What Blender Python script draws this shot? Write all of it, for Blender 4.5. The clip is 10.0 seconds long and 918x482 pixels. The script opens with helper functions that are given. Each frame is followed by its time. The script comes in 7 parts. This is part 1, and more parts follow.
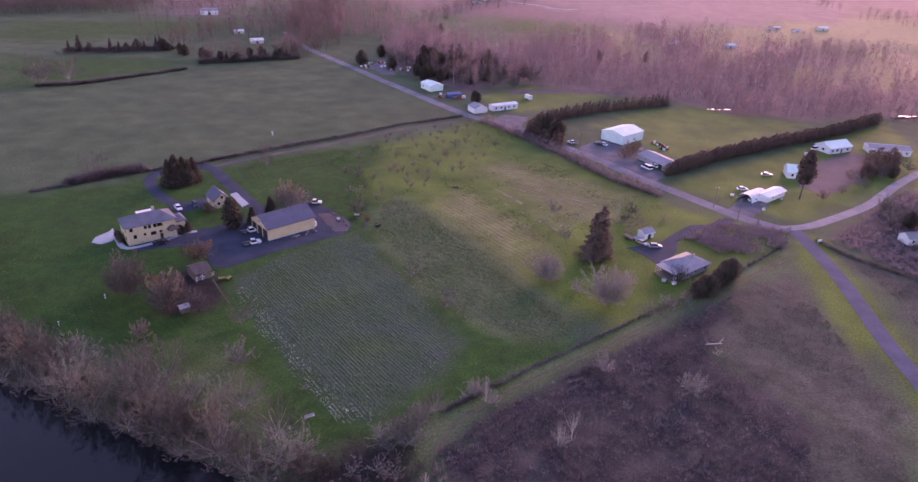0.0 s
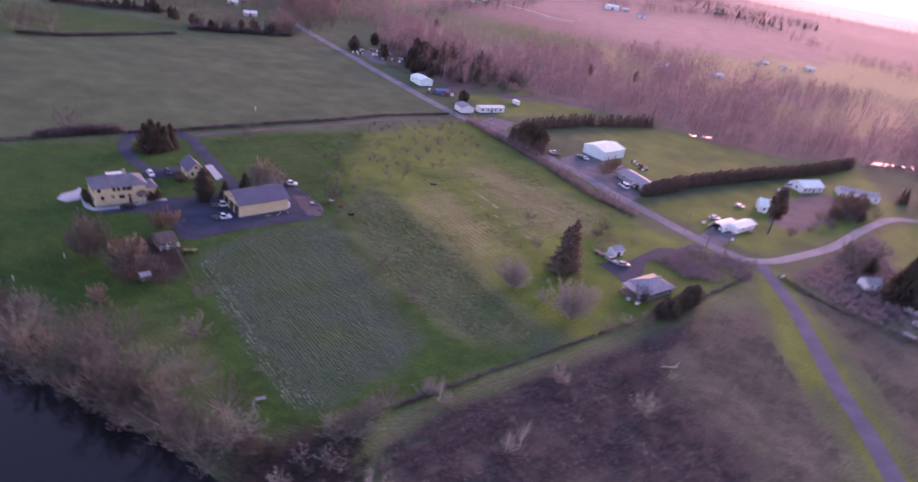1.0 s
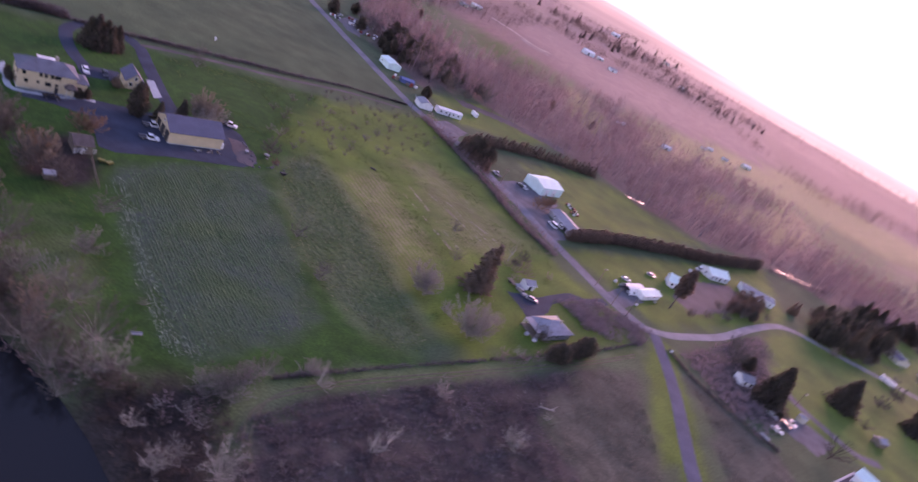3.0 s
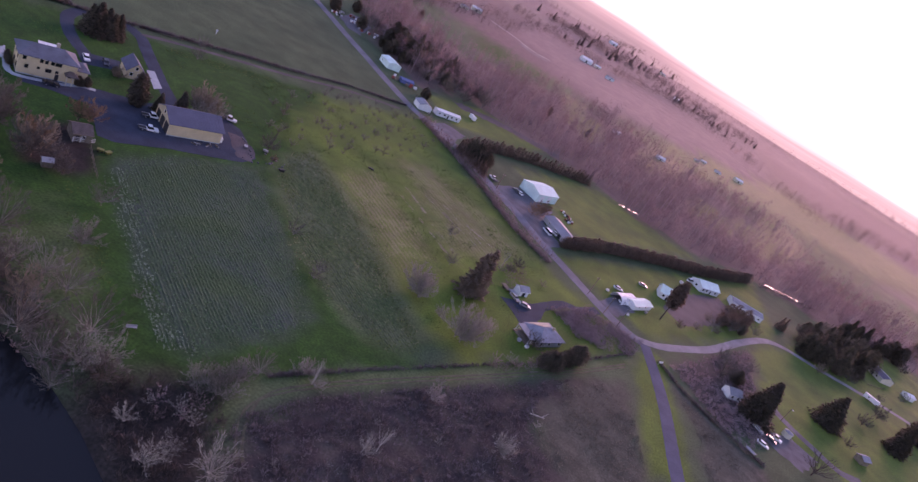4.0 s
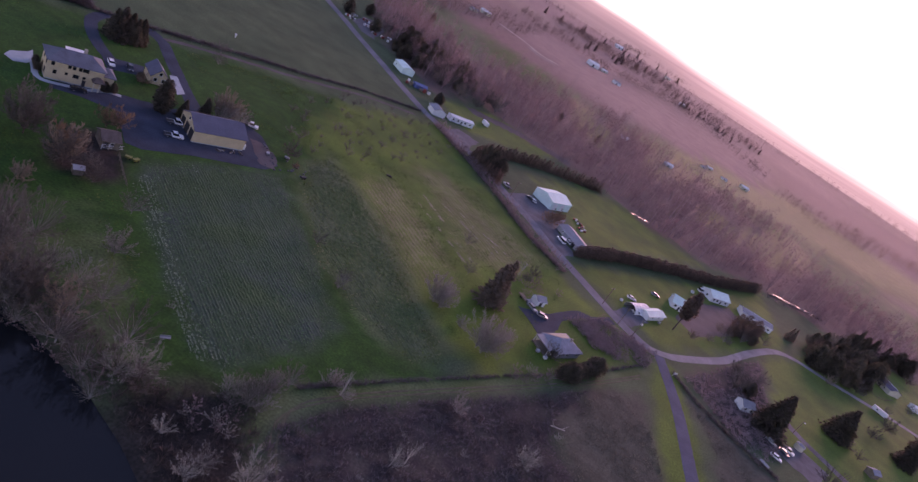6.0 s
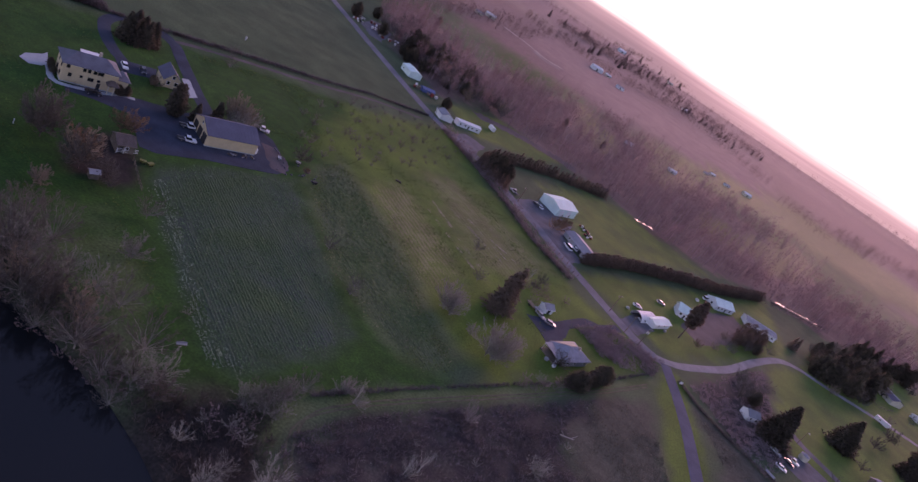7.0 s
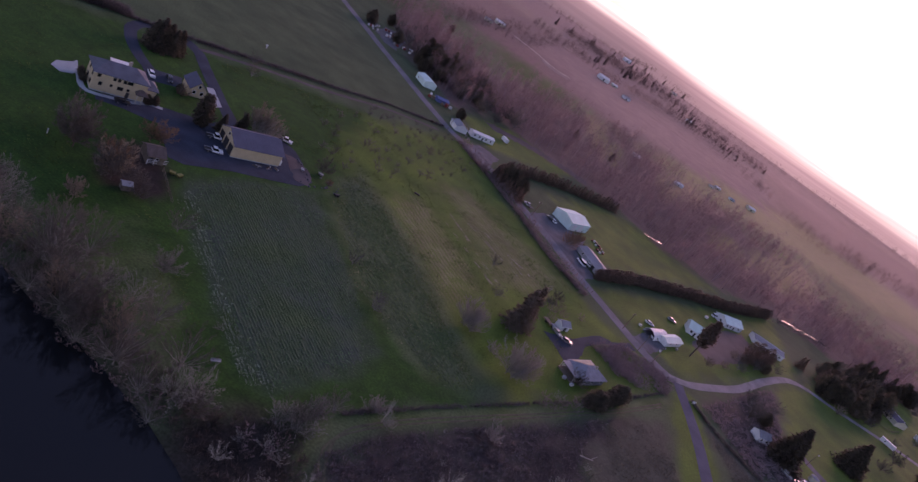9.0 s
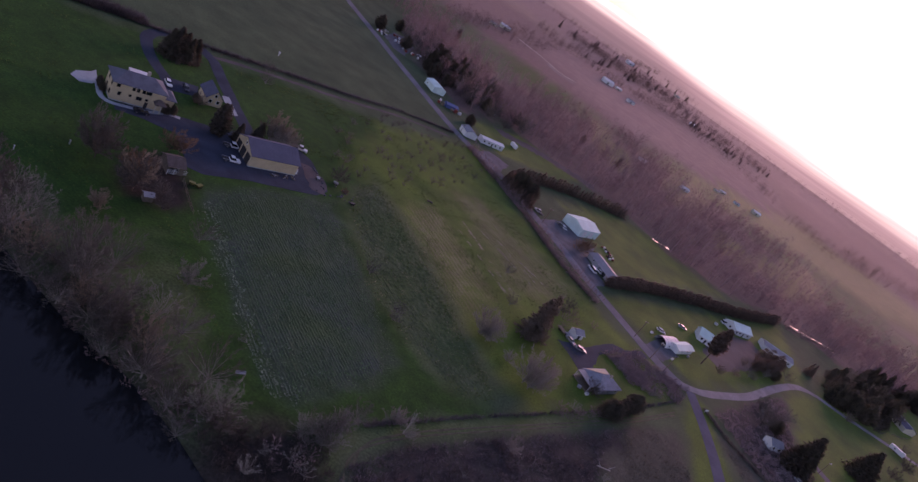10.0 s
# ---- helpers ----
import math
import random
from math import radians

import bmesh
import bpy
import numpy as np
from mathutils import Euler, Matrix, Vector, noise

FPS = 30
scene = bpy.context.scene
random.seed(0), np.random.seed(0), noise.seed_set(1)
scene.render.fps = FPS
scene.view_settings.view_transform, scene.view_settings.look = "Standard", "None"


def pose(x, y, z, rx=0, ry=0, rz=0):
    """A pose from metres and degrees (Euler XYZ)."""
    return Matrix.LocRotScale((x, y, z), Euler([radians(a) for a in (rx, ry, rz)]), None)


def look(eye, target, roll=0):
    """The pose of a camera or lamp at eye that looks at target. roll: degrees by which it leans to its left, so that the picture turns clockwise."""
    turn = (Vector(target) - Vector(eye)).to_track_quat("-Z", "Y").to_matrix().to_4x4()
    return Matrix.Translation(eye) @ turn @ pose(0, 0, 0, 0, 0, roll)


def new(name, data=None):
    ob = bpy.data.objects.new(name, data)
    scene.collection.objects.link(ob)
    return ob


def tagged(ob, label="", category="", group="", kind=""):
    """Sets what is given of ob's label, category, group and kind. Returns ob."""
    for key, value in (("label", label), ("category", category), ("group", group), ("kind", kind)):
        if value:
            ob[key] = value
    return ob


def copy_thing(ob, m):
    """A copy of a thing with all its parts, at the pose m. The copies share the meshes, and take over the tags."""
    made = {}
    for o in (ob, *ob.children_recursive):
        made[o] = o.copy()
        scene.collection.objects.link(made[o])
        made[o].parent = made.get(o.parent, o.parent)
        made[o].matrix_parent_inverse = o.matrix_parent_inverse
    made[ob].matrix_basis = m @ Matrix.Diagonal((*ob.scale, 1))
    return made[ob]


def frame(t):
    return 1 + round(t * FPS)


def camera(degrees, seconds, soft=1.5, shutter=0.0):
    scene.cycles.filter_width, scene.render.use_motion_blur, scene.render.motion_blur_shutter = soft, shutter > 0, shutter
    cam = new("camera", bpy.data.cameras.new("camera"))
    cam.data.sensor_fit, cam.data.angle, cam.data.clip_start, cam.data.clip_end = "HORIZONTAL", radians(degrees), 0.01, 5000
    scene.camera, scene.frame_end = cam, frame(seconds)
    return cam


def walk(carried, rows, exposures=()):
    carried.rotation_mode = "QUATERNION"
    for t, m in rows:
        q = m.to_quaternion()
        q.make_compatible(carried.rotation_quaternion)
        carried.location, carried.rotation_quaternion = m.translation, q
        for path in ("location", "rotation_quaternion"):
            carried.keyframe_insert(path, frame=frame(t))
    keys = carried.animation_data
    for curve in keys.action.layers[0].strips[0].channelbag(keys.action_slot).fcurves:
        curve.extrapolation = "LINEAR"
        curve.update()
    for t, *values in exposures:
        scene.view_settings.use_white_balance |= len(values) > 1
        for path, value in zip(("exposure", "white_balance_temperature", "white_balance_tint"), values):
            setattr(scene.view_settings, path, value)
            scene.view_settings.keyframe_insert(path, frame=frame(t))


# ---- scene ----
cam = camera(68.0, 10.0, soft=1.4, shutter=0.7)
PATH = [
    (0.0, (5.13, -0.01, 99.50), (-11.01, 88.63, 56.12), 2.44),
    (0.5, (5.49, 0.19, 99.79), (-11.62, 88.54, 56.17), 1.68),
    (1.0, (5.53, 0.35, 100.03), (-6.71, 89.62, 56.66), 9.78),
    (1.5, (5.26, 0.40, 100.08), (-3.97, 90.30, 57.28), 14.93),
    (2.0, (4.96, 0.51, 100.16), (-2.89, 90.70, 57.69), 17.45),
    (2.5, (4.65, 0.63, 100.33), (-1.70, 91.13, 58.26), 20.30),
    (3.0, (3.92, 0.82, 100.33), (2.74, 92.51, 60.41), 29.13),
    (3.2, (3.53, 0.86, 100.29), (3.62, 92.86, 61.10), 31.19),
    (4.3, (0.69, 0.15, 100.01), (0.72, 92.21, 60.95), 31.73),
    (4.5, (0.00, 0.00, 100.00), (-0.00, 92.05, 60.92), 31.77),
    (5.0, (-1.86, -0.38, 100.02), (-1.77, 91.65, 60.91), 32.10),
    (5.5, (-3.82, -0.68, 100.04), (-3.71, 91.35, 60.91), 32.36),
    (5.7, (-4.61, -0.80, 100.05), (-4.50, 91.22, 60.92), 32.47),
    (6.8, (-9.15, -1.57, 100.04), (-9.04, 90.51, 61.06), 33.24),
    (7.0, (-9.95, -1.72, 100.05), (-9.82, 90.39, 61.11), 33.45),
    (7.5, (-11.93, -2.06, 100.06), (-11.73, 90.10, 61.25), 34.03),
    (8.0, (-14.11, -2.43, 100.02), (-13.88, 89.80, 61.36), 34.40),
    (8.5, (-16.44, -2.79, 99.99), (-16.16, 89.49, 61.45), 34.79),
    (9.0, (-18.88, -3.08, 99.94), (-18.67, 89.22, 61.48), 35.00),
    (9.5, (-21.49, -3.51, 99.75), (-21.39, 88.82, 61.33), 35.01),
    (10.0, (-24.22, -3.99, 99.61), (-24.25, 88.35, 61.22), 35.06),
]
EXPOSURES = [(0.0, 2.3, 8450, 78), (1.5, 2.43, 8450, 76), (2.2, 2.45, 8400, 74), (3.0, 2.18, 8350, 72), (4.5, 1.75, 8250, 66), (5.5, 1.55, 8250, 66), (7.5, 1.28, 8250, 66), (10.0, 0.98, 8250, 66)]
walk(cam, [(t, look(eye, target, roll)) for t, eye, target, roll in PATH], EXPOSURES)

# world and sun: hazy, low evening sun ahead to the right
SUN_AZ, SUN_EL = 23.0, 8.0
world = bpy.data.worlds.new("world")
scene.world = world
world.use_nodes = True
wn = world.node_tree.nodes
sky = wn.new("ShaderNodeTexSky")
sky.sky_type = "NISHITA"
sky.sun_disc = False
sky.sun_elevation = radians(SUN_EL)
sky.sun_rotation = radians(SUN_AZ)
sky.air_density, sky.dust_density, sky.ozone_density = 1.0, 0.4, 3.0
world.node_tree.links.new(sky.outputs[0], wn["Background"].inputs[0])
wn["Background"].inputs[1].default_value = 0.15
sun_data = bpy.data.lights.new("sun", "SUN")
sun_data.energy, sun_data.angle, sun_data.color = 1.25, radians(30), (1.0, 0.69, 0.67)
sun = new("sun", sun_data)
sun.matrix_world = look((math.sin(radians(SUN_AZ)) * 900, math.cos(radians(SUN_AZ)) * 900, math.tan(radians(SUN_EL)) * 900), (0, 0, 0))


# ---- materials ----
def material(name, colour, rough=0.8, metal=0.0, spread=0.25, scale=1.0, fine=12.0, bump=0.2, second=None, obj_random=0.0, island=0.0, spec=0.3, thin=0.0, sheen=0.0):
    """A surface with stains at a large scale and grain at a small one."""
    m = bpy.data.materials.new(name)
    m.use_nodes = True
    n, l = m.node_tree.nodes, m.node_tree.links
    b = n["Principled BSDF"]
    b.inputs["Roughness"].default_value, b.inputs["Metallic"].default_value = rough, metal
    b.inputs["Specular IOR Level"].default_value = spec
    # any sheen is pinkish and imitates haze over foliage
    b.inputs["Sheen Weight"].default_value, b.inputs["Sheen Roughness"].default_value = sheen, 0.4
    b.inputs["Sheen Tint"].default_value = (1.0, 0.78, 0.88, 1)
    tc = n.new("ShaderNodeNewGeometry")
    big, small = n.new("ShaderNodeTexNoise"), n.new("ShaderNodeTexNoise")
    big.inputs["Scale"].default_value, small.inputs["Scale"].default_value = scale, fine
    big.inputs["Detail"].default_value, small.inputs["Detail"].default_value = 5, 3
    l.new(tc.outputs["Position"], big.inputs["Vector"])
    l.new(tc.outputs["Position"], small.inputs["Vector"])
    other = second or tuple(c * (1 - spread) for c in colour)
    ramp = n.new("ShaderNodeValToRGB")
    ramp.color_ramp.elements[0].position, ramp.color_ramp.elements[1].position = 0.35, 0.68
    ramp.color_ramp.elements[0].color, ramp.color_ramp.elements[1].color = (*other, 1), (*colour, 1)
    l.new(big.outputs["Fac"], ramp.inputs["Fac"])
    mix = n.new("ShaderNodeMix")
    mix.data_type, mix.blend_type = "RGBA", "MULTIPLY"
    mix.inputs["Factor"].default_value = 1.0
    gr = n.new("ShaderNodeMapRange")
    gr.inputs["From Min"].default_value, gr.inputs["From Max"].default_value = 0.3, 0.7
    gr.inputs["To Min"].default_value, gr.inputs["To Max"].default_value = 1 - spread * 0.8, 1 + spread * 0.5
    l.new(small.outputs["Fac"], gr.inputs["Value"])
    l.new(ramp.outputs["Color"], mix.inputs["A"])
    l.new(gr.outputs["Result"], mix.inputs["B"])
    out = mix.outputs["Result"]
    if obj_random or island:
        if obj_random:
            src = n.new("ShaderNodeObjectInfo").outputs["Random"]
        else:
            src = tc.outputs["Random Per Island"]
        v = n.new("ShaderNodeMapRange")
        amount = obj_random or island
        v.inputs["To Min"].default_value, v.inputs["To Max"].default_value = 1 - amount, 1 + amount
        l.new(src, v.inputs["Value"])
        mul = n.new("ShaderNodeMix")
        mul.data_type, mul.blend_type = "RGBA", "MULTIPLY"
        mul.inputs["Factor"].default_value = 1.0
        l.new(out, mul.inputs["A"])
        l.new(v.outputs["Result"], mul.inputs["B"])
        out = mul.outputs["Result"]
    l.new(out, b.inputs["Base Color"])
    if thin:
        tr, ms = n.new("ShaderNodeBsdfTranslucent"), n.new("ShaderNodeMixShader")
        ms.inputs[0].default_value = thin
        l.new(out, tr.inputs["Color"])
        l.new(b.outputs[0], ms.inputs[1])
        l.new(tr.outputs[0], ms.inputs[2])
        l.new(ms.outputs[0], n["Material Output"].inputs["Surface"])
    if bump:
        bp = n.new("ShaderNodeBump")
        bp.inputs["Strength"].default_value, bp.inputs["Distance"].default_value = bump, 0.1
        l.new(small.outputs["Fac"], bp.inputs["Height"])
        l.new(bp.outputs["Normal"], b.inputs["Normal"])
    return m


M_ASPHALT = material("asphalt", (0.046, 0.064, 0.094), 0.9, spec=0.1, spread=0.3, scale=0.15, fine=3)
M_LANE = material("worn_asphalt", (0.085, 0.105, 0.155), 0.9, spec=0.1, spread=0.25, scale=0.15, fine=3)
M_ROAD = material("worn_road", (0.185, 0.195, 0.23), 0.9, spec=0.12, spread=0.3, scale=0.12, fine=2.5)
M_GRAVEL = material("gravel", (0.138, 0.142, 0.165), 0.95, spread=0.35, scale=0.2, fine=4, bump=0.4)
M_PALEGRAVEL = material("pale_gravel", (0.27, 0.265, 0.285), 0.95, spread=0.3, scale=0.15, fine=4, bump=0.3)
M_BROWNROOF = material("brown_board_roof", (0.12, 0.10, 0.095), 0.9, spread=0.35, scale=0.8, fine=6)
M_DIRT = material("bare_earth", (0.115, 0.098, 0.105), 0.95, spread=0.35, scale=0.12, fine=3, bump=0.3)
M_GREYSIDING = material("grey_siding", (0.36, 0.37, 0.40), 0.75, spread=0.15, scale=0.5, fine=6)
M_CONCRETE = material("concrete", (0.34, 0.41, 0.45), 0.8, spread=0.15, scale=0.4, fine=5)
M_YELLOW = material("yellow_siding", (0.60, 0.47, 0.30), 0.75, spread=0.12, scale=0.5, fine=8)
M_CREAM = material("cream_siding", (0.60, 0.56, 0.46), 0.75, spread=0.12, scale=0.5, fine=8)
M_WHITE = material("white_paint", (0.70, 0.72, 0.74), 0.6, spread=0.10, scale=0.5, fine=6)
M_WHITEMETAL = material("white_metal", (0.57, 0.78, 0.76), 0.7, spread=0.12, scale=0.25, fine=3)
M_GREYMETAL = material("grey_metal_roof", (0.27, 0.29, 0.33), 0.75, spec=0.15, spread=0.2, scale=0.3, fine=3)
M_SLATE = material("slate_shingles", (0.14, 0.155, 0.195), 0.85, spec=0.15, spread=0.25, scale=0.4, fine=5)
M_BLUEROOF = material("blue_grey_metal_roof", (0.11, 0.12, 0.17), 0.8, spec=0.12, spread=0.15, scale=0.3, fine=4)
M_TANROOF = material("weathered_tan_roof", (0.46, 0.40, 0.33), 0.8, spread=0.25, scale=0.5, fine=5)
M_GLASS = material("dark_window_glass", (0.015, 0.017, 0.022), 0.08, spread=0.1, bump=0, spec=0.6)
M_DARK = material("dark_trim", (0.03, 0.03, 0.035), 0.6, spread=0.2)
M_TYRE = material("tyre_rubber", (0.02, 0.02, 0.02), 0.8, spread=0.2)
M_CARWHITE = material("white_car_paint", (0.72, 0.75, 0.78), 0.5, spread=0.05, bump=0, spec=0.25)
M_CARDARK = material("dark_car_paint", (0.03, 0.033, 0.045), 0.25, spread=0.1, bump=0, spec=0.5)
M_CARGREY = material("grey_car_paint", (0.28, 0.29, 0.31), 0.3, spread=0.1, bump=0, spec=0.5)
M_RED = material("faded_red_paint", (0.30, 0.06, 0.05), 0.6, spread=0.2)
M_BLUETARP = material("blue_tarp", (0.08, 0.14, 0.32), 0.5, spread=0.25, scale=1)
M_WOOD = material("weathered_wood", (0.22, 0.18, 0.14), 0.9, spread=0.35, scale=1.2, fine=9)
M_BARK = material("bark", (0.13, 0.105, 0.09), 0.95, spread=0.35, scale=1.5, fine=9)
M_BARKPALE = material("pale_bark", (0.29, 0.28, 0.26), 0.95, spread=0.35, scale=1.5, fine=9, obj_random=0.25)
M_TWIGLILAC = material("lilac_grey_twigs", (0.30, 0.275, 0.268), 0.95, spread=0.25, scale=0.5, fine=4, bump=0, obj_random=0.2, thin=0.3, sheen=0.08)
M_TWIGTAN = material("tan_bare_twigs", (0.265, 0.220, 0.175), 0.95, spread=0.3, scale=0.5, fine=4, bump=0, obj_random=0.25, thin=0.2, sheen=0.03)
M_BARKWHITE = material("whitish_bark", (0.50, 0.48, 0.44), 0.9, spread=0.25, scale=1.5, fine=9, obj_random=0.15)
M_TWIG = material("bare_twigs", (0.138, 0.130, 0.117), 0.95, spread=0.3, scale=0.5, fine=4, bump=0, obj_random=0.25, thin=0.2, sheen=0.03)
M_TWIGPALE = material("pale_bare_twigs", (0.31, 0.31, 0.285), 0.95, spread=0.25, scale=0.5, fine=4, bump=0, obj_random=0.2, thin=0.2, sheen=0.03)
M_TWIGRUST = material("rust_twigs", (0.26, 0.170, 0.115), 0.95, spread=0.3, scale=0.5, fine=4, bump=0, obj_random=0.2, thin=0.2, sheen=0.03)
M_NEEDLE = material("conifer_needles", (0.146, 0.136, 0.093), 0.85, spread=0.4, scale=0.6, fine=5, bump=0, obj_random=0.35, thin=0.55, sheen=0.34)
M_HEDGE = material("hedge_foliage", (0.25, 0.178, 0.14), 0.85, spread=0.4, scale=0.5, fine=4, bump=0, obj_random=0.2, thin=0.5, sheen=0.25)
M_TWIGMAUVE = material("thicket_twigs", (0.31, 0.235, 0.245), 0.95, spread=0.3, scale=0.4, fine=4, bump=0, obj_random=0.25, thin=0.3, sheen=0.1)
M_COTTAGEROOF = material("cottage_roof_shingles", (0.29, 0.31, 0.36), 0.85, spec=0.15, spread=0.25, scale=0.5, fine=5)
M_TWIGGREY = material("orchard_twigs", (0.20, 0.19, 0.185), 0.95, spread=0.25, scale=0.5, fine=4, bump=0, obj_random=0.25, thin=0.5, sheen=0.05)
M_CROP = material("crop_leaves", (0.090, 0.220, 0.095), 0.7, spread=0.4, scale=0.06, fine=1.5, bump=0, island=0.45, thin=0.2)
M_CROPPALE = material("pale_frosted_crop", (0.27, 0.40, 0.29), 0.7, spread=0.3, scale=0.2, fine=2, bump=0, island=0.4, thin=0.2)
M_SOIL = material("field_soil", (0.037, 0.074, 0.054), 0.95, spread=0.3, scale=0.06, fine=1.2, second=(0.036, 0.088, 0.034), bump=0.5)
M_SOILGREEN = material("weedy_soil", (0.082, 0.120, 0.058), 0.95, spread=0.4, scale=0.06, fine=1.2, second=(0.058, 0.110, 0.036), bump=0.5)
M_TUSSOCK = material("grass_tussocks", (0.105, 0.160, 0.040), 0.9, spread=0.45, scale=0.07, fine=1.5, second=(0.046, 0.100, 0.020), bump=0, island=0.7, thin=0.25)
M_STUBBLE = material("dry_stubble", (0.27, 0.275, 0.155), 0.9, spread=0.35, scale=0.08, fine=2, bump=0, island=0.4, thin=0.2)
M_UNDERGROWTH = material("wet_undergrowth", (0.088, 0.074, 0.066), 0.95, spread=0.4, scale=0.1, fine=2, bump=0, island=0.6, thin=0.2)
M_BRAMBLE = material("bramble_canes", (0.165, 0.138, 0.142), 0.95, spread=0.4, scale=0.1, fine=2, bump=0, island=0.6, thin=0.25, sheen=0.05)
# tree belt colour; on the far firs it doubles as painted haze
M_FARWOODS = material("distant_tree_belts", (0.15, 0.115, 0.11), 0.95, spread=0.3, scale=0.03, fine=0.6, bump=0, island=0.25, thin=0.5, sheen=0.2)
M_WOODS = material("far_bare_woods", (0.27, 0.185, 0.20), 0.95, spread=0.3, scale=0.03, fine=0.6, bump=0, island=0.25, thin=0.5, sheen=0.3)


def water_material():
    m = bpy.data.materials.new("river_water")
    m.use_nodes = True
    n, l = m.node_tree.nodes, m.node_tree.links
    b = n["Principled BSDF"]
    b.inputs["Base Color"].default_value = (0.008, 0.011, 0.013, 1)
    b.inputs["Roughness"].default_value, b.inputs["IOR"].default_value = 0.08, 1.33
    geo, nz, bp = n.new("ShaderNodeNewGeometry"), n.new("ShaderNodeTexNoise"), n.new("ShaderNodeBump")
    nz.inputs["Scale"].default_value, nz.inputs["Detail"].default_value = 0.6, 4
    bp.inputs["Strength"].default_value, bp.inputs["Distance"].default_value = 0.15, 0.1
    l.new(geo.outputs["Position"], nz.inputs["Vector"])
    l.new(nz.outputs["Fac"], bp.inputs["Height"])
    l.new(bp.outputs["Normal"], b.inputs["Normal"])
    return m


M_WATER = water_material()


def ground_material():
    """Grass and soil covers, blended by the weights stored on the ground sheet."""
    m = bpy.data.materials.new("ground_cover")
    m.use_nodes = True
    n, l = m.node_tree.nodes, m.node_tree.links
    b = n["Principled BSDF"]
    b.inputs["Roughness"].default_value, b.inputs["Specular IOR Level"].default_value = 0.95, 0.15
    b.inputs["Sheen Roughness"].default_value = 0.3
    b.inputs["Sheen Tint"].default_value = (0.95, 0.66, 0.86, 1)
    geo = n.new("ShaderNodeNewGeometry")

    def nz(scale, detail=5):
        t = n.new("ShaderNodeTexNoise")
        t.inputs["Scale"].default_value, t.inputs["Detail"].default_value = scale, detail
        l.new(geo.outputs["Position"], t.inputs["Vector"])
        return t.outputs["Fac"]

    patch, mottle, tuft, stain, clump = nz(0.035), nz(0.3), nz(1.6, 6), nz(0.09, 4), nz(0.16, 7)

    def cover(light, dark, fac):
        r = n.new("ShaderNodeValToRGB")
        r.color_ramp.elements[0].position, r.color_ramp.elements[1].position = 0.36, 0.64
        r.color_ramp.elements[0].color, r.color_ramp.elements[1].color = (*dark, 1), (*light, 1)
        l.new(fac, r.inputs["Fac"])
        return r.outputs["Color"]

    turned, wave = n.new("ShaderNodeMapping"), n.new("ShaderNodeTexWave")
    turned.inputs["Rotation"].default_value[2] = radians(41)
    l.new(geo.outputs["Position"], turned.inputs["Vector"])
    l.new(turned.outputs["Vector"], wave.inputs["Vector"])
    wave.bands_direction = "Y"
    wave.inputs["Scale"].default_value, wave.inputs["Distortion"].default_value, wave.inputs["Detail"].default_value, wave.inputs["Detail Scale"].default_value = 0.16, 6.0, 5.0, 0.4
    streak = n.new("ShaderNodeMath")
    streak.operation = "MULTIPLY_ADD"
    streak.inputs[1].default_value = 0.22
    l.new(wave.outputs["Fac"], streak.inputs[0])
    half = n.new("ShaderNodeMath")
    half.operation = "MULTIPLY"
    half.inputs[1].default_value = 0.78
    l.new(mottle, half.inputs[0])
    l.new(half.outputs[0], streak.inputs[2])
    out = cover((0.064, 0.104, 0.054), (0.047, 0.084, 0.044), patch)
    kinds = {
        # far ground in a paler brown, painted to stand in for haze
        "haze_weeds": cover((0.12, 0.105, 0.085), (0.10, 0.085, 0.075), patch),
        "lush": cover((0.015, 0.080, 0.014), (0.010, 0.057, 0.012), mottle),
        "olive": cover((0.085, 0.150, 0.024), (0.050, 0.112, 0.018), patch),
        "straw": cover((0.168, 0.172, 0.083), (0.096, 0.138, 0.033), streak.outputs[0]),
        "dry": cover((0.078, 0.086, 0.066), (0.048, 0.056, 0.042), mottle),
        "brush": cover((0.066, 0.060, 0.052), (0.042, 0.035, 0.037), clump),
        "mould": cover((0.13, 0.095, 0.08), (0.085, 0.06, 0.052), patch),
        "plough": cover((0.125, 0.100, 0.095), (0.098, 0.078, 0.076), patch),
        "glade": cover((0.135, 0.140, 0.045), (0.105, 0.105, 0.040), mottle),
        "tilled": cover((0.042, 0.076, 0.056), (0.026, 0.080, 0.026), stain),
        "weedy": cover((0.080, 0.118, 0.055), (0.058, 0.108, 0.036), stain),
        "mud": cover((0.040, 0.034, 0.031), (0.024, 0.021, 0.020), mottle),
    }
    for name, colour in kinds.items():
        a = n.new("ShaderNodeAttribute")
        a.attribute_name = name
        mx = n.new("ShaderNodeMix")
        mx.data_type = "RGBA"
        l.new(a.outputs["Fac"], mx.inputs["Factor"])
        l.new(out, mx.inputs["A"])
        l.new(colour, mx.inputs["B"])
        out = mx.outputs["Result"]
    # dry covers get more pink sheen than mown grass, standing in for haze
    haze_sheen = None
    for name, amount in (("olive", 0.07), ("lush", 0.01), ("straw", 0.07), ("dry", 0.09), ("brush", 0.10), ("mould", 0.12), ("plough", 0.085), ("glade", 0.12), ("haze_weeds", 0.085)):
        a, k = n.new("ShaderNodeAttribute"), n.new("ShaderNodeMath")
        a.attribute_name = name
        k.operation = "MULTIPLY"
        k.inputs[1].default_value = amount
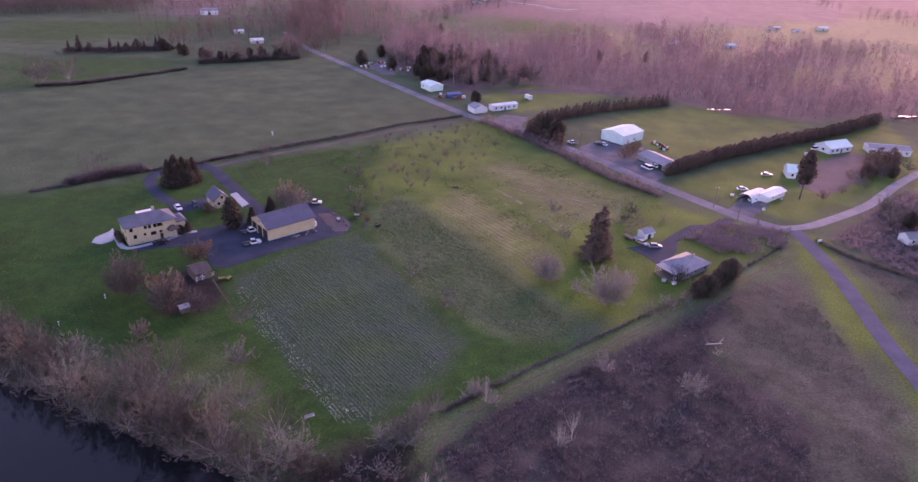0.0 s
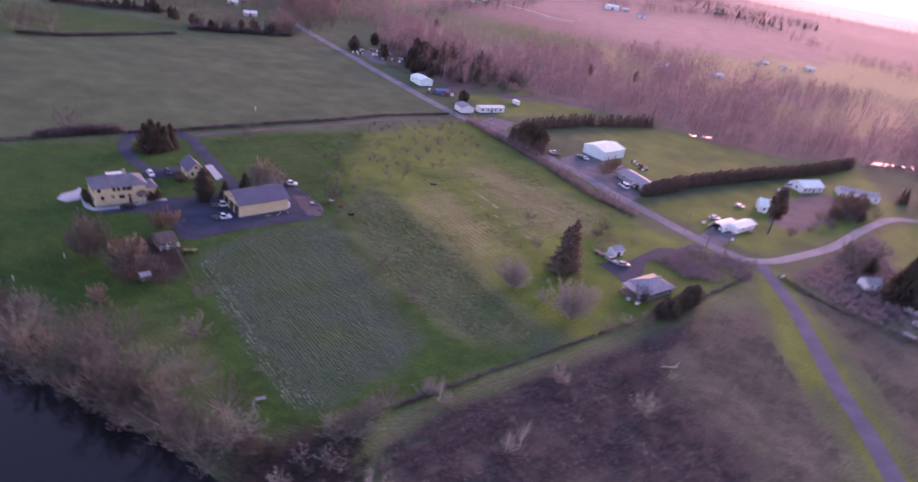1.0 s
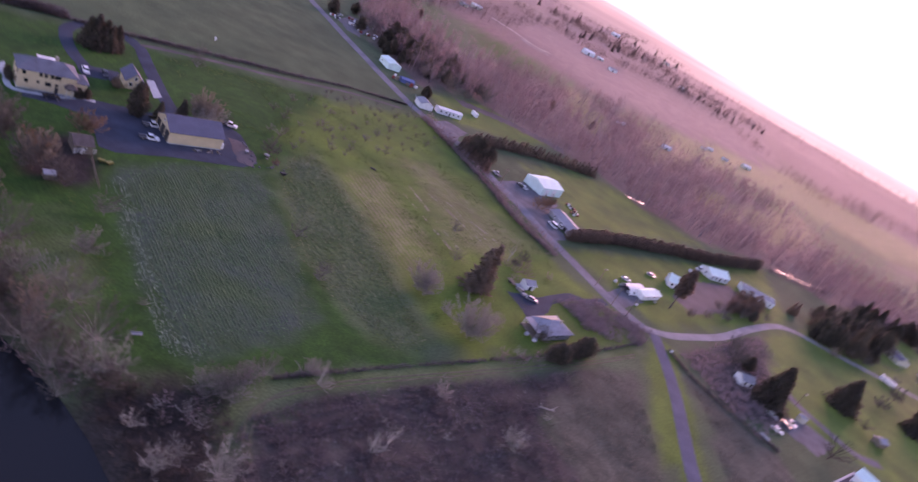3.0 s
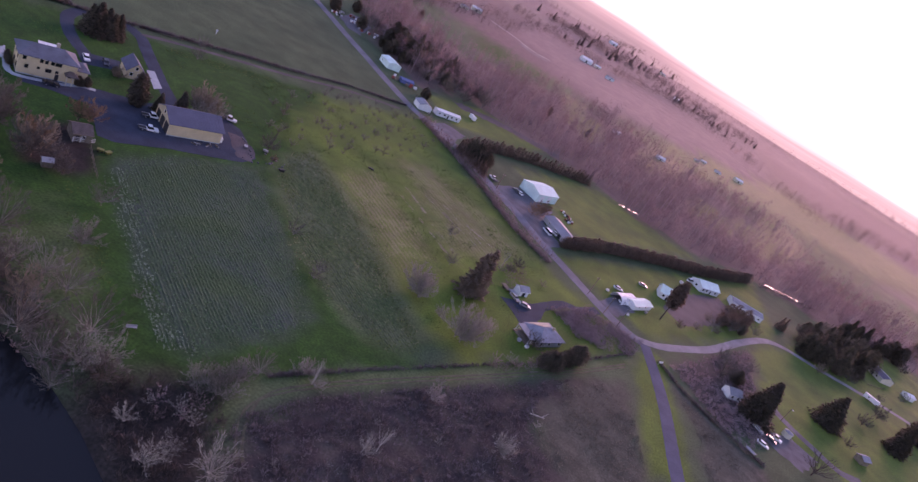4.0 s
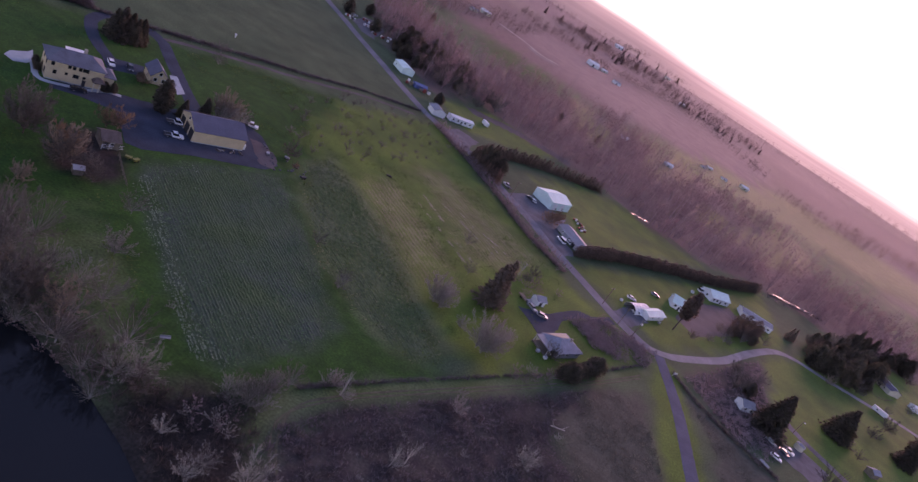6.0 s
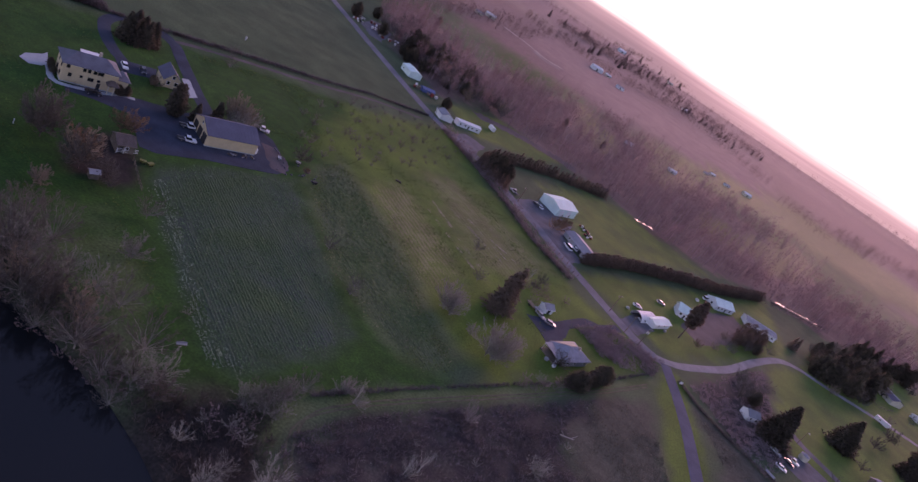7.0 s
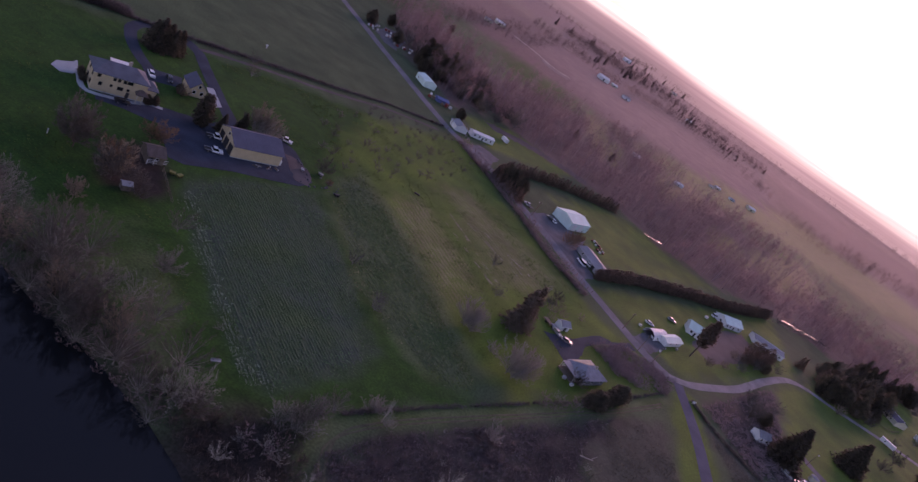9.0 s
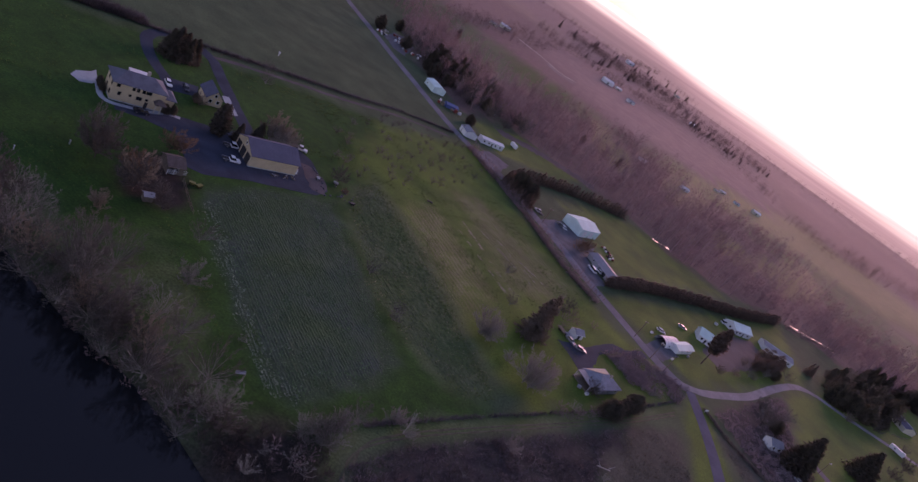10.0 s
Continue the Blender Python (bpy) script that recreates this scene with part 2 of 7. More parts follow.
        l.new(a.outputs["Fac"], k.inputs[0])
        if haze_sheen:
            most = n.new("ShaderNodeMath")
            most.operation = "MAXIMUM"
            l.new(haze_sheen, most.inputs[0])
            l.new(k.outputs[0], most.inputs[1])
            haze_sheen = most.outputs[0]
        else:
            haze_sheen = k.outputs[0]
    l.new(haze_sheen, b.inputs["Sheen Weight"])
    v = n.new("ShaderNodeMapRange")
    v.inputs["From Min"].default_value, v.inputs["From Max"].default_value = 0.3, 0.7
    v.inputs["To Min"].default_value, v.inputs["To Max"].default_value = 0.62, 1.36
    l.new(tuft, v.inputs["Value"])
    mul = n.new("ShaderNodeMix")
    mul.data_type, mul.blend_type = "RGBA", "MULTIPLY"
    mul.inputs["Factor"].default_value = 1.0
    l.new(out, mul.inputs["A"])
    l.new(v.outputs["Result"], mul.inputs["B"])
    v2 = n.new("ShaderNodeMapRange")
    v2.inputs["From Min"].default_value, v2.inputs["From Max"].default_value = 0.3, 0.7
    v2.inputs["To Min"].default_value, v2.inputs["To Max"].default_value = 0.82, 1.18
    l.new(stain, v2.inputs["Value"])
    mul2 = n.new("ShaderNodeMix")
    mul2.data_type, mul2.blend_type = "RGBA", "MULTIPLY"
    mul2.inputs["Factor"].default_value = 1.0
    l.new(mul.outputs["Result"], mul2.inputs["A"])
    l.new(v2.outputs["Result"], mul2.inputs["B"])
    l.new(mul2.outputs["Result"], b.inputs["Base Color"])
    bp = n.new("ShaderNodeBump")
    bp.inputs["Strength"].default_value, bp.inputs["Distance"].default_value = 0.35, 0.2
    l.new(tuft, bp.inputs["Height"])
    l.new(bp.outputs["Normal"], b.inputs["Normal"])
    return m


M_GROUND = ground_material()


# ---- building blocks ----
def mesh_from(name, verts, faces, mat):
    me = bpy.data.meshes.new(name)
    me.from_pydata([tuple(v) for v in verts], [], faces)
    me.materials.append(mat)
    me.update()
    return me


def part(name, bm, mat, parent, label=""):
    me = bpy.data.meshes.new(name)
    bmesh.ops.recalc_face_normals(bm, faces=bm.faces[:])
    bm.to_mesh(me)
    bm.free()
    me.materials.append(mat)
    ob = new(name, me)
    ob.parent = parent
    return tagged(ob, label)


def thing(name, x, y, turn, label, category, group="", z=0.0):
    ob = new(name)
    ob.empty_display_size = 0.5
    ob.matrix_basis = pose(x, y, z, 0, 0, turn)
    return tagged(ob, label, category, group)


def box(x0, x1, y0, y1, z0, z1, bm=None, bevel=0.0):
    bm = bm or bmesh.new()
    made = bmesh.ops.create_cube(bm, size=1.0, matrix=Matrix.Translation(((x0 + x1) / 2, (y0 + y1) / 2, (z0 + z1) / 2)) @ Matrix.Diagonal((x1 - x0, y1 - y0, z1 - z0, 1)))
    if bevel:
        edges = list({e for v in made["verts"] for e in v.link_edges})
        bmesh.ops.bevel(bm, geom=edges, offset=bevel, segments=2, affect="EDGES")
    return bm


def solid(points, faces, bm=None):
    bm = bm or bmesh.new()
    vs = [bm.verts.new(p) for p in points]
    for f in faces:
        bm.faces.new([vs[i] for i in f])
    return bm


def prism(profile, x0, x1, bm=None):
    """A profile of (y, z) drawn out along x."""
    n = len(profile)
    pts = [(x0, y, z) for y, z in profile] + [(x1, y, z) for y, z in profile]
    fs = [tuple(range(n)), tuple(range(2 * n - 1, n - 1, -1))] + [(i, (i + 1) % n, n + (i + 1) % n, n + i) for i in range(n)]
    return solid(pts, fs, bm)


def cyl(x, y, z, r, h, axis="Z", seg=12, bm=None, r2=None):
    bm = bm or bmesh.new()
    turn = {"Z": Matrix(), "X": Matrix.Rotation(radians(90), 4, "Y"), "Y": Matrix.Rotation(radians(90), 4, "X")}[axis]
    bmesh.ops.create_cone(bm, cap_ends=True, segments=seg, radius1=r, radius2=r if r2 is None else r2, depth=h, matrix=Matrix.Translation((x, y, z)) @ turn)
    return bm


# ---- ground ----
def smooth(d, w):
    """1 well inside, 0 well outside, over the width w."""
    return np.clip(0.5 + d / w, 0, 1)


def inside(x, y, poly):
    """Signed distance to a polygon: positive inside."""
    best, flag = np.full(x.shape, 1e9), np.zeros(x.shape, bool)
    for (ax, ay), (bx, by) in zip(poly, poly[1:] + poly[:1]):
        dx, dy = bx - ax, by - ay
        k = np.clip(((x - ax) * dx + (y - ay) * dy) / (dx * dx + dy * dy), 0, 1)
        best = np.minimum(best, np.hypot(x - ax - k * dx, y - ay - k * dy))
        with np.errstate(divide="ignore", invalid="ignore"):
            flag ^= ((ay > y) != (by > y)) & (x < dx * (y - ay) / dy + ax)
    return np.where(flag, best, -best)


def ripple(x, y, s, k=0):
    return (np.sin(x * s + 1.3 * k) * np.cos(y * s * 1.13 + 0.7 * k) + 0.6 * np.sin((x + y) * s * 2.3 + k) + 0.4 * np.cos((x - y) * s * 4.1 + 2 * k)) / 2


RIVER = [(-27.1, 76.2), (-36.4, 81.9), (-46.0, 86.4), (-63.3, 91.8), (-78.8, 94.1), (-101.3, 100.9), (-119.7, 104.9), (-175, 118), (-330, 150), (-900, 260), (-900, -400), (20, -400), (-12, 40)]


def ground_z(x, y):
    d = inside(x, y, RIVER)
    return -3.2 * smooth(d + 1.0, 6.0) + 0.12 * ripple(x, y, 0.05) * smooth(np.hypot(x, y - 200) - 330, 60)


def axis_steps(lo, a, b, hi, fine):
    mid = np.arange(a, b + fine / 2, fine)
    out, s, p = [], fine, b
    while p < hi:
        s *= 1.22
        p += s
        out.append(min(p, hi))
    low, s, p = [], fine, a
    while p > lo:
        s *= 1.22
        p -= s
        low.append(max(p, lo))
    return np.array(low[::-1] + list(mid) + out)


GX, GY = axis_steps(-4700, -190, 270, 4700, 2.0), axis_steps(-1500, 60, 470, 4700, 2.0)
gx, gy = np.meshgrid(GX, GY)


def belt(pts, width):
    """A band of that half-width along a line."""
    left, right = [], []
    for i, (ax, ay) in enumerate(pts):
        b0, b1 = pts[max(i - 1, 0)], pts[min(i + 1, len(pts) - 1)]
        dx, dy = b1[0] - b0[0], b1[1] - b0[1]
        n = math.hypot(dx, dy)
        left.append((ax - dy / n * width, ay + dx / n * width))
        right.append((ax + dy / n * width, ay - dx / n * width))
    return left + right[::-1]


COVERS = {}


def lay(kind, poly, soft):
    COVERS.setdefault(kind, []).append((poly, soft))


CROP = [(-86.6, 154.4), (-63.7, 131.0), (-51.9, 119.1), (-41.3, 111.8), (-36.4, 109.6), (-32.5, 110.8), (-26.6, 119.2), (-19.7, 132.4), (-19.9, 146.2), (-31.5, 161.9), (-47.2, 180.2), (-66.3, 201.0), (-83.7, 178.4), (-89.5, 164.4)]
STRIP = [(-67.6, 219.0), (-63.6, 236.9), (-43.7, 221.2), (-19.6, 196.2), (-2.5, 175.3), (9.8, 157.4), (1.4, 147.7), (-13.0, 152.1), (-25.3, 157.9), (-38.0, 168.0), (-56.5, 195.7)]
lay("tilled", CROP, 5)
lay("weedy", STRIP, 7)
# painted haze colour laid over all the far ground
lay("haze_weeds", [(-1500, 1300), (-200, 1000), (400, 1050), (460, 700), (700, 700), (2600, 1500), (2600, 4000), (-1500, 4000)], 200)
lay("lush", [(-191.4, 198.2), (-146.5, 239.6), (-120.7, 271.0), (-86.6, 298.9), (-52.8, 261.7), (-59.2, 216.7), (-23.7, 177.7), (9.9, 160.2), (8.6, 146.3), (-32.8, 102.0), (-39.3, 97.2), (-53.5, 101.5), (-73.7, 109.8), (-119.7, 119.9), (-200, 140), (-260, 190)], 8)
lay("lush", [(-423.9, 431.0), (-386.4, 476.3), (-330.4, 533.3), (-317.5, 578.9), (-368.1, 596.0), (-504.5, 518.2)], 20)
lay("lush", [(-127.2, 859.5), (-97.1, 915.4), (15.6, 812.3), (-28.2, 616.0), (-78.3, 658.8)], 16)
lay("lush", [(-323.7, 322.7), (-307.8, 335.1), (-369.9, 402.5), (-401.2, 406.5)], 15)
lay("olive", [(-84.9, 295.3), (-46.5, 359.7), (-12.6, 309.0), (38.0, 260.6), (79.5, 240.9), (57.2, 204.6), (20.9, 161.5), (-5.9, 179.4), (-42.9, 218.2), (-77.0, 232.3)], 9)
lay("olive", [(42.1, 280.3), (174.3, 424.4), (172.0, 350.3), (129.1, 296.1), (85.5, 252.5)], 6)
lay("olive", [(150.3, 319.6), (177.2, 343.1), (221.3, 421.9), (303.5, 448.9), (300, 330), (230, 220), (168.9, 233.0), (140.1, 230.6), (142.3, 260.1)], 8)
lay("olive", belt([(83.9, 236.5), (87.7, 227.5), (90.1, 206.8), (91.6, 171.7), (94.1, 146.6), (95, 90)], 4.8), 4)
lay("weedy", belt([(-19.3, 95.4), (-20.7, 103.3), (-18.2, 112.1), (-8.3, 125.1), (7.7, 143.6), (29.3, 167.6), (78.8, 225.8)], 2.2), 3)
lay("olive", [(119.8, 725.2), (166.5, 754.0), (234.5, 795.9), (172.3, 691.0), (107.5, 640.1)], 14)
lay("olive", [(147.9, 593.4), (262.0, 688.1), (241.8, 550.1), (201.5, 542.9), (123.8, 529.0)], 20)
lay("olive", [(80.2, 228.1), (86.2, 243.6), (92.7, 241.4), (96.9, 175.4), (78.9, 161.0)], 4)
lay("olive", [(-62.9, 402.7), (-30.0, 445.7), (20.3, 443.0), (6.7, 409.3), (-35.3, 375.0)], 5)
lay("lush", [(-325.7, 324.9), (-309.3, 339.2), (-259.1, 414.6), (-265.8, 437.0), (-341.9, 418.8), (-386.4, 390.5)], 12)
lay("weedy", [(-80.5, 111.6), (-84.5, 124.4), (-66.5, 119.3), (-58.0, 108.6)], 12)
lay("straw", [(-37.6, 275.7), (-26.6, 289.4), (26.3, 263.6), (19.0, 239.7), (2.4, 221.4)], 14)
lay("straw", [(-47.9, 224.1), (-40.0, 249.9), (-5.6, 215.2), (-9.0, 189.0), (-22.2, 195.5)], 14)
lay("straw", [(60, 700), (420, 760), (700, 1000), (300, 1000)], 60)
lay("olive", [(12.8, 363.8), (40.4, 408.7), (74.2, 421.1), (91.2, 414.2), (123.5, 401.1), (55.8, 320.9), (44.3, 315.5), (33.4, 345.2)], 12)
lay("dry", [(54.2, 190.2), (75.2, 209.3), (79.6, 173.4), (84.0, 144.0), (62, 60), (40, 60), (62.9, 133.1), (44.6, 150.1), (45.0, 166.5)], 6)
lay("dry", [(94.0, 227.7), (100, 224), (130, 206), (140, 170), (120, 120), (107, 120), (104, 170), (102, 205)], 5)
lay("brush", [(-16.4, 104.4), (-6.3, 120.9), (9.1, 139.0), (58.1, 192.8), (46.4, 167.4), (45.9, 150.8), (52.2, 144.8), (64.4, 133.9), (40, 60), (20, 70), (-8, 70)], 6)
lay("brush", [(95.4, 242.0), (148.5, 311.7), (138.6, 256.7), (140.1, 230.6), (114.3, 215.1)], 6)
lay("brush", [(-200, 760), (60, 740), (250, 1050), (-100, 1300), (-500, 1100)], 60)
lay("brush", [(300, 1050), (900, 1100), (1300, 1700), (500, 1700)], 80)
lay("mud", [(-112.5, 153.5), (-106.3, 163.5), (-96.8, 160.5), (-87.0, 147.0), (-90.4, 139.0), (-98.3, 137.1), (-106.4, 145.0)], 4)
lay("mould", [(-117.7, 449.2), (-68.4, 407.4), (-45.8, 455.4), (3.1, 436.1), (47.6, 438.9), (91.2, 414.2), (134.1, 416.8), (177.5, 438.3), (225.9, 435.6), (303.5, 448.9), (420, 520), (267.4, 560.7), (253.6, 656.4), (144.8, 690.7), (62.4, 724.6), (-4.9, 646.8), (-47.9, 615.9), (-77.6, 576.8), (-117.8, 602.1), (-157.4, 630.7), (-168.1, 575.8)], 14)
lay("plough", [(-98.0, 959.2), (-74.0, 1380.9), (2.7, 1455.0), (87.0, 1477.8), (192.6, 1386.2), (384.8, 1350.1), (337.0, 974.5), (177.5, 841.0), (62.2, 762.8), (17.0, 830.2)], 25)
lay("plough", [(-479.5, 733.0), (-416.0, 762.6), (-348.7, 637.1), (-403.6, 614.0)], 15)
lay("plough", [(-330, 1500), (600, 1500), (1500, 2200), (-300, 2200)], 60)
lay("mud", [(-200, 118), (-123.1, 108.7), (-93.9, 100.7), (-51.9, 91.2), (-43.7, 88.7), (-32.7, 101.8), (-25.2, 107.1), (-15.7, 95.8), (-12, 50), (-40, 40), (-200, 60)], 8)
lay("glade", [(100.5, 655.0), (145.4, 747.4), (158.8, 678.8), (130.5, 597.1), (104.5, 561.7), (91.3, 584.1)], 10)
lay("glade", [(147.2, 575.0), (169.4, 600.7), (190.3, 572.8), (175.2, 515.6), (140.8, 510.1)], 10)
lay("glade", [(195.7, 600.4), (270.0, 692.2), (293.4, 669.1), (240.7, 552.6), (200.3, 508.1), (183.3, 538.1)], 10)
lay("glade", [(11.3, 690.8), (38.0, 684.1), (66.9, 628.7), (50.4, 550.4), (22.4, 578.1)], 10)
gv = np.stack([gx, gy, ground_z(gx, gy)], -1).reshape(-1, 3)
nx, ny = len(GX), len(GY)
idx = np.arange(nx * ny).reshape(ny, nx)
quads = np.stack([idx[:-1, :-1], idx[:-1, 1:], idx[1:, 1:], idx[1:, :-1]], -1).reshape(-1, 4)
ground_me = mesh_from("ground", gv.tolist(), quads.tolist(), M_GROUND)
for kind, areas in COVERS.items():
    w = np.zeros(gx.shape)
    for k, (poly, soft) in enumerate(areas):
        d = inside(gx, gy, poly) + soft * 0.5 * ripple(gx, gy, 0.16, k)
        w = np.maximum(w, smooth(d, soft))
    ground_me.attributes.new(kind, "FLOAT", "POINT").data.foreach_set("value", w.ravel().astype(np.float32))
ground = tagged(new("ground", ground_me), "flat farmland of mown grass and winter fields", "ground", kind="structure")

water_me = mesh_from("water", [(-900, -600, -1.6), (30, -600, -1.6), (30, 300, -1.6), (-900, 300, -1.6)], [(0, 1, 2, 3)], M_WATER)
tagged(new("water", water_me), "dark calm river below a wooded bank", "water", kind="structure")


def sheet(name, outline, z, mat, label, category, rough=0.4, step=3.0, thick=0.06, seed=0):
    """A thin slab with a slightly ragged outline."""
    rnd = random.Random(seed)
    pts = []
    for (ax, ay), (bx, by) in zip(outline, outline[1:] + outline[:1]):
        n = max(1, int(math.hypot(bx - ax, by - ay) / step))
        for i in range(n):
            pts.append((ax + (bx - ax) * i / n + rnd.uniform(-rough, rough), ay + (by - ay) * i / n + rnd.uniform(-rough, rough)))
    bm = bmesh.new()
    face = bm.faces.new([bm.verts.new((x, y, z)) for x, y in pts])
    low = bmesh.ops.extrude_face_region(bm, geom=[face])
    bmesh.ops.translate(bm, verts=[v for v in low["geom"] if isinstance(v, bmesh.types.BMVert)], vec=(0, 0, -thick))
    bmesh.ops.triangulate(bm, faces=bm.faces[:])
    ob = part(name, bm, mat, None)
    return tagged(ob, label, category, kind="structure")


def curve_points(pts, step=2.5):
    """A smooth line through the points."""
    p = [Vector((*q, 0)) for q in pts]
    p = [p[0] * 2 - p[1]] + p + [p[-1] * 2 - p[-2]]
    out = []
    for i in range(1, len(p) - 2):
        n = max(2, int((p[i + 1] - p[i]).length / step))
        for k in range(n):
            t = k / n
            out.append(0.5 * (2 * p[i] + (p[i + 1] - p[i - 1]) * t + (2 * p[i - 1] - 5 * p[i] + 4 * p[i + 1] - p[i + 2]) * t * t + (3 * p[i] - p[i - 1] - 3 * p[i + 1] + p[i + 2]) * t ** 3))
    out.append(p[-2])
    return out


def ribbon(name, pts, width, z, mat, label, category="road", crown=0.05, rough=0.12, seed=0):
    """A road: a crowned strip along a line, with thin shoulders."""
    rnd = random.Random(seed)
    line = curve_points(pts)
    verts, faces = [], []
    for i, p in enumerate(line):
        d = (line[min(i + 1, len(line) - 1)] - line[max(i - 1, 0)]).normalized()
        s = Vector((-d.y, d.x, 0))
        w = [-width / 2 - 0.15, -width / 2, 0, width / 2, width / 2 + 0.15]
        for k, o in enumerate(w):
            q = p + s * (o + rnd.uniform(-rough, rough) * (k != 2))
            verts.append((q.x, q.y, z + (crown if k == 2 else 0 if k in (1, 3) else -0.08)))
    for i in range(len(line) - 1):
        for k in range(4):
            a = i * 5 + k
            faces.append((a, a + 1, a + 6, a + 5))
    ob = new(name, mesh_from(name, verts, faces, mat))
    return tagged(ob, label, category, kind="structure")


ribbon("road", [(82.4, 246.0), (77.0, 246.9), (66.2, 253.4), (54.8, 263.6), (42.5, 275.2), (29.3, 287.0), (16.3, 302.0), (3.0, 313.6), (-19.1, 335.5), (-38.0, 349.0), (-56.0, 358.5), (-66.5, 367.0), (-83.4, 382.5), (-104.0, 402.5), (-127.0, 424.3), (-149.5, 447.0), (-172.0, 468.5), (-191.1, 487.6), (-222.0, 519.0), (-262.0, 575.0)], 6.0, 0.05, M_ROAD, "narrow grey country road between fields")
ribbon("road", [(84.5, 245.5), (87.7, 227.5), (90.1, 206.8), (91.6, 171.7), (94.1, 146.6), (95, 100), (98, 40)], 5.2, 0.045, M_LANE, "straight asphalt lane with grass verges", seed=1)
ribbon("road", [(79.7, 245.9), (89.4, 250.5), (100.0, 259.6), (120.3, 280.9), (141.8, 311.4), (160.7, 334.3), (175.2, 342.1), (194.9, 342.2), (217.1, 344.2), (246.6, 345.6), (290, 340)], 4.0, 0.06, M_PALEGRAVEL, "curving pale gravel road from the junction", seed=2)


# ---- vegetation ----
def tube(verts, faces, p0, p1, r0, r1, n=5):
    d = (p1 - p0).normalized()
    a = d.orthogonal().normalized()
    b = d.cross(a)
    i = len(verts)
    for p, r in ((p0, r0), (p1, r1)):
        for k in range(n):
            c, s = math.cos(2 * math.pi * k / n), math.sin(2 * math.pi * k / n)
            verts.append(p + (a * c + b * s) * r)
    for k in range(n):
        faces.append((i + k, i + (k + 1) % n, i + n + (k + 1) % n, i + n + k))


def radial_tree_meshes(seed, h, spread, stems, forks, twigs, width, twig_mat, bark, bole=0.12, tilt=1.3, thick=0.010, dome=0.0):
    """A leafless tree whose stems fan out from a short bole, with forks and fine twigs along them."""
    rnd = random.Random(seed)
    tv, tf, cv, cf = [], [], [], []

    def away(d, angle):
        a = d.orthogonal().normalized()
        a.rotate(Matrix.Rotation(rnd.uniform(0, 6.283), 3, d))
        return (d * math.cos(angle) + a * math.sin(angle)).normalized()

    def twig(p, d, size):
        side = d.cross(Vector((rnd.uniform(-1, 1), rnd.uniform(-1, 1), rnd.uniform(-1, 1)))).normalized() * width * rnd.uniform(0.6, 1.3)
        i = len(cv)
        cv.extend([p - side, p + side, p + d * size])
        cf.append((i, i + 1, i + 2))

    tube(tv, tf, Vector((0, 0, -0.3)), Vector((0, 0, h * bole)), h * thick * 2.2, h * thick * 1.7, 7)
    for i in range(stems):
        turn, lean = 2.4 * i + rnd.uniform(-0.5, 0.5), tilt * math.sqrt((i + 0.3) / stems) * rnd.uniform(0.8, 1.1)
        d = Vector((math.sin(lean) * math.cos(turn), math.sin(lean) * math.sin(turn), math.cos(lean)))
        reach = h * (1 - bole) * rnd.uniform(0.78, 1.04) * (1 - 0.28 * lean / 1.4)
        a, r = Vector((0, 0, h * bole * rnd.uniform(0.55, 1.0))), h * thick
        for k in range(5):
            b = a + d * reach / 5
            tube(tv if k < 4 else cv, tf if k < 4 else cf, a, b, r, r * 0.72, 4)
            for j in range(forks if k else 0):
                fd = (away(d, rnd.uniform(0.35, 0.85)) + Vector((0, 0, 0.12))).normalized()
                o = a.lerp(b, rnd.random())
                e = o + fd * h * rnd.uniform(0.09, 0.19) * (1.2 - 0.13 * k)
                tube(cv, cf, o, e, r * 0.55, r * 0.2, 3)
                for t in range(twigs):
                    twig(o.lerp(e, rnd.uniform(0.25, 1.0)), away(fd, rnd.uniform(0.15, 0.8)), h * rnd.uniform(0.035, 0.1))
            a, r, d = b, r * 0.72, (away(d, rnd.uniform(0.05, 0.25)) + Vector((0, 0, 0.05))).normalized()
        for t in range(twigs * 2):
            twig(a - d * reach * 0.12 * rnd.random(), away(d, rnd.uniform(0.05, 0.6)), h * rnd.uniform(0.04, 0.1))
    for v in tv + cv:
        v.x, v.y = v.x * spread, v.y * spread
        # a rounded crown: what reaches past the dome is drawn back towards it
        q = Vector((v.x, v.y, v.z - 0.52 * h)) / (0.5 * h)
        if dome and q.length > 1 and v.z > 0.1 * h:
            v.x, v.y, v.z = Vector((0, 0, 0.52 * h)) + q * 0.5 * h * q.length ** -dome
    return mesh_from("trunk", tv, tf, bark), mesh_from("crown", cv, cf, twig_mat)


def tree_of(name, meshes, label, category="tree"):
    root = tagged(new(name), label, category)
    for me in meshes:
        ob = new(me.name.split(".")[0], me)
        ob.parent = root
    root.matrix_basis = pose(0, 0, -500)
    return root


def place(proto, x, y, size=1.0, turn=0.0, label="", group="", z=None):
    ob = copy_thing(proto, pose(0, 0, 0))
    zz = float(ground_z(np.array([x]), np.array([y]))[0]) if z is None else z
    ob.matrix_basis = pose(x, y, zz, 0, 0, turn) @ Matrix.Diagonal((size, size, size, 1))
    return tagged(ob, label, group=group)


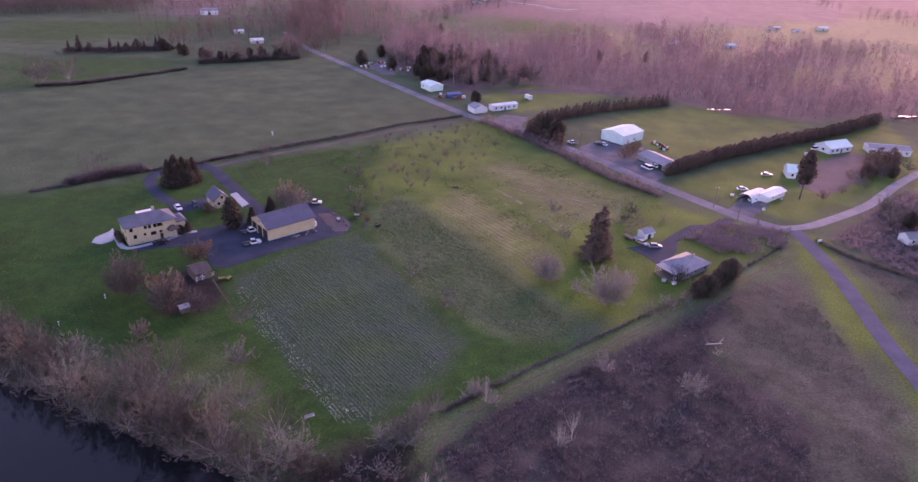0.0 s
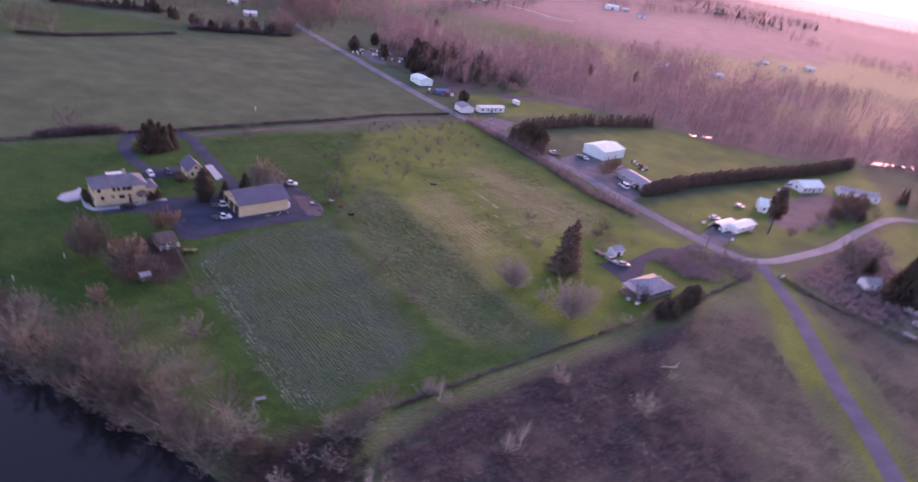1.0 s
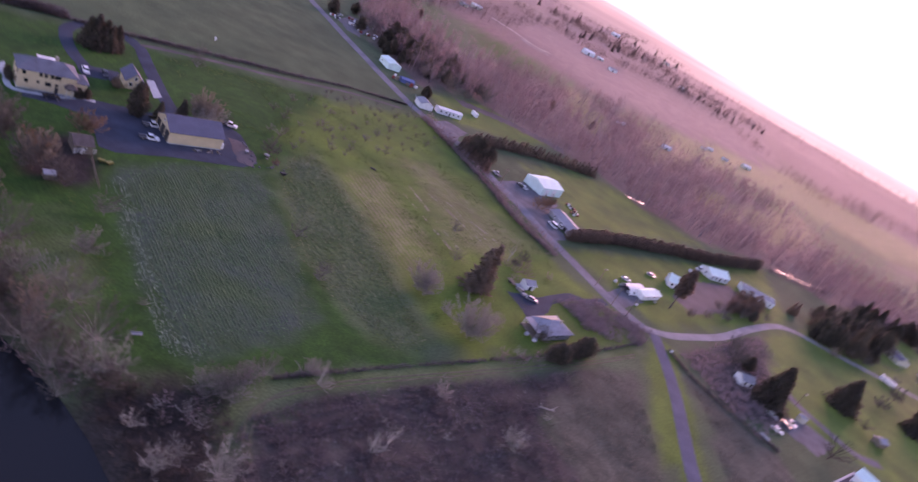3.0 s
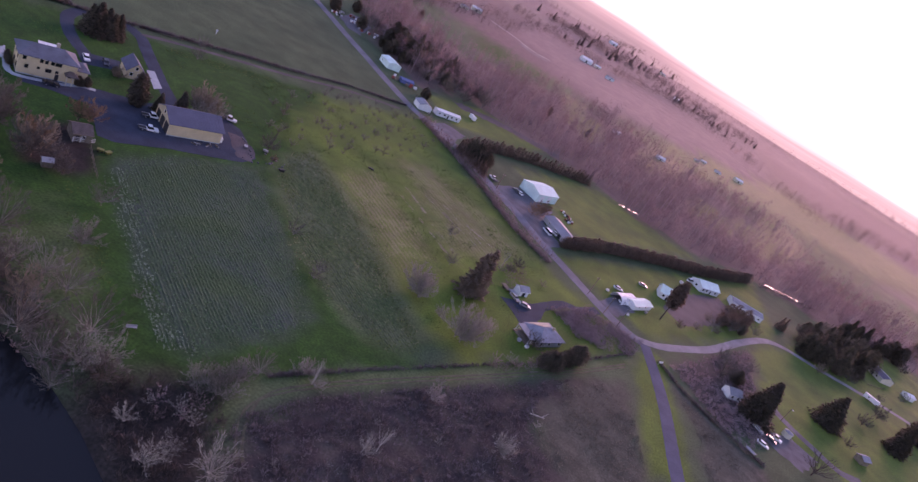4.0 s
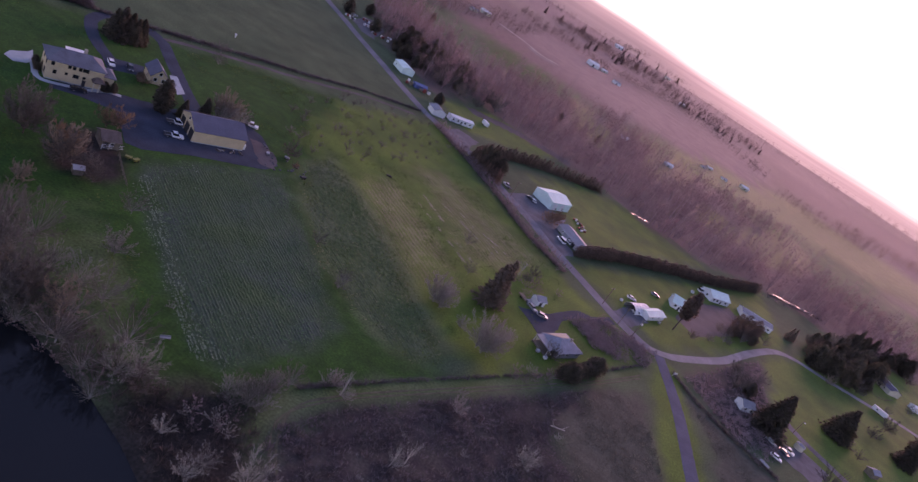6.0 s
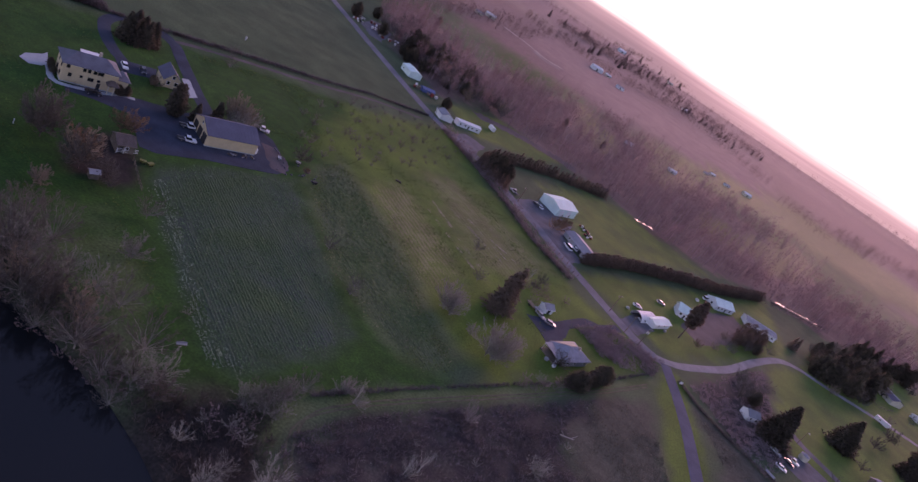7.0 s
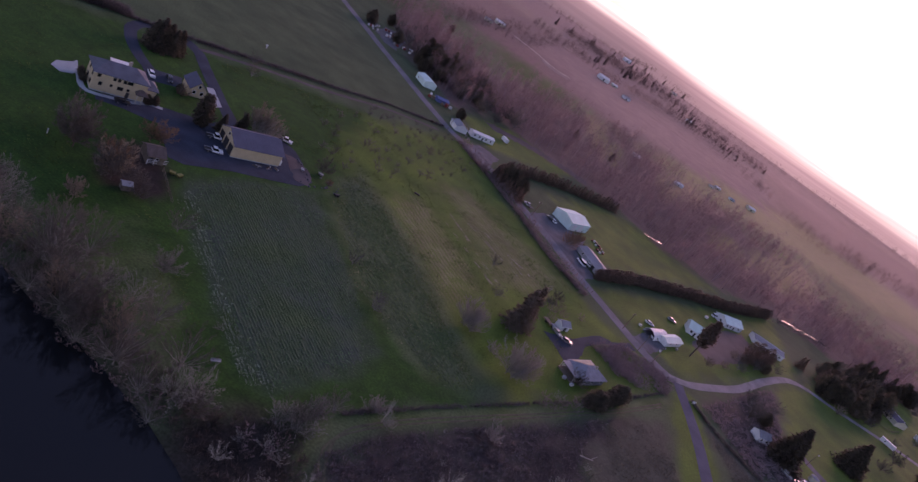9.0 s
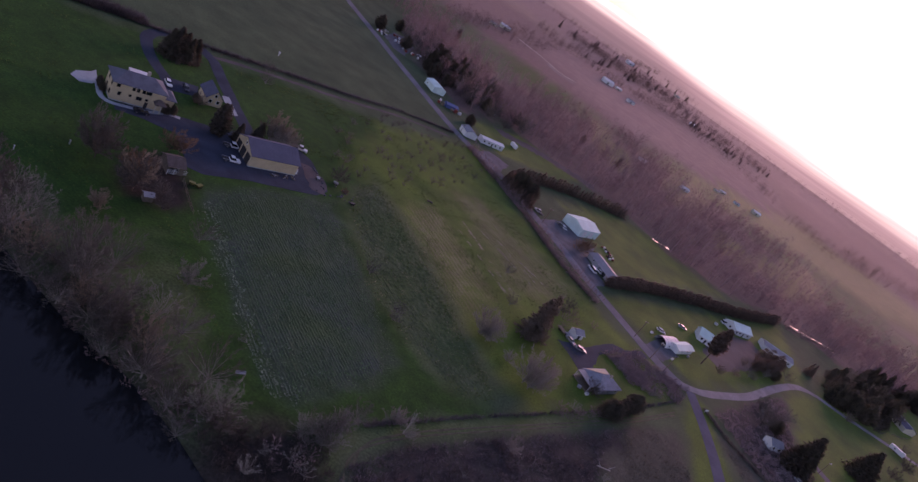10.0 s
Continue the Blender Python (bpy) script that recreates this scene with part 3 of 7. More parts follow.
def conifer_meshes(seed, h, r, layers=22, per=13, mat=M_NEEDLE, dome=False, low=0.05):
    """Trunk, and a crown of ragged boughs that each carry several sprays."""
    rnd = random.Random(seed)
    tv, tf, cv, cf = [], [], [], []
    tube(tv, tf, Vector((0, 0, -0.3)), Vector((0, 0, h * 0.95)), h * 0.018, h * 0.003, 6)
    ph = [rnd.uniform(0, 6.283) for _ in range(4)]
    for i in range(layers):
        f = (i + rnd.uniform(-0.3, 0.3)) / (layers - 1)
        f = min(max(f, 0.0), 1.0)
        z = h * (low + (0.98 - low) * f)
        shape = (1 - f) ** 0.8 + 0.04 if not dome else 0.1 + 0.9 * max(0.0, math.sin(math.pi * (0.1 + 0.88 * f))) ** 0.75
        n = max(4, int(per * (0.35 + 0.65 * shape)))
        for k in range(n):
            a = 6.283 * (k + rnd.random()) / n + i
            lump = 1 + 0.16 * math.sin(2 * a + ph[0] + 3 * f) + 0.14 * math.sin(3 * a + ph[1] + 7 * f) + 0.1 * math.sin(5 * a + ph[2] - 9 * f)
            reach = r * shape * lump * rnd.uniform(0.65, 1.15)
            dx, dy = math.cos(a), math.sin(a)
            for q in range(5):
                u = 0.3 + 0.7 * (q + rnd.random()) / 5
                c = Vector((dx * reach * u, dy * reach * u, z - (0.22 if not dome else 0.1) * reach * u + rnd.uniform(-0.25, 0.25)))
                d = Vector((dx + rnd.uniform(-0.7, 0.7), dy + rnd.uniform(-0.7, 0.7), rnd.uniform(-0.55, 0.45))).normalized()
                side = d.cross(Vector((rnd.uniform(-0.5, 0.5), rnd.uniform(-0.5, 0.5), 1))).normalized()
                w = h * rnd.uniform(0.022, 0.042)
                ln = h * rnd.uniform(0.04, 0.075)
                j = len(cv)
                cv.extend([c - side * w - d * ln * 0.4, c + side * w - d * ln * 0.4, c + d * ln, c - d * ln * 0.3 + Vector((0, 0, -w))])
                cf.extend([(j, j + 1, j + 2), (j, j + 2, j + 3)])
    return mesh_from("trunk", tv, tf, M_BARK), mesh_from("crown", cv, cf, mat)


BARE = [tree_of("bare_tree", radial_tree_meshes(10 + i, 13, 0.95, 22, 3, 8, 0.030, M_TWIG, M_BARKPALE, 0.14, 1.25, 0.0065, 0.55), "leafless broad tree with grey-brown twigs") for i in range(4)]
PALE = [tree_of("bare_tree", radial_tree_meshes(30 + i, 11, 0.9, 24, 3, 9, 0.022, M_TWIGPALE, M_BARKPALE, 0.08, 1.2, 0.0058), "leafless tree with pale grey branches") for i in range(3)]
RUST = [tree_of("bare_tree", radial_tree_meshes(40 + i, 9, 0.95, 18, 4, 18, 0.027, M_TWIGRUST, M_BARK, 0.15, 1.2, 0.007, 0.8), "leafless tree with rust-brown twigs") for i in range(2)]
YARD = [tree_of("yard_tree", radial_tree_meshes(100 + i, 9.5, 1.0, 20, 3, 13, 0.042, (M_TWIGTAN, M_TWIG)[i % 2], M_BARK, 0.15, 1.25, 0.007, 0.75), "leafless spreading yard tree with dense tan twigs") for i in range(4)]
MEADOW = [tree_of("meadow_tree", radial_tree_meshes(140 + i, 9.5, 0.85, 26, 4, 8, 0.027, M_TWIGLILAC, M_BARKPALE, 0.1, 1.2, 0.006, 0.7), "leafless meadow tree with dense lilac-grey twigs") for i in range(3)]
BIRCH = [tree_of("birch_tree", radial_tree_meshes(130 + i, 9, 0.8, 9, 2, 4, 0.018, M_TWIGPALE, M_BARKWHITE, 0.3, 0.6, 0.008), "slender leafless birch with whitish stems") for i in range(2)]
BRANCHY = [tree_of("bare_tree", radial_tree_meshes(150 + i, 11, 1.0, 17, 3, 4, 0.03, M_TWIG, M_BARK, 0.16, 1.25, 0.012, 0.4), "leafless tree with dark crooked branches") for i in range(2)]
SMALL = [tree_of("orchard_tree", radial_tree_meshes(50 + i, 3.9, 1.15, 11, 2, 7, 0.016, M_TWIGGREY, M_BARK, 0.28, 1.35, 0.012), "small leafless orchard tree in grass") for i in range(3)]
CONIFER = [tree_of("conifer", conifer_meshes(60 + i, 15, 5.6, 30, 20), "dark broad evergreen conifer with drooping boughs") for i in range(3)]
ROUND = [tree_of("evergreen_tree", conifer_meshes(75 + i, 11, 4.6, 24, 20, M_NEEDLE, True), "dark rounded evergreen tree") for i in range(2)]
TALL = [tree_of("evergreen_tree", conifer_meshes(77 + i, 12, 3.4, 28, 18, M_NEEDLE, True), "tall dark evergreen tree with a rounded top") for i in range(2)]
PINE = [tree_of("pine_tree", conifer_meshes(85, 17, 2.9, 22, 13, M_HEDGE, True, 0.36), "tall brownish pine with a bare lower trunk")]
M_BROWNNEEDLE = material("brownish_needles", (0.27, 0.215, 0.165), 0.85, spread=0.4, scale=0.5, fine=4, bump=0, obj_random=0.2, thin=0.5, sheen=0.3)
RAGGED = [tree_of("conifer", conifer_meshes(185 + i, 14, 4.2, 18, 11, M_BROWNNEEDLE), "ragged brownish evergreen with gaps between its boughs") for i in range(2)]
SPIRE = [tree_of("conifer", conifer_meshes(68 + i, 12, 4.3, 28, 22), "dark pointed evergreen with dense boughs") for i in range(3)]
FIR = [tree_of("conifer", conifer_meshes(65 + i, 15, 3.6, 28, 16), "dark narrow evergreen fir") for i in range(2)]
HEDGER = [tree_of("hedge_tree", conifer_meshes(70 + i, 5.0, 1.9, 12, 12, M_HEDGE), "clipped evergreen tree in a hedge row") for i in range(2)]
HEDGEROUND = [tree_of("hedge_tree", conifer_meshes(170 + i, 4.6, 2.0, 12, 13, M_HEDGE, True), "clipped evergreen bush in a dense hedge row") for i in range(3)]
BUSH = [tree_of("bush", radial_tree_meshes(80 + i, 3.4, 1.0, 11, 2, 6, 0.030, M_TWIGMAUVE, M_BARK, 0.04, 1.35, 0.006), "leafless tangled roadside bush", "bush") for i in range(3)]
PALEBUSH = [tree_of("bush", radial_tree_meshes(90 + i, 3.4, 1.0, 14, 2, 7, 0.022, M_TWIGPALE, M_BARKPALE, 0.04, 1.3, 0.006), "leafless bush with pale twigs", "bush") for i in range(2)]
# needles take the lighter mauve belt colour to imitate haze at distance
HAZEFIR = [tree_of("conifer", conifer_meshes(165 + i, 15, 3.6, 18, 12, M_FARWOODS), "tall narrow evergreen in a far belt, paled for haze") for i in range(3)]
CONE = [tree_of("conifer", conifer_meshes(160 + i, 15, 6.4, 36, 26), "dark broad cone-shaped evergreen") for i in range(2)]
rng = random.Random(5)


def plant(protos, spots, size=(0.85, 1.15), **tags):
    for x, y in spots:
        place(rng.choice(protos), x, y, rng.uniform(*size), rng.uniform(0, 360), **tags)


def along(pts, gap, jitter=0.5):
    """Spots along a broken line."""
    out, left = [], 0.0
    for (ax, ay), (bx, by) in zip(pts, pts[1:]):
        n = math.hypot(bx - ax, by - ay)
        k = left
        while k < n:
            out.append((ax + (bx - ax) * k / n + rng.uniform(-jitter, jitter), ay + (by - ay) * k / n + rng.uniform(-jitter, jitter)))
            k += gap * rng.uniform(0.85, 1.15)
        left = k - n
    return out


# trees of the river bank
BANK = [(-41.5, 91.5), (-52.3, 92.1), (-85.1, 102.5), (-67.1, 97.8), (-87.9, 102.2), (-115.4, 110.6), (-150, 118), (-190, 128)]
plant(BARE[:2] + PALE[:1] + YARD[:2], along(BANK, 6.5, 3.0), (0.8, 1.15), group="trees of the river bank")
plant(BARE + PALE[:1], along([(-45.1, 95.5), (-58.3, 105.0), (-70.0, 107.3), (-81.7, 111.0), (-102.7, 111.3), (-165, 130)], 7.5, 3.0), (0.65, 0.95), group="trees of the river bank")
EDGE = [(-205, 128), (-170, 116), (-120.4, 105.6), (-101.8, 101.6), (-75.8, 94.7), (-51.7, 90.8), (-44.4, 87.6)]
plant(BARE, along(EDGE, 6.0, 1.5), (0.5, 0.8), group="trees at the water's edge")
plant(BUSH, along(EDGE, 4.2, 1.5), (0.8, 1.4), group="bushes at the water's edge")
plant(PALE, [(-14.2, 87.6)], (0.86, 0.88), group="pale trees by the river")
plant(PALE, [(-23.7, 82.4), (-32.0, 87.7), (-22.3, 86.8), (-28.1, 104.1), (-11.6, 84.0), (-8.6, 84.8)], (0.42, 0.6), group="pale trees by the river")
plant(BIRCH, [(7.5, 111.9), (10.2, 115.1), (-9.5, 122.7), (20.4, 237.6)], (0.75, 0.95), group="birches in the rough field")
plant(BUSH + PALEBUSH, along([(-31.5, 94.6), (-26.9, 103.2), (-20.2, 113.1), (-26.0, 92.1), (-26.8, 99.1)], 3.5, 2.5), (0.8, 1.3), group="bushes at the field's foot")
plant(BARE + MEADOW[:1], [(-26.5, 105.3), (-23.7, 108.0), (-22.1, 111.7), (-19.9, 116.0), (-24.2, 104.6)], (0.5, 0.68), group="trees at the field's foot")
plant(MEADOW, [(-12.0, 124.1), (16.8, 140.6)], (0.5, 0.62), group="trees at the field's foot")
plant(PALE, [(-8.6, 122.2), (8.4, 112.4)], (0.38, 0.45), group="trees at the field's foot")

# trees of the farmyard
plant(SPIRE, [(-149.6, 220.6), (-147.4, 221.6), (-145.6, 223.4), (-144.4, 226.0), (-144.0, 228.6), (-147.2, 226.6), (-148.6, 223.5)], (0.72, 1.05), group="conifers by the drive")
plant(TALL, [(-108.0, 191.7)], (0.95, 1.0), group="conifers by the barn")
plant(YARD, [(-121.8, 201.4)], (0.5, 0.55), group="spreading yard trees")
plant(CONIFER, [(-103.1, 196.6), (-100.5, 205.3)], (0.45, 0.5), group="conifers by the barn")
plant(RUST, [(-107.2, 166.0), (-105.0, 167.8)], (0.9, 1.0), group="rust-brown yard trees")
plant(YARD[1::2], [(-114.2, 144.2), (-112.4, 142.0), (-117.0, 147.6)], (1.15, 1.35), group="spreading yard trees")
plant(YARD, [(-100.6, 142.4), (-98.8, 139.6)], (1.15, 1.3), group="spreading yard trees")
plant(RUST, [(-102.6, 144.0)], (1.1, 1.15), group="rust-brown yard trees")
plant(YARD, [(-93.0, 142.6), (-90.2, 140.2)], (0.5, 0.65), group="spreading yard trees")
plant(YARD, [(-99.3, 211.9), (-95.8, 216.1), (-98.8, 215.6)], (1.0, 1.2), group="spreading yard trees")
plant(YARD, [(-71.6, 215.1)], (0.75, 0.8), group="spreading yard trees")
plant(YARD[:1], [(-98.8, 127.0), (-97.4, 125.6)], (0.55, 0.65), group="spreading yard trees")
plant(PALE, [(-69.0, 121.8), (-96.1, 208.5), (-92.5, 213.9), (-94.2, 211.0)], (0.6, 0.75), group="pale yard trees")
plant(BARE, [(-97.6, 210.9), (-95.6, 215.1), (-92.9, 218.6)], (0.5, 0.65), group="yard trees")
plant(BARE, [(-132.2, 266.2), (-125.1, 253.1), (-77.0, 137.8), (-69.6, 121.9)], (0.4, 0.6), group="yard trees")

plant(ROUND, [(-138.1, 173.6), (-136.4, 172.4), (-139.6, 175.2), (-122.0, 182.9), (-121.3, 183.9), (-120.7, 185.4), (-124.4, 203.1), (-123.4, 202.2)], (0.22, 0.34), group="shrubs round the farmhouse")

plant(BUSH, [(-121.6, 183.2), (-120.2, 186.4), (-135.0, 171.4), (-137.2, 172.4), (-129.0, 172.6), (-126.8, 175.0)], (0.3, 0.5), group="shrubs round the farmhouse")

# trees of the middle fields
plant(MEADOW, [(8.4, 178.6), (24.0, 187.0)], (0.5, 0.65), group="trees in the meadow")
plant(MEADOW, [(0.0, 181.8), (-2.4, 183.3), (-0.9, 184.4)], (1.0, 1.25), group="trees in the meadow")
plant(PALE[:1] + MEADOW, [(17.2, 172.4), (15.2, 173.6), (18.6, 174.8)], (1.2, 1.4), group="trees in the meadow")
plant(RAGGED, [(14.6, 206.6), (12.4, 202.6)], (1.05, 1.25), group="trees in the meadow")
plant(YARD, [(12.0, 197.6), (16.0, 200.4)], (0.7, 0.85), group="trees in the meadow")
plant(BARE, [(-26.8, 160.0), (-40.6, 174.5), (-2.4, 235.9), (3.1, 213.8), (-27.3, 164.7)], (0.35, 0.5), group="lone small trees")
plant(ROUND, [(54.8, 199.6), (52.6, 195.6), (50.4, 193.8), (48.6, 190.2), (45.6, 188.8), (43.8, 185.6), (53.6, 202.0), (47.0, 187.2)], (0.48, 0.7), group="evergreens behind the white house")
plant(BUSH, along([(28.8, 170.4), (49.1, 189.7)], 3.5, 1.5), (0.8, 1.2), group="bushes by the track")
orchard = [(a + rng.uniform(-3, 3), b + rng.uniform(-3, 3)) for a, b in [(px, py) for px in np.arange(-140, -30, 6.5) for py in np.arange(200, 360, 6.5)]]
ORCHARD = [(-91.4, 239.6), (-90.9, 308.5), (-55.2, 351.2), (-28.4, 319.4), (-45.1, 263.7), (-58.9, 226.4), (-78.8, 221.7)]
plant(SMALL, [q for q in orchard if inside(np.array([q[0]]), np.array([q[1]]), ORCHARD)[0] > 0 and rng.random() < 0.6], (0.5, 1.15), group="trees of the old orchard")
plant(BUSH, along([(-47.7, 350.2), (-24.2, 326.4), (-2.9, 305.6), (17.1, 281.0), (36.8, 266.8)], 2.2, 1.9), (1.2, 2.1), group="bushes along the road")
THICKET = [(42.5, 226.8), (56.9, 245.6), (71.6, 246.7), (83.7, 245.6), (77.6, 227.6), (63.9, 219.2), (54.3, 217.2)]
spots = [(px + rng.uniform(-1, 1), py + rng.uniform(-1, 1)) for px in np.arange(40, 95, 2.6) for py in np.arange(200, 270, 2.6)]
plant(BUSH, [q for q in spots if inside(np.array([q[0]]), np.array([q[1]]), THICKET)[0] > 0 and rng.random() < 0.5], (0.45, 1.0), group="thicket at the junction")
plant(BUSH, [(q[0] + rng.uniform(-2, 2), q[1] + rng.uniform(-2, 2)) for q in ((23.3, 229.3), (26.4, 233.6), (30.1, 234.7), (24.4, 238.4), (20.2, 232.5), (28.0, 240.5), (25.2, 225.3), (36.0, 239.8))], (0.9, 1.4), group="bushes by the small shed")

plant(BRANCHY, [(127.0, 266.6)], (0.7, 0.8), group="bare trees by the gravel road")

# hedges
plant(HEDGEROUND, along([(42.7, 292.4), (66.0, 320.6), (99.0, 352.3), (133.0, 382.0), (169.3, 421.4)], 2.2, 0.3), (1.25, 1.6), group="long evergreen hedge")
plant(HEDGER, along([(-4.9, 319.7), (-23.1, 332.4), (-18.9, 353.1), (-7.4, 371.1), (16.7, 396.3), (52.6, 422.5)], 2.6, 0.4), (1.2, 1.6), group="evergreen hedge of the white hall")

plant(ROUND, [(-16.8, 336.9), (-12.8, 338.1), (-7.9, 331.3)], (0.85, 1.0), group="evergreens at the hedge corner")

# trees east of the junction
plant(CONE, [(132.0, 239.8)], (1.2, 1.22), label="tall cone-shaped evergreen beside a small white house")
plant(CONE, [(176.2, 275.1), (218.9, 292.3), (243.4, 322.5)], (1.0, 1.15), group="evergreens by the gravel road")
plant(PINE, [(94.0, 279.6)], (1.22, 1.25), label="tall brownish pine beside a small bungalow")
plant(FIR, [(230.7, 374.2)], (1.2, 1.25), group="evergreens by the gravel road")
plant(ROUND, [(187.6, 351.2), (196.4, 352.4), (216.0, 382.0), (220.8, 373.7), (223.5, 360.6), (271.6, 438.4), (287.4, 443.6), (199.8, 374.7), (199.9, 351.7), (233.8, 397.8), (245.4, 396.1), (283.0, 449.0), (327.2, 498.2), (211.6, 380.7), (209.2, 352.1), (245.6, 406.8)], (0.8, 1.3), group="evergreens by the gravel road")
plant(YARD, [(125.0, 276.5)], (0.6, 0.7), group="bare trees by the gravel road")
plant(BARE, [(124.9, 272.9), (125.7, 261.8), (138.0, 279.1), (136.1, 315.8), (153.2, 332.2), (123.7, 301.6), (232.3, 345.8), (258.1, 370.4)], (0.5, 0.8), group="bare trees by the gravel road")

plant(RUST, [(27.2, 312.2), (28.6, 316.4), (24.6, 309.4)], (0.8, 1.05), group="rust-brown trees among the yards")
plant(RUST, [(131.2, 316.4)], (0.4, 0.55), group="rust-brown trees among the yards")
plant(ROUND, [(143.3, 321.6)], (0.5, 0.55), group="evergreens by the gravel road")

plant(YARD, [(38.6, 196.1), (23.6, 235.4), (26.1, 243.6), (103.2, 281.5), (113.4, 291.3), (125.8, 302.3), (140.9, 329.7), (122.3, 311.1)], (0.4, 0.6), group="small bare trees among the yards")
plant(YARD, [(189.9, 349.3), (206.3, 349.2), (215.6, 349.6), (247.6, 391.6), (192.5, 335.0), (286.1, 431.0), (221.1, 319.7), (204.8, 300.1)], (0.7, 1.0), group="bare trees among the evergreens")
plant(HEDGEROUND, along([(128.6, 317.5), (138.8, 324.6), (151.4, 340.9), (145.8, 340.8), (135.7, 332.4)], 3.0, 1.5), (1.3, 1.9), group="brown bushes before the mobile home")
plant(BRANCHY, [(120.4, 257.4), (153.4, 223.2)], (1.1, 1.2), group="bare trees by the gravel road")
plant(BRANCHY, [(184.4, 266.4), (39.4, 193.2)], (0.55, 0.65), group="bare trees by the gravel road")
plant(ROUND, [(127.8, 260.1)], (0.55, 0.65), group="evergreens by the gravel road")
plant(TALL + ROUND, [(189.4, 347.2), (194.2, 348.3), (202.3, 358.9)], (0.95, 1.1), group="evergreens by the gravel road")
MASS = [(183.0, 346.0), (208.0, 356.0), (222.0, 366.0), (238.0, 384.0), (240.0, 398.0), (262.0, 430.0), (284.0, 452.0), (262.0, 458.0), (232.0, 428.0), (196.0, 384.0), (180.0, 360.0)]
spots = [(px + rng.uniform(-3, 3), py + rng.uniform(-3, 3)) for px in np.arange(178, 288, 8.0) for py in np.arange(342, 460, 8.0)]
spots = [q for q in spots if inside(np.array([q[0]]), np.array([q[1]]), MASS)[0] > 1]
plant(RAGGED + TALL + FIR, [q for k, q in enumerate(spots) if k % 3 != 1], (0.55, 0.95), group="evergreens by the gravel road")
plant(YARD, [q for k, q in enumerate(spots) if k % 3 == 1], (0.8, 1.1), group="bare trees among the evergreens")
plant(RAGGED, [(177.4, 367.8), (180.6, 370.0)], (0.55, 0.7), group="evergreens by the gravel road")

# creek woods: bare trees too many to count
def woods(name, areas, label, height, seed, mat, twigs=110, trunk=0.15, slim=0.26, gaps=()):
    r = np.random.default_rng(seed)
    verts, faces = [], []
    base = 0
    for poly, gap in areas:
        px, py = np.array([q[0] for q in poly]), np.array([q[1] for q in poly])
        n = int((px.max() - px.min()) * (py.max() - py.min()) / gap ** 2)
        x, y = r.uniform(px.min(), px.max(), n), r.uniform(py.min(), py.max(), n)
        keep = inside(x, y, poly) > 0
        for gap_poly in gaps:
            keep &= inside(x, y, gap_poly) < 0
        x, y = x[keep], y[keep]
        n = len(x)
        h = height * r.uniform(0.6, 1.2, n)
        # trunks: narrow three-sided spikes
        ang = np.array([0, 2.09, 4.19])
        tb = np.stack([x[:, None] + trunk * np.cos(ang), y[:, None] + trunk * np.sin(ang), np.zeros((n, 3)) - 0.3], -1)
        tip = np.stack([x, y, h * 0.95], -1)[:, None]
        tv = np.concatenate([tb, tip], 1).reshape(-1, 3)
        ti = (np.arange(n) * 4)[:, None, None] + np.array([[0, 1, 3], [1, 2, 3], [2, 0, 3]])
        verts.append(tv)
        faces.append(ti.reshape(-1, 3) + base)
        base += len(tv)
        # twigs
        f = r.uniform(0.25, 1.0, (n, twigs))
        rad = (np.sin(np.clip((f - 0.2) / 0.85, 0, 1) * math.pi) ** 0.7) * h[:, None] * slim
        a, u = r.uniform(0, 6.283, (n, twigs)), r.uniform(0.1, 0.8, (n, twigs))
        o = np.stack([x[:, None] + rad * u * np.cos(a), y[:, None] + rad * u * np.sin(a), f * h[:, None]], -1)
        d = np.stack([np.cos(a), np.sin(a), r.uniform(0.3, 1.6, (n, twigs))], -1) + r.normal(0, 0.35, (n, twigs, 3))
        d /= np.linalg.norm(d, axis=-1, keepdims=True)
        ln = h[:, None, None] * r.uniform(0.08, 0.2, (n, twigs, 1))
        s = np.cross(d, r.normal(0, 1, (n, twigs, 3)))
        s *= 0.085 / np.linalg.norm(s, axis=-1, keepdims=True)
        cv = np.stack([o - s, o + s, o + d * ln], 2).reshape(-1, 3)
        verts.append(cv)
        faces.append(np.arange(len(cv)).reshape(-1, 3) + base)
        base += len(cv)
    v, f = np.concatenate(verts), np.concatenate(faces)
    me = bpy.data.meshes.new(name)
    me.vertices.add(len(v))
    me.vertices.foreach_set("co", v.ravel().astype(np.float32))
    me.loops.add(f.size)
    me.loops.foreach_set("vertex_index", f.ravel().astype(np.int32))
    me.polygons.add(len(f))
    me.polygons.foreach_set("loop_start", np.arange(0, f.size, 3, dtype=np.int32))
    me.update(calc_edges=True)
    me.materials.append(mat)
    return tagged(new(name, me), label, "woods", kind="stuff")


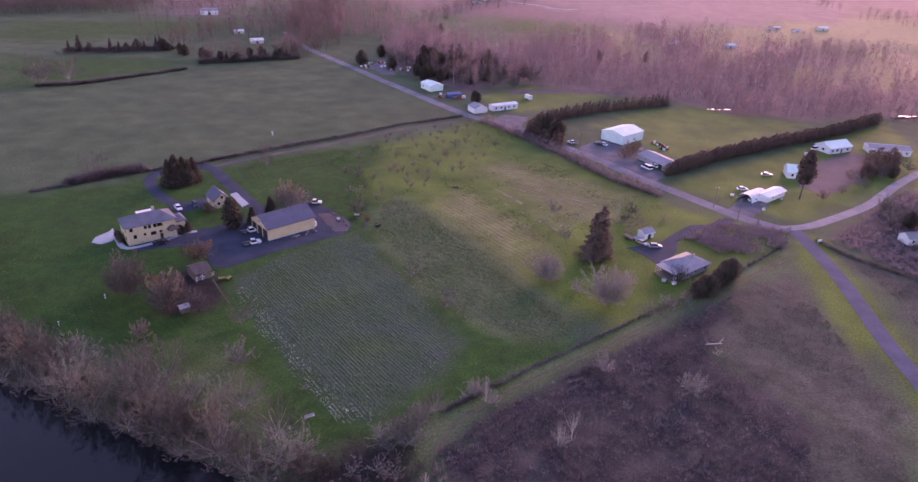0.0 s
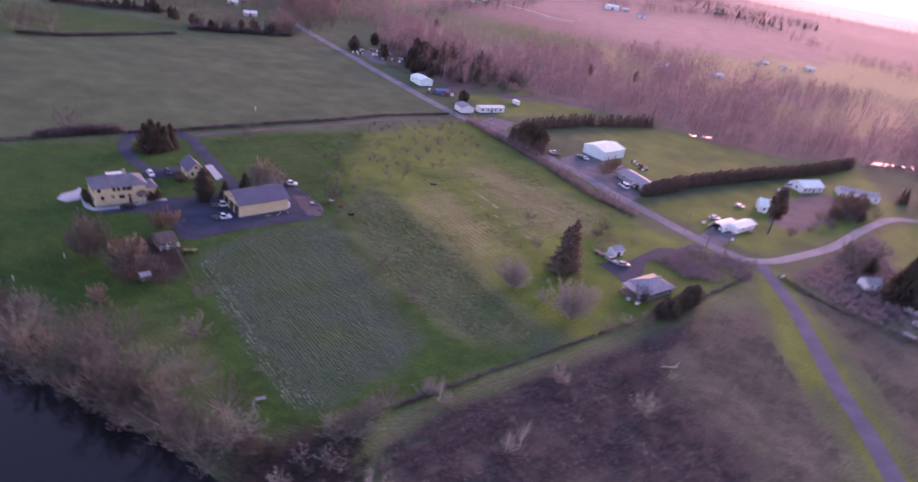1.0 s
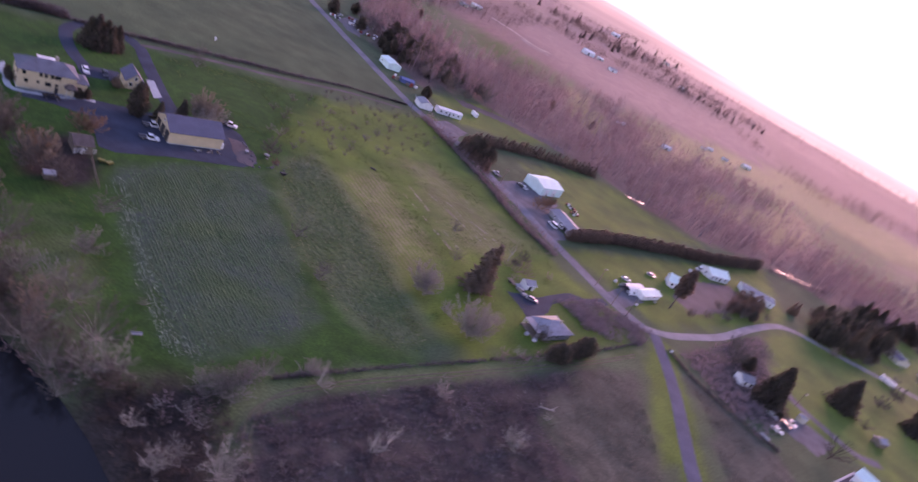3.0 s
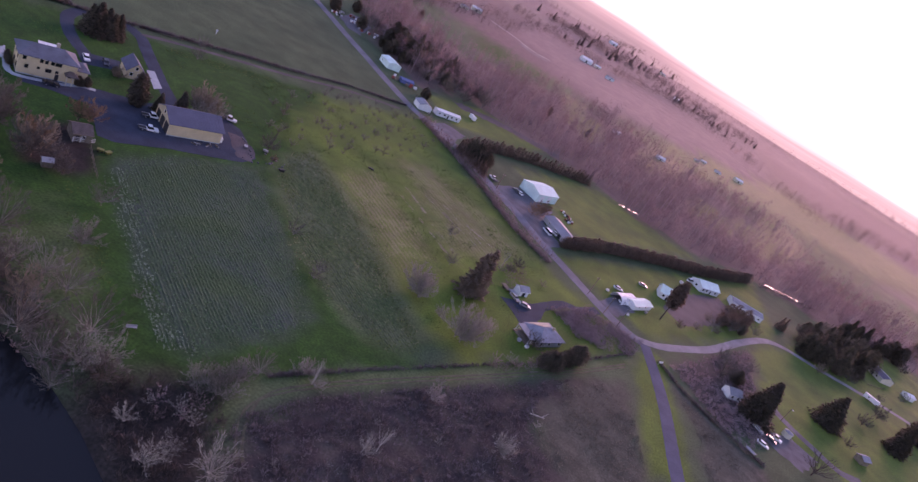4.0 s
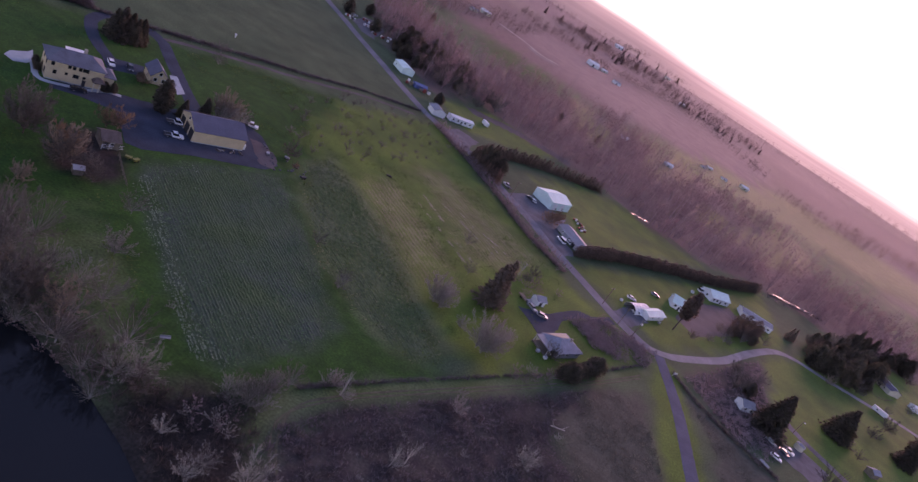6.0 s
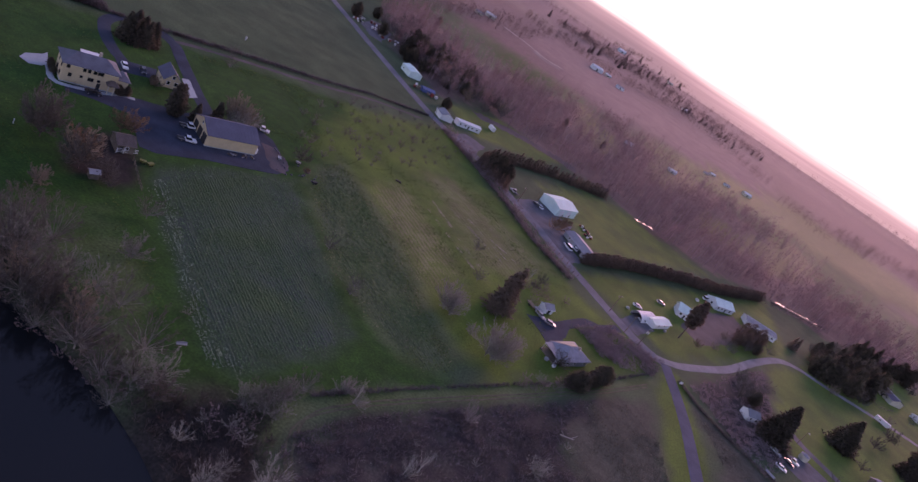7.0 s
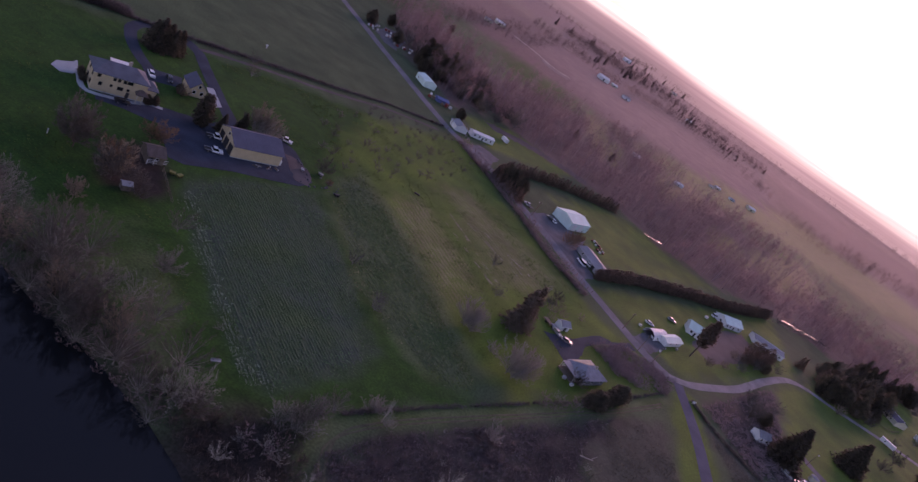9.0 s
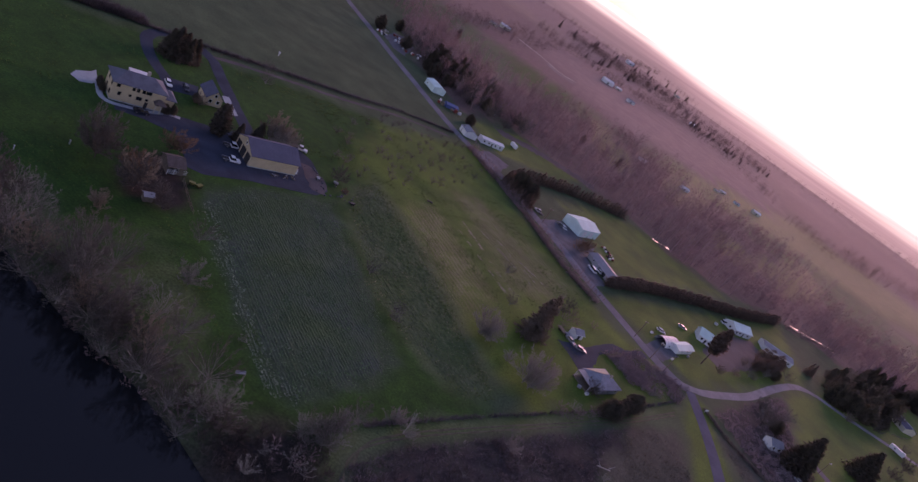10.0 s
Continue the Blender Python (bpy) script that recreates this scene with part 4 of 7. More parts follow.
CREEK = [(-152.4, 501.2), (-107.1, 445.3), (-72.3, 420.3), (-42.4, 440.5), (3.1, 436.1), (47.9, 431.8), (91.2, 414.2), (134.1, 416.8), (178.2, 441.2), (225.9, 435.6), (303.5, 448.9), (420, 540), (275.1, 584.1), (262.0, 688.1), (144.8, 690.7), (62.4, 724.6), (-4.9, 646.8), (-47.9, 615.9), (-77.6, 576.8), (-117.8, 602.1), (-157.4, 630.7), (-168.1, 575.8)]
CLEARINGS = [
    [(100.5, 655.0), (145.4, 747.4), (158.8, 678.8), (130.5, 597.1), (104.5, 561.7), (91.3, 584.1)],
    [(147.2, 575.0), (169.4, 600.7), (190.3, 572.8), (175.2, 515.6), (140.8, 510.1)],
    [(195.7, 600.4), (270.0, 692.2), (293.4, 669.1), (240.7, 552.6), (200.3, 508.1), (183.3, 538.1)],
    [(11.3, 690.8), (38.0, 684.1), (66.9, 628.7), (50.4, 550.4), (22.4, 578.1)],
]
woods("woods", [(CREEK, 7.5), ([(-365.2, 706.1), (-312.8, 652.1), (-219.7, 569.6), (-156.8, 550.9), (-130.9, 610.4), (-196.0, 729.3), (-314.8, 797.2)], 9)], "leafless reddish-brown woods along a creek", 12, 3, M_WOODS, 90, gaps=CLEARINGS)
woods("woods", [(CREEK, 12)], "taller pale bare trees standing above the creek woods", 19, 5, M_TWIGMAUVE, 45, 0.26, 0.13)
spots = [(px + rng.uniform(-14, 14), py + rng.uniform(-14, 14)) for px in np.arange(-300, 420, 30) for py in np.arange(330, 760, 30)]
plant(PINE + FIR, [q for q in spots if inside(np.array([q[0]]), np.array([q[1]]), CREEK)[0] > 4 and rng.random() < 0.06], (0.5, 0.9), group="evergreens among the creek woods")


# ---- buildings ----
def window(t, face, a, z, w, h, at=0.0, mat=M_WHITE):
    """A framed window on a wall: face 'x' looks along the front wall (y = at), 'y' sits in an end wall (x = at)."""
    bm, gm = bmesh.new(), bmesh.new()
    s = 0.09
    out = -0.06 if face == "x" or at <= 0 else 0.06
    for lo, hi, zl, zh in ((a - w / 2 - s, a - w / 2, z - s, z + h + s), (a + w / 2, a + w / 2 + s, z - s, z + h + s), (a - w / 2, a + w / 2, z - s, z), (a - w / 2, a + w / 2, z + h, z + h + s)):
        y0, y1 = sorted((at + out, at + 0.01 * (1 if out < 0 else -1)))
        box(*((lo, hi, y0, y1) if face == "x" else (y0, y1, lo, hi)), zl, zh, bm)
    y0, y1 = sorted((at + out * 0.6, at + 0.01 * (1 if out < 0 else -1)))
    box(*((a - w / 2, a + w / 2, y0, y1) if face == "x" else (y0, y1, a - w / 2, a + w / 2)), z, z + h, gm)
    f = part("window", bm, mat, t)
    part("pane", gm, M_GLASS, f, "dark glass pane")


def door(t, face, a, w, h, at=0.0, mat=M_DARK, label="dark door"):
    out = -0.05 if face == "x" or at <= 0 else 0.05
    y0, y1 = sorted((at + out, at + 0.02 * (1 if out < 0 else -1)))
    bm = box(*((a - w / 2, a + w / 2, y0, y1) if face == "x" else (y0, y1, a - w / 2, a + w / 2)), 0.02, h, bevel=0.015)
    d = part("door", bm, mat, t, label)
    k = out * 1.6
    q0, q1 = sorted((at + out, at + k))
    bm = box(*((a + w * 0.36, a + w * 0.42, q0, q1) if face == "x" else (q0, q1, a + w * 0.36, a + w * 0.42)), 1.0, 1.12)
    part("handle", bm, M_GREYMETAL, d)


def gable_house(name, x, y, turn, length, depth, eave, ridge, wall, roof, label, group="", over=0.4, category="house", windows=(), doors=(), trim=None):
    """A plain gabled building; x along the ridge, the front wall at y = 0."""
    t = thing(name, x, y, turn, label, category, group)
    part("wall", prism([(0, -0.1), (depth, -0.1), (depth, eave), (depth / 2, ridge), (0, eave)], 0, length), wall, t)
    k = (ridge - eave) / (depth / 2)
    lo = eave - over * k
    part("roof", prism([(-over, lo + 0.05), (depth / 2, ridge + 0.05), (depth + over, lo + 0.05), (depth + over, lo + 0.2), (depth / 2, ridge + 0.22), (-over, lo + 0.2)], -over, length + over), roof, t)
    part("ridge_cap", prism([(depth / 2 - 0.22, ridge + 0.14), (depth / 2, ridge + 0.30), (depth / 2 + 0.22, ridge + 0.14)], -over, length + over), trim or roof, t)
    part("gutter", box(-over, length + over, -over - 0.12, -over, lo + 0.06, lo + 0.19), trim or wall, t)
    for w in windows:
        window(t, *w)
    for d in doors:
        door(t, *d)
    return t


def hip_roof(x0, x1, y0, y1, eave, ridge, over=0.5, run=None):
    x0, x1, y0, y1 = x0 - over, x1 + over, y0 - over, y1 + over
    run = (y1 - y0) / 2 if run is None else run
    ym = (y0 + y1) / 2
    pts = [(x0, y0, eave), (x1, y0, eave), (x1, y1, eave), (x0, y1, eave), (x0 + run, ym, ridge), (x1 - run, ym, ridge), (x0, y0, eave - 0.18), (x1, y0, eave - 0.18), (x1, y1, eave - 0.18), (x0, y1, eave - 0.18)]
    return solid(pts, [(0, 1, 5, 4), (1, 2, 5), (2, 3, 4, 5), (3, 0, 4), (6, 7, 1, 0), (7, 8, 2, 1), (8, 9, 3, 2), (9, 6, 0, 3), (9, 8, 7, 6)])


def farmhouse(x, y, turn):
    t = thing("farmhouse", x, y, turn, "two-storey yellow farmhouse with slate-grey hipped roof", "house")
    L, D = 15.0, 8.6
    part("wall", box(0, L, 0, D, -0.1, 6.1), M_YELLOW, t)
    part("roof", hip_roof(0, L, 0, D, 6.25, 8.7, 0.6, 4.2), M_SLATE, t)
    part("plinth", box(-0.03, L + 0.03, -0.03, D + 0.03, -0.1, 0.35), M_CONCRETE, t)
    part("fascia", box(-0.5, L + 0.5, -0.5, D + 0.5, 5.98, 6.06), M_WHITE, t)
    for a, w in ((1.3, 0.8), (5.6, 0.7), (6.9, 0.7), (8.5, 0.8), (10.0, 1.5)):
        window(t, "x", a, 4.75, w, 1.0, mat=M_DARK)
    for a, z, w, h in ((2.2, 2.2, 0.8, 1.0), (5.2, 2.6, 0.6, 0.6), (7.4, 2.2, 0.65, 1.0), (8.2, 2.2, 0.65, 1.0), (10.0, 2.5, 0.7, 0.6), (13.4, 2.0, 0.8, 1.0)):
        window(t, "x", a, z, w, h, mat=M_DARK)
    for a in (2.0, 6.0):
        window(t, "y", a, 4.0, 1.0, 1.25, 0.0, mat=M_DARK)
        window(t, "y", a, 1.2, 1.0, 1.3, 0.0, mat=M_DARK)
    door(t, "x", 10.2, 1.0, 2.1)
    # entrance wing at the east end
    part("wing_wall", box(L, L + 3.4, 1.2, 7.4, -0.1, 4.4), M_YELLOW, t)
    part("wing_roof", hip_roof(L - 0.3, L + 3.4, 1.2, 7.4, 4.5, 6.0, 0.5, 1.9), M_SLATE, t)
    for a in (2.2, 4.6):
        window(t, "y", a, 1.6, 1.1, 1.4, L + 3.4, mat=M_DARK)
    for a in (0.2, -1.4):
        part("porch_post", box(L - 1.2 + a, L - 1.0 + a, -1.9, -1.7, 0, 3.2, bevel=0.02), M_CREAM, t)
    part("porch_roof", hip_roof(L - 2.8, L + 0.2, -1.9, 1.2, 3.3, 4.4, 0.3, 1.5), M_BROWNROOF, t, "brown hipped porch roof")
    # white roof terrace behind the ridge
    part("terrace", box(5.5, 11.2, D, D + 3.0, 0, 3.1), M_CREAM, t)
    for a in np.arange(5.6, 11.3, 0.55):
        part("baluster", box(a, a + 0.09, D + 2.86, D + 2.95, 3.1, 4.0), M_WHITE, t)
    part("rail", box(5.5, 11.25, D + 2.84, D + 2.97, 4.0, 4.1), M_WHITE, t)
    part("awning", box(5.6, 11.0, D + 0.4, D + 2.7, 6.5, 6.6), M_WHITE, t)
    for a in (5.8, 10.8):
        part("awning_post", box(a, a + 0.1, D + 2.5, D + 2.6, 3.1, 6.5), M_WHITE, t)
    part("chimney", box(9.6, 10.4, 5.6, 6.4, 6.8, 9.4, bevel=0.04), M_TANROOF, t)
    return t


def barn(x, y, turn):
    L, D, E, R = 17.3, 12.0, 4.3, 6.9
    t = gable_house("barn", x, y, turn, L, D, E, R, M_YELLOW, M_BLUEROOF, "long yellow barn with blue-grey metal roof", over=0.5, category="barn", trim=M_BLUEROOF)
    for a in (2.2, 6.0, 9.8):
        door(t, "y", a, 3.0, 3.4, 0.0, M_DARK, "tall dark open barn bay")
    for a in np.arange(0.6, L, 1.2):
        part("roof_seam", prism([(-0.5, E - 0.02), (D / 2, R + 0.21), (D / 2, R + 0.24), (-0.5, E + 0.02)], a, a + 0.05), M_BLUEROOF, t)
    window(t, "y", 6.0, 4.6, 0.9, 0.9, 0.0)
    part("plinth", box(-0.03, L + 0.03, -0.03, D + 0.03, -0.1, 0.3), M_CONCRETE, t)
    part("lean_to", prism([(1.0, 0), (4.0, 0), (4.0, 2.2), (1.0, 1.7)], L, L + 1.3), M_WHITE, t)
    return t


def vehicle(kind, x, y, turn, paint, label, group="parked vehicles"):
    """A parked car, pickup or van on four wheels; x runs to its nose."""
    t = thing("pickup_truck" if kind == "pickup" else "van" if kind == "van" else "car", x, y, turn, label, kind if kind != "pickup" else "pickup truck", group)
    L, W = {"car": (4.6, 1.8), "pickup": (5.8, 2.0), "van": (5.6, 2.0)}[kind]
    h = {"car": 0.95, "pickup": 1.05, "van": 1.1}[kind]
    body = [(-L / 2, 0.35), (L / 2, 0.35), (L / 2, h * 0.72), (L / 2 - 0.15, h * 0.88), (L * 0.2, h), (-L / 2, h)]
    bm = solid([(u, -W / 2, v) for u, v in body] + [(u, W / 2, v) for u, v in body], [tuple(range(6)), tuple(range(11, 5, -1))] + [(i, (i + 1) % 6, 6 + (i + 1) % 6, 6 + i) for i in range(6)])
    bmesh.ops.bevel(bm, geom=bm.edges[:], offset=0.06, segments=2, affect="EDGES")
    if kind == "pickup":
        bm = box(-L * 0.1, L / 2, -W / 2, W / 2, 0.4, h, bevel=0.12)
        part("bed", box(-L / 2, -L * 0.1, -W / 2, W / 2, 0.62, 0.8, bevel=0.03), M_DARK, t, "dark flat truck bed")
        for q in (-W / 2 + 0.04, W / 2 - 0.04):
            part("bed_rail", box(-L / 2, -L * 0.1, q - 0.03, q + 0.03, 0.8, 0.98), M_GREYMETAL, t)
    part("body", bm, paint, t)
    c0, c1, top = {"car": (-L * 0.42, L * 0.18, 1.45), "pickup": (-L * 0.08, L * 0.22, 1.8), "van": (-L * 0.47, L * 0.27, 2.1)}[kind]
    cab = [(c0, h), (c1 + 0.25, h), (c1 - 0.35, top), (c0 + (0.5 if kind == "car" else 0.12), top)]
    w0, w1 = W / 2 - 0.08, W / 2 - 0.22
    bm = solid([(u, -(w0 if i < 2 else w1), v) for i, (u, v) in enumerate(cab)] + [(u, (w0 if i < 2 else w1), v) for i, (u, v) in enumerate(cab)], [(0, 1, 2, 3), (7, 6, 5, 4), (0, 4, 5, 1), (1, 5, 6, 2), (3, 2, 6, 7), (0, 3, 7, 4)])
    part("cabin", bm, M_GLASS, t, "dark glazed cabin")
    part("roof", box(c0 + 0.45 if kind == "car" else c0 + 0.1, c1 - 0.3, -w1 - 0.02, w1 + 0.02, top - 0.02, top + 0.05, bevel=0.02), paint, t)
    for sx in (-L * 0.31, L * 0.31):
        for sy in (-W / 2 + 0.1, W / 2 - 0.1):
            wh = part("wheel", cyl(sx, sy, 0.34, 0.34, 0.22, "Y"), M_TYRE, t)
            part("rim", cyl(sx, sy + (0.115 if sy > 0 else -0.115), 0.34, 0.2, 0.02, "Y"), M_GREYMETAL, wh)
    for sy in (-W / 2 + 0.3, W / 2 - 0.3):
        part("headlight", box(L / 2 - 0.06, L / 2 + 0.015, sy - 0.15, sy + 0.15, h * 0.55, h * 0.72), M_WHITE, t)
    return t


def arched_shed(x, y, turn, length, width, height, mat, label, group=""):
    t = thing("arched_shed", x, y, turn, label, "shed", group)
    n = 14
    arc = [(width / 2 - math.cos(math.pi * i / n) * width / 2, math.sin(math.pi * i / n) ** 0.8 * height) for i in range(n + 1)]
    inner = [(width / 2 + (q - width / 2) * 0.97, z * 0.97) for q, z in arc]
    part("cover", prism(arc + inner[::-1], 0, length), mat, t)
    part("end_wall", prism(inner, length - 0.2, length - 0.1), mat, t)
    for a in np.arange(0, length, 2.4):
        part("hoop", prism([(width / 2 + (q - width / 2) * 1.006, z * 1.006 + 0.01) for q, z in arc] + inner[::-1], a, a + 0.08), M_GREYMETAL, t)
    part("floor", box(0, length, 0.1, width - 0.1, -0.05, 0.05), M_GRAVEL, t)
    return t


def box_trailer(x, y, turn, length, label, mat=M_WHITE, group="trailers", top=2.9):
    t = thing("box_trailer", x, y, turn, label, "trailer", group)
    part("body", box(0, length, 0, 2.2, 0.6, top, bevel=0.08), mat, t)
    part("hitch", box(length, length + 1.1, 1.1, 1.3, 0.5, 0.62), M_DARK, t)
    for a in (length * 0.4, length * 0.55):
        for q in (0.1, 2.3):
            part("wheel", cyl(a, q, 0.34, 0.34, 0.2, "Y"), M_TYRE, t)
    if top > 2:
        window(t, "x", length * 0.3, 1.5, 0.9, 0.6)
    return t


def fence(pts, gap, h, label, mat=M_WOOD, rails=2):
    ob = thing("fence", pts[0][0], pts[0][1], 0, label, "fence")
    ox, oy = pts[0]
    me = None
    for (ax, ay), (bx, by) in zip(pts, pts[1:]):
        n = max(1, round(math.hypot(bx - ax, by - ay) / gap))
        ang = math.degrees(math.atan2(by - ay, bx - ax))
        for i in range(n):
            if me is None:
                first = part("post", box(-0.08, 0.08, -0.08, 0.08, -0.2, h, bevel=0.015), mat, ob)
                me = first.data
                p = first
            else:
                p = new("post", me)
                p.parent = ob
            p.matrix_basis = pose(ax - ox + (bx - ax) * i / n, ay - oy + (by - ay) * i / n, 0, 0, 0, ang)
        for k in range(rails):
            z = h * (k + 0.9) / (rails + 0.2)
            r = part("rail", box(0, math.hypot(bx - ax, by - ay), -0.03, 0.03, z - 0.05, z + 0.05), mat, ob)
            r.matrix_basis = pose(ax - ox, ay - oy, 0, 0, 0, ang)
    return ob


# paving of the farm
sheet("pavement", [(-130.8, 171.0), (-126.4, 177.8), (-120.0, 186.3), (-113.0, 193.1), (-106.0, 195.4), (-101.2, 200.6), (-91.6, 219.2), (-84.1, 218.0), (-70.2, 204.8), (-71.1, 197.5), (-86.6, 179.6), (-95.7, 166.1), (-99.7, 164.6), (-113.3, 176.9), (-121.7, 172.5), (-127.6, 168.0)], 0.05, M_ASPHALT, "dark asphalt farmyard around the barn", "pavement", 0.25, 3.0)
ribbon("road", [(-105.5, 194.7), (-105.1, 206.3), (-115.8, 216.5), (-132.8, 232.3), (-142.9, 241.8), (-149.5, 244.2)], 5.0, 0.035, M_ASPHALT, "asphalt drive to the farmyard", seed=3)
ribbon("road", [(-140.5, 240.3), (-150.3, 245.2), (-158.3, 241.2), (-162.9, 234.0), (-160.9, 224.5), (-152.9, 215.1), (-143.7, 208.2), (-136.0, 204.5), (-130.7, 205.0), (-127.8, 208.7)], 4.4, 0.03, M_ASPHALT, "asphalt loop drive behind the farmhouse", seed=4)
sheet("pavement", [(-139.9, 203.6), (-136.8, 206.8), (-130.7, 213.9), (-125.9, 206.8), (-132.1, 197.5)], 0.065, M_ASPHALT, "asphalt parking place behind the farmhouse", "pavement", 0.2, 3, seed=5)
ribbon("pavement", [(-144.8, 171.4), (-141.5, 173.2), (-139.5, 174.5), (-135.4, 170.5), (-131.8, 169.2), (-127.7, 173.0), (-123.2, 179.3), (-121.5, 183.7), (-118.3, 186.5)], 1.6, 0.08, M_CONCRETE, "pale concrete path along the farmhouse", "path", 0.02, 0.05, 6)
sheet("patio", [(-145.1, 169.7), (-146.6, 173.4), (-145.1, 178.3), (-145.6, 180.9), (-141.1, 176.2), (-139.8, 172.4), (-141.6, 169.3)], 0.1, M_CONCRETE, "pale concrete patio beside the farmhouse", "patio", 0.1, 2, seed=7)
sheet("patio", [(-126.8, 188.8), (-125.2, 190.2), (-121.4, 187.0), (-121.4, 181.8), (-122.5, 179.4)], 0.1, M_CONCRETE, "pale concrete forecourt at the farmhouse entrance", "patio", 0.1, 2, seed=8)
sheet("pavement", [(-85.3, 211.2), (-80.1, 213.1), (-73.1, 209.5), (-69.4, 200.5), (-73.9, 198.5)], 0.07, M_DIRT, "bare rubble area behind the barn", "gravel", 0.6, 2, seed=9)

b = (-132.4, 170.6)
farmhouse(b[0], b[1], 49)
b = (-92.2, 186.0)
barn(b[0], b[1], 52.5)
b = (-122.0, 205.1)
garage = thing("garage", b[0], b[1], 49, "small yellow garage with steep blue-grey roof", "garage")
part("wall", solid([(0, 0, -0.1), (5.6, 0, -0.1), (5.6, 8, -0.1), (0, 8, -0.1), (0, 0, 3.0), (5.6, 0, 3.0), (5.6, 8, 3.0), (0, 8, 3.0), (2.8, 0, 5.7), (2.8, 8, 5.7)], [(0, 1, 5, 8, 4), (2, 3, 7, 9, 6), (1, 2, 6, 5), (3, 0, 4, 7), (4, 8, 9, 7), (8, 5, 6, 9), (3, 2, 1, 0)]), M_YELLOW, garage)
part("roof", solid([(-0.4, -0.4, 2.65), (2.8, -0.4, 5.76), (6.0, -0.4, 2.65), (6.0, 8.4, 2.65), (2.8, 8.4, 5.76), (-0.4, 8.4, 2.65), (-0.4, -0.4, 2.85), (2.8, -0.4, 5.98), (6.0, -0.4, 2.85), (6.0, 8.4, 2.85), (2.8, 8.4, 5.98), (-0.4, 8.4, 2.85)], [(0, 1, 7, 6), (1, 2, 8, 7), (2, 3, 9, 8), (3, 4, 10, 9), (4, 5, 11, 10), (5, 0, 6, 11), (6, 7, 10, 11), (7, 8, 9, 10), (0, 5, 4, 1), (1, 4, 3, 2)]), M_BLUEROOF, garage)
for a in (1.5, 4.1):
    window(garage, "x", a, 1.2, 1.0, 1.2)
window(garage, "x", 2.8, 3.5, 0.9, 1.1)
sheet("patio", [(-123.9, 219.3), (-122.5, 221.8), (-113.0, 212.9), (-113.6, 209.2)], 0.12, M_CONCRETE, "pale cream concrete pad beside the drive", "patio", 0.1, 2, seed=10)

b = (-100.3, 155.3)
gable_house("garden_shed", b[0], b[1], 52, 4.6, 6.0, 2.6, 3.9, M_WOOD, M_BROWNROOF, "small old wooden garden shed with brown board roof", category="shed", windows=(("x", 2.6, 1.2, 0.8, 0.8),), doors=(("x", 1.1, 0.9, 2.0),))
b = (-94.6, 138.5)
gable_house("hutch", b[0], b[1], 50, 2.3, 2.1, 1.6, 2.1, M_WOOD, M_GREYSIDING, "tiny hutch with pale grey roof in the yard", category="shed", over=0.25)
b = (-45.6, 107.9)
bench = thing("bench", b[0], b[1], 40, "weathered pale board bench on the grass", "bench")
part("seat", box(-1.1, 1.1, -0.25, 0.25, 0.5, 0.58, bevel=0.01), M_GREYSIDING, bench)
part("backrest", box(-1.1, 1.1, 0.22, 0.28, 0.6, 1.0), M_GREYSIDING, bench)
for a in (-0.9, 0.9):
    for q in (-0.18, 0.2):
        part("leg", box(a - 0.05, a + 0.05, q - 0.05, q + 0.05, 0, 0.5), M_WOOD, bench)

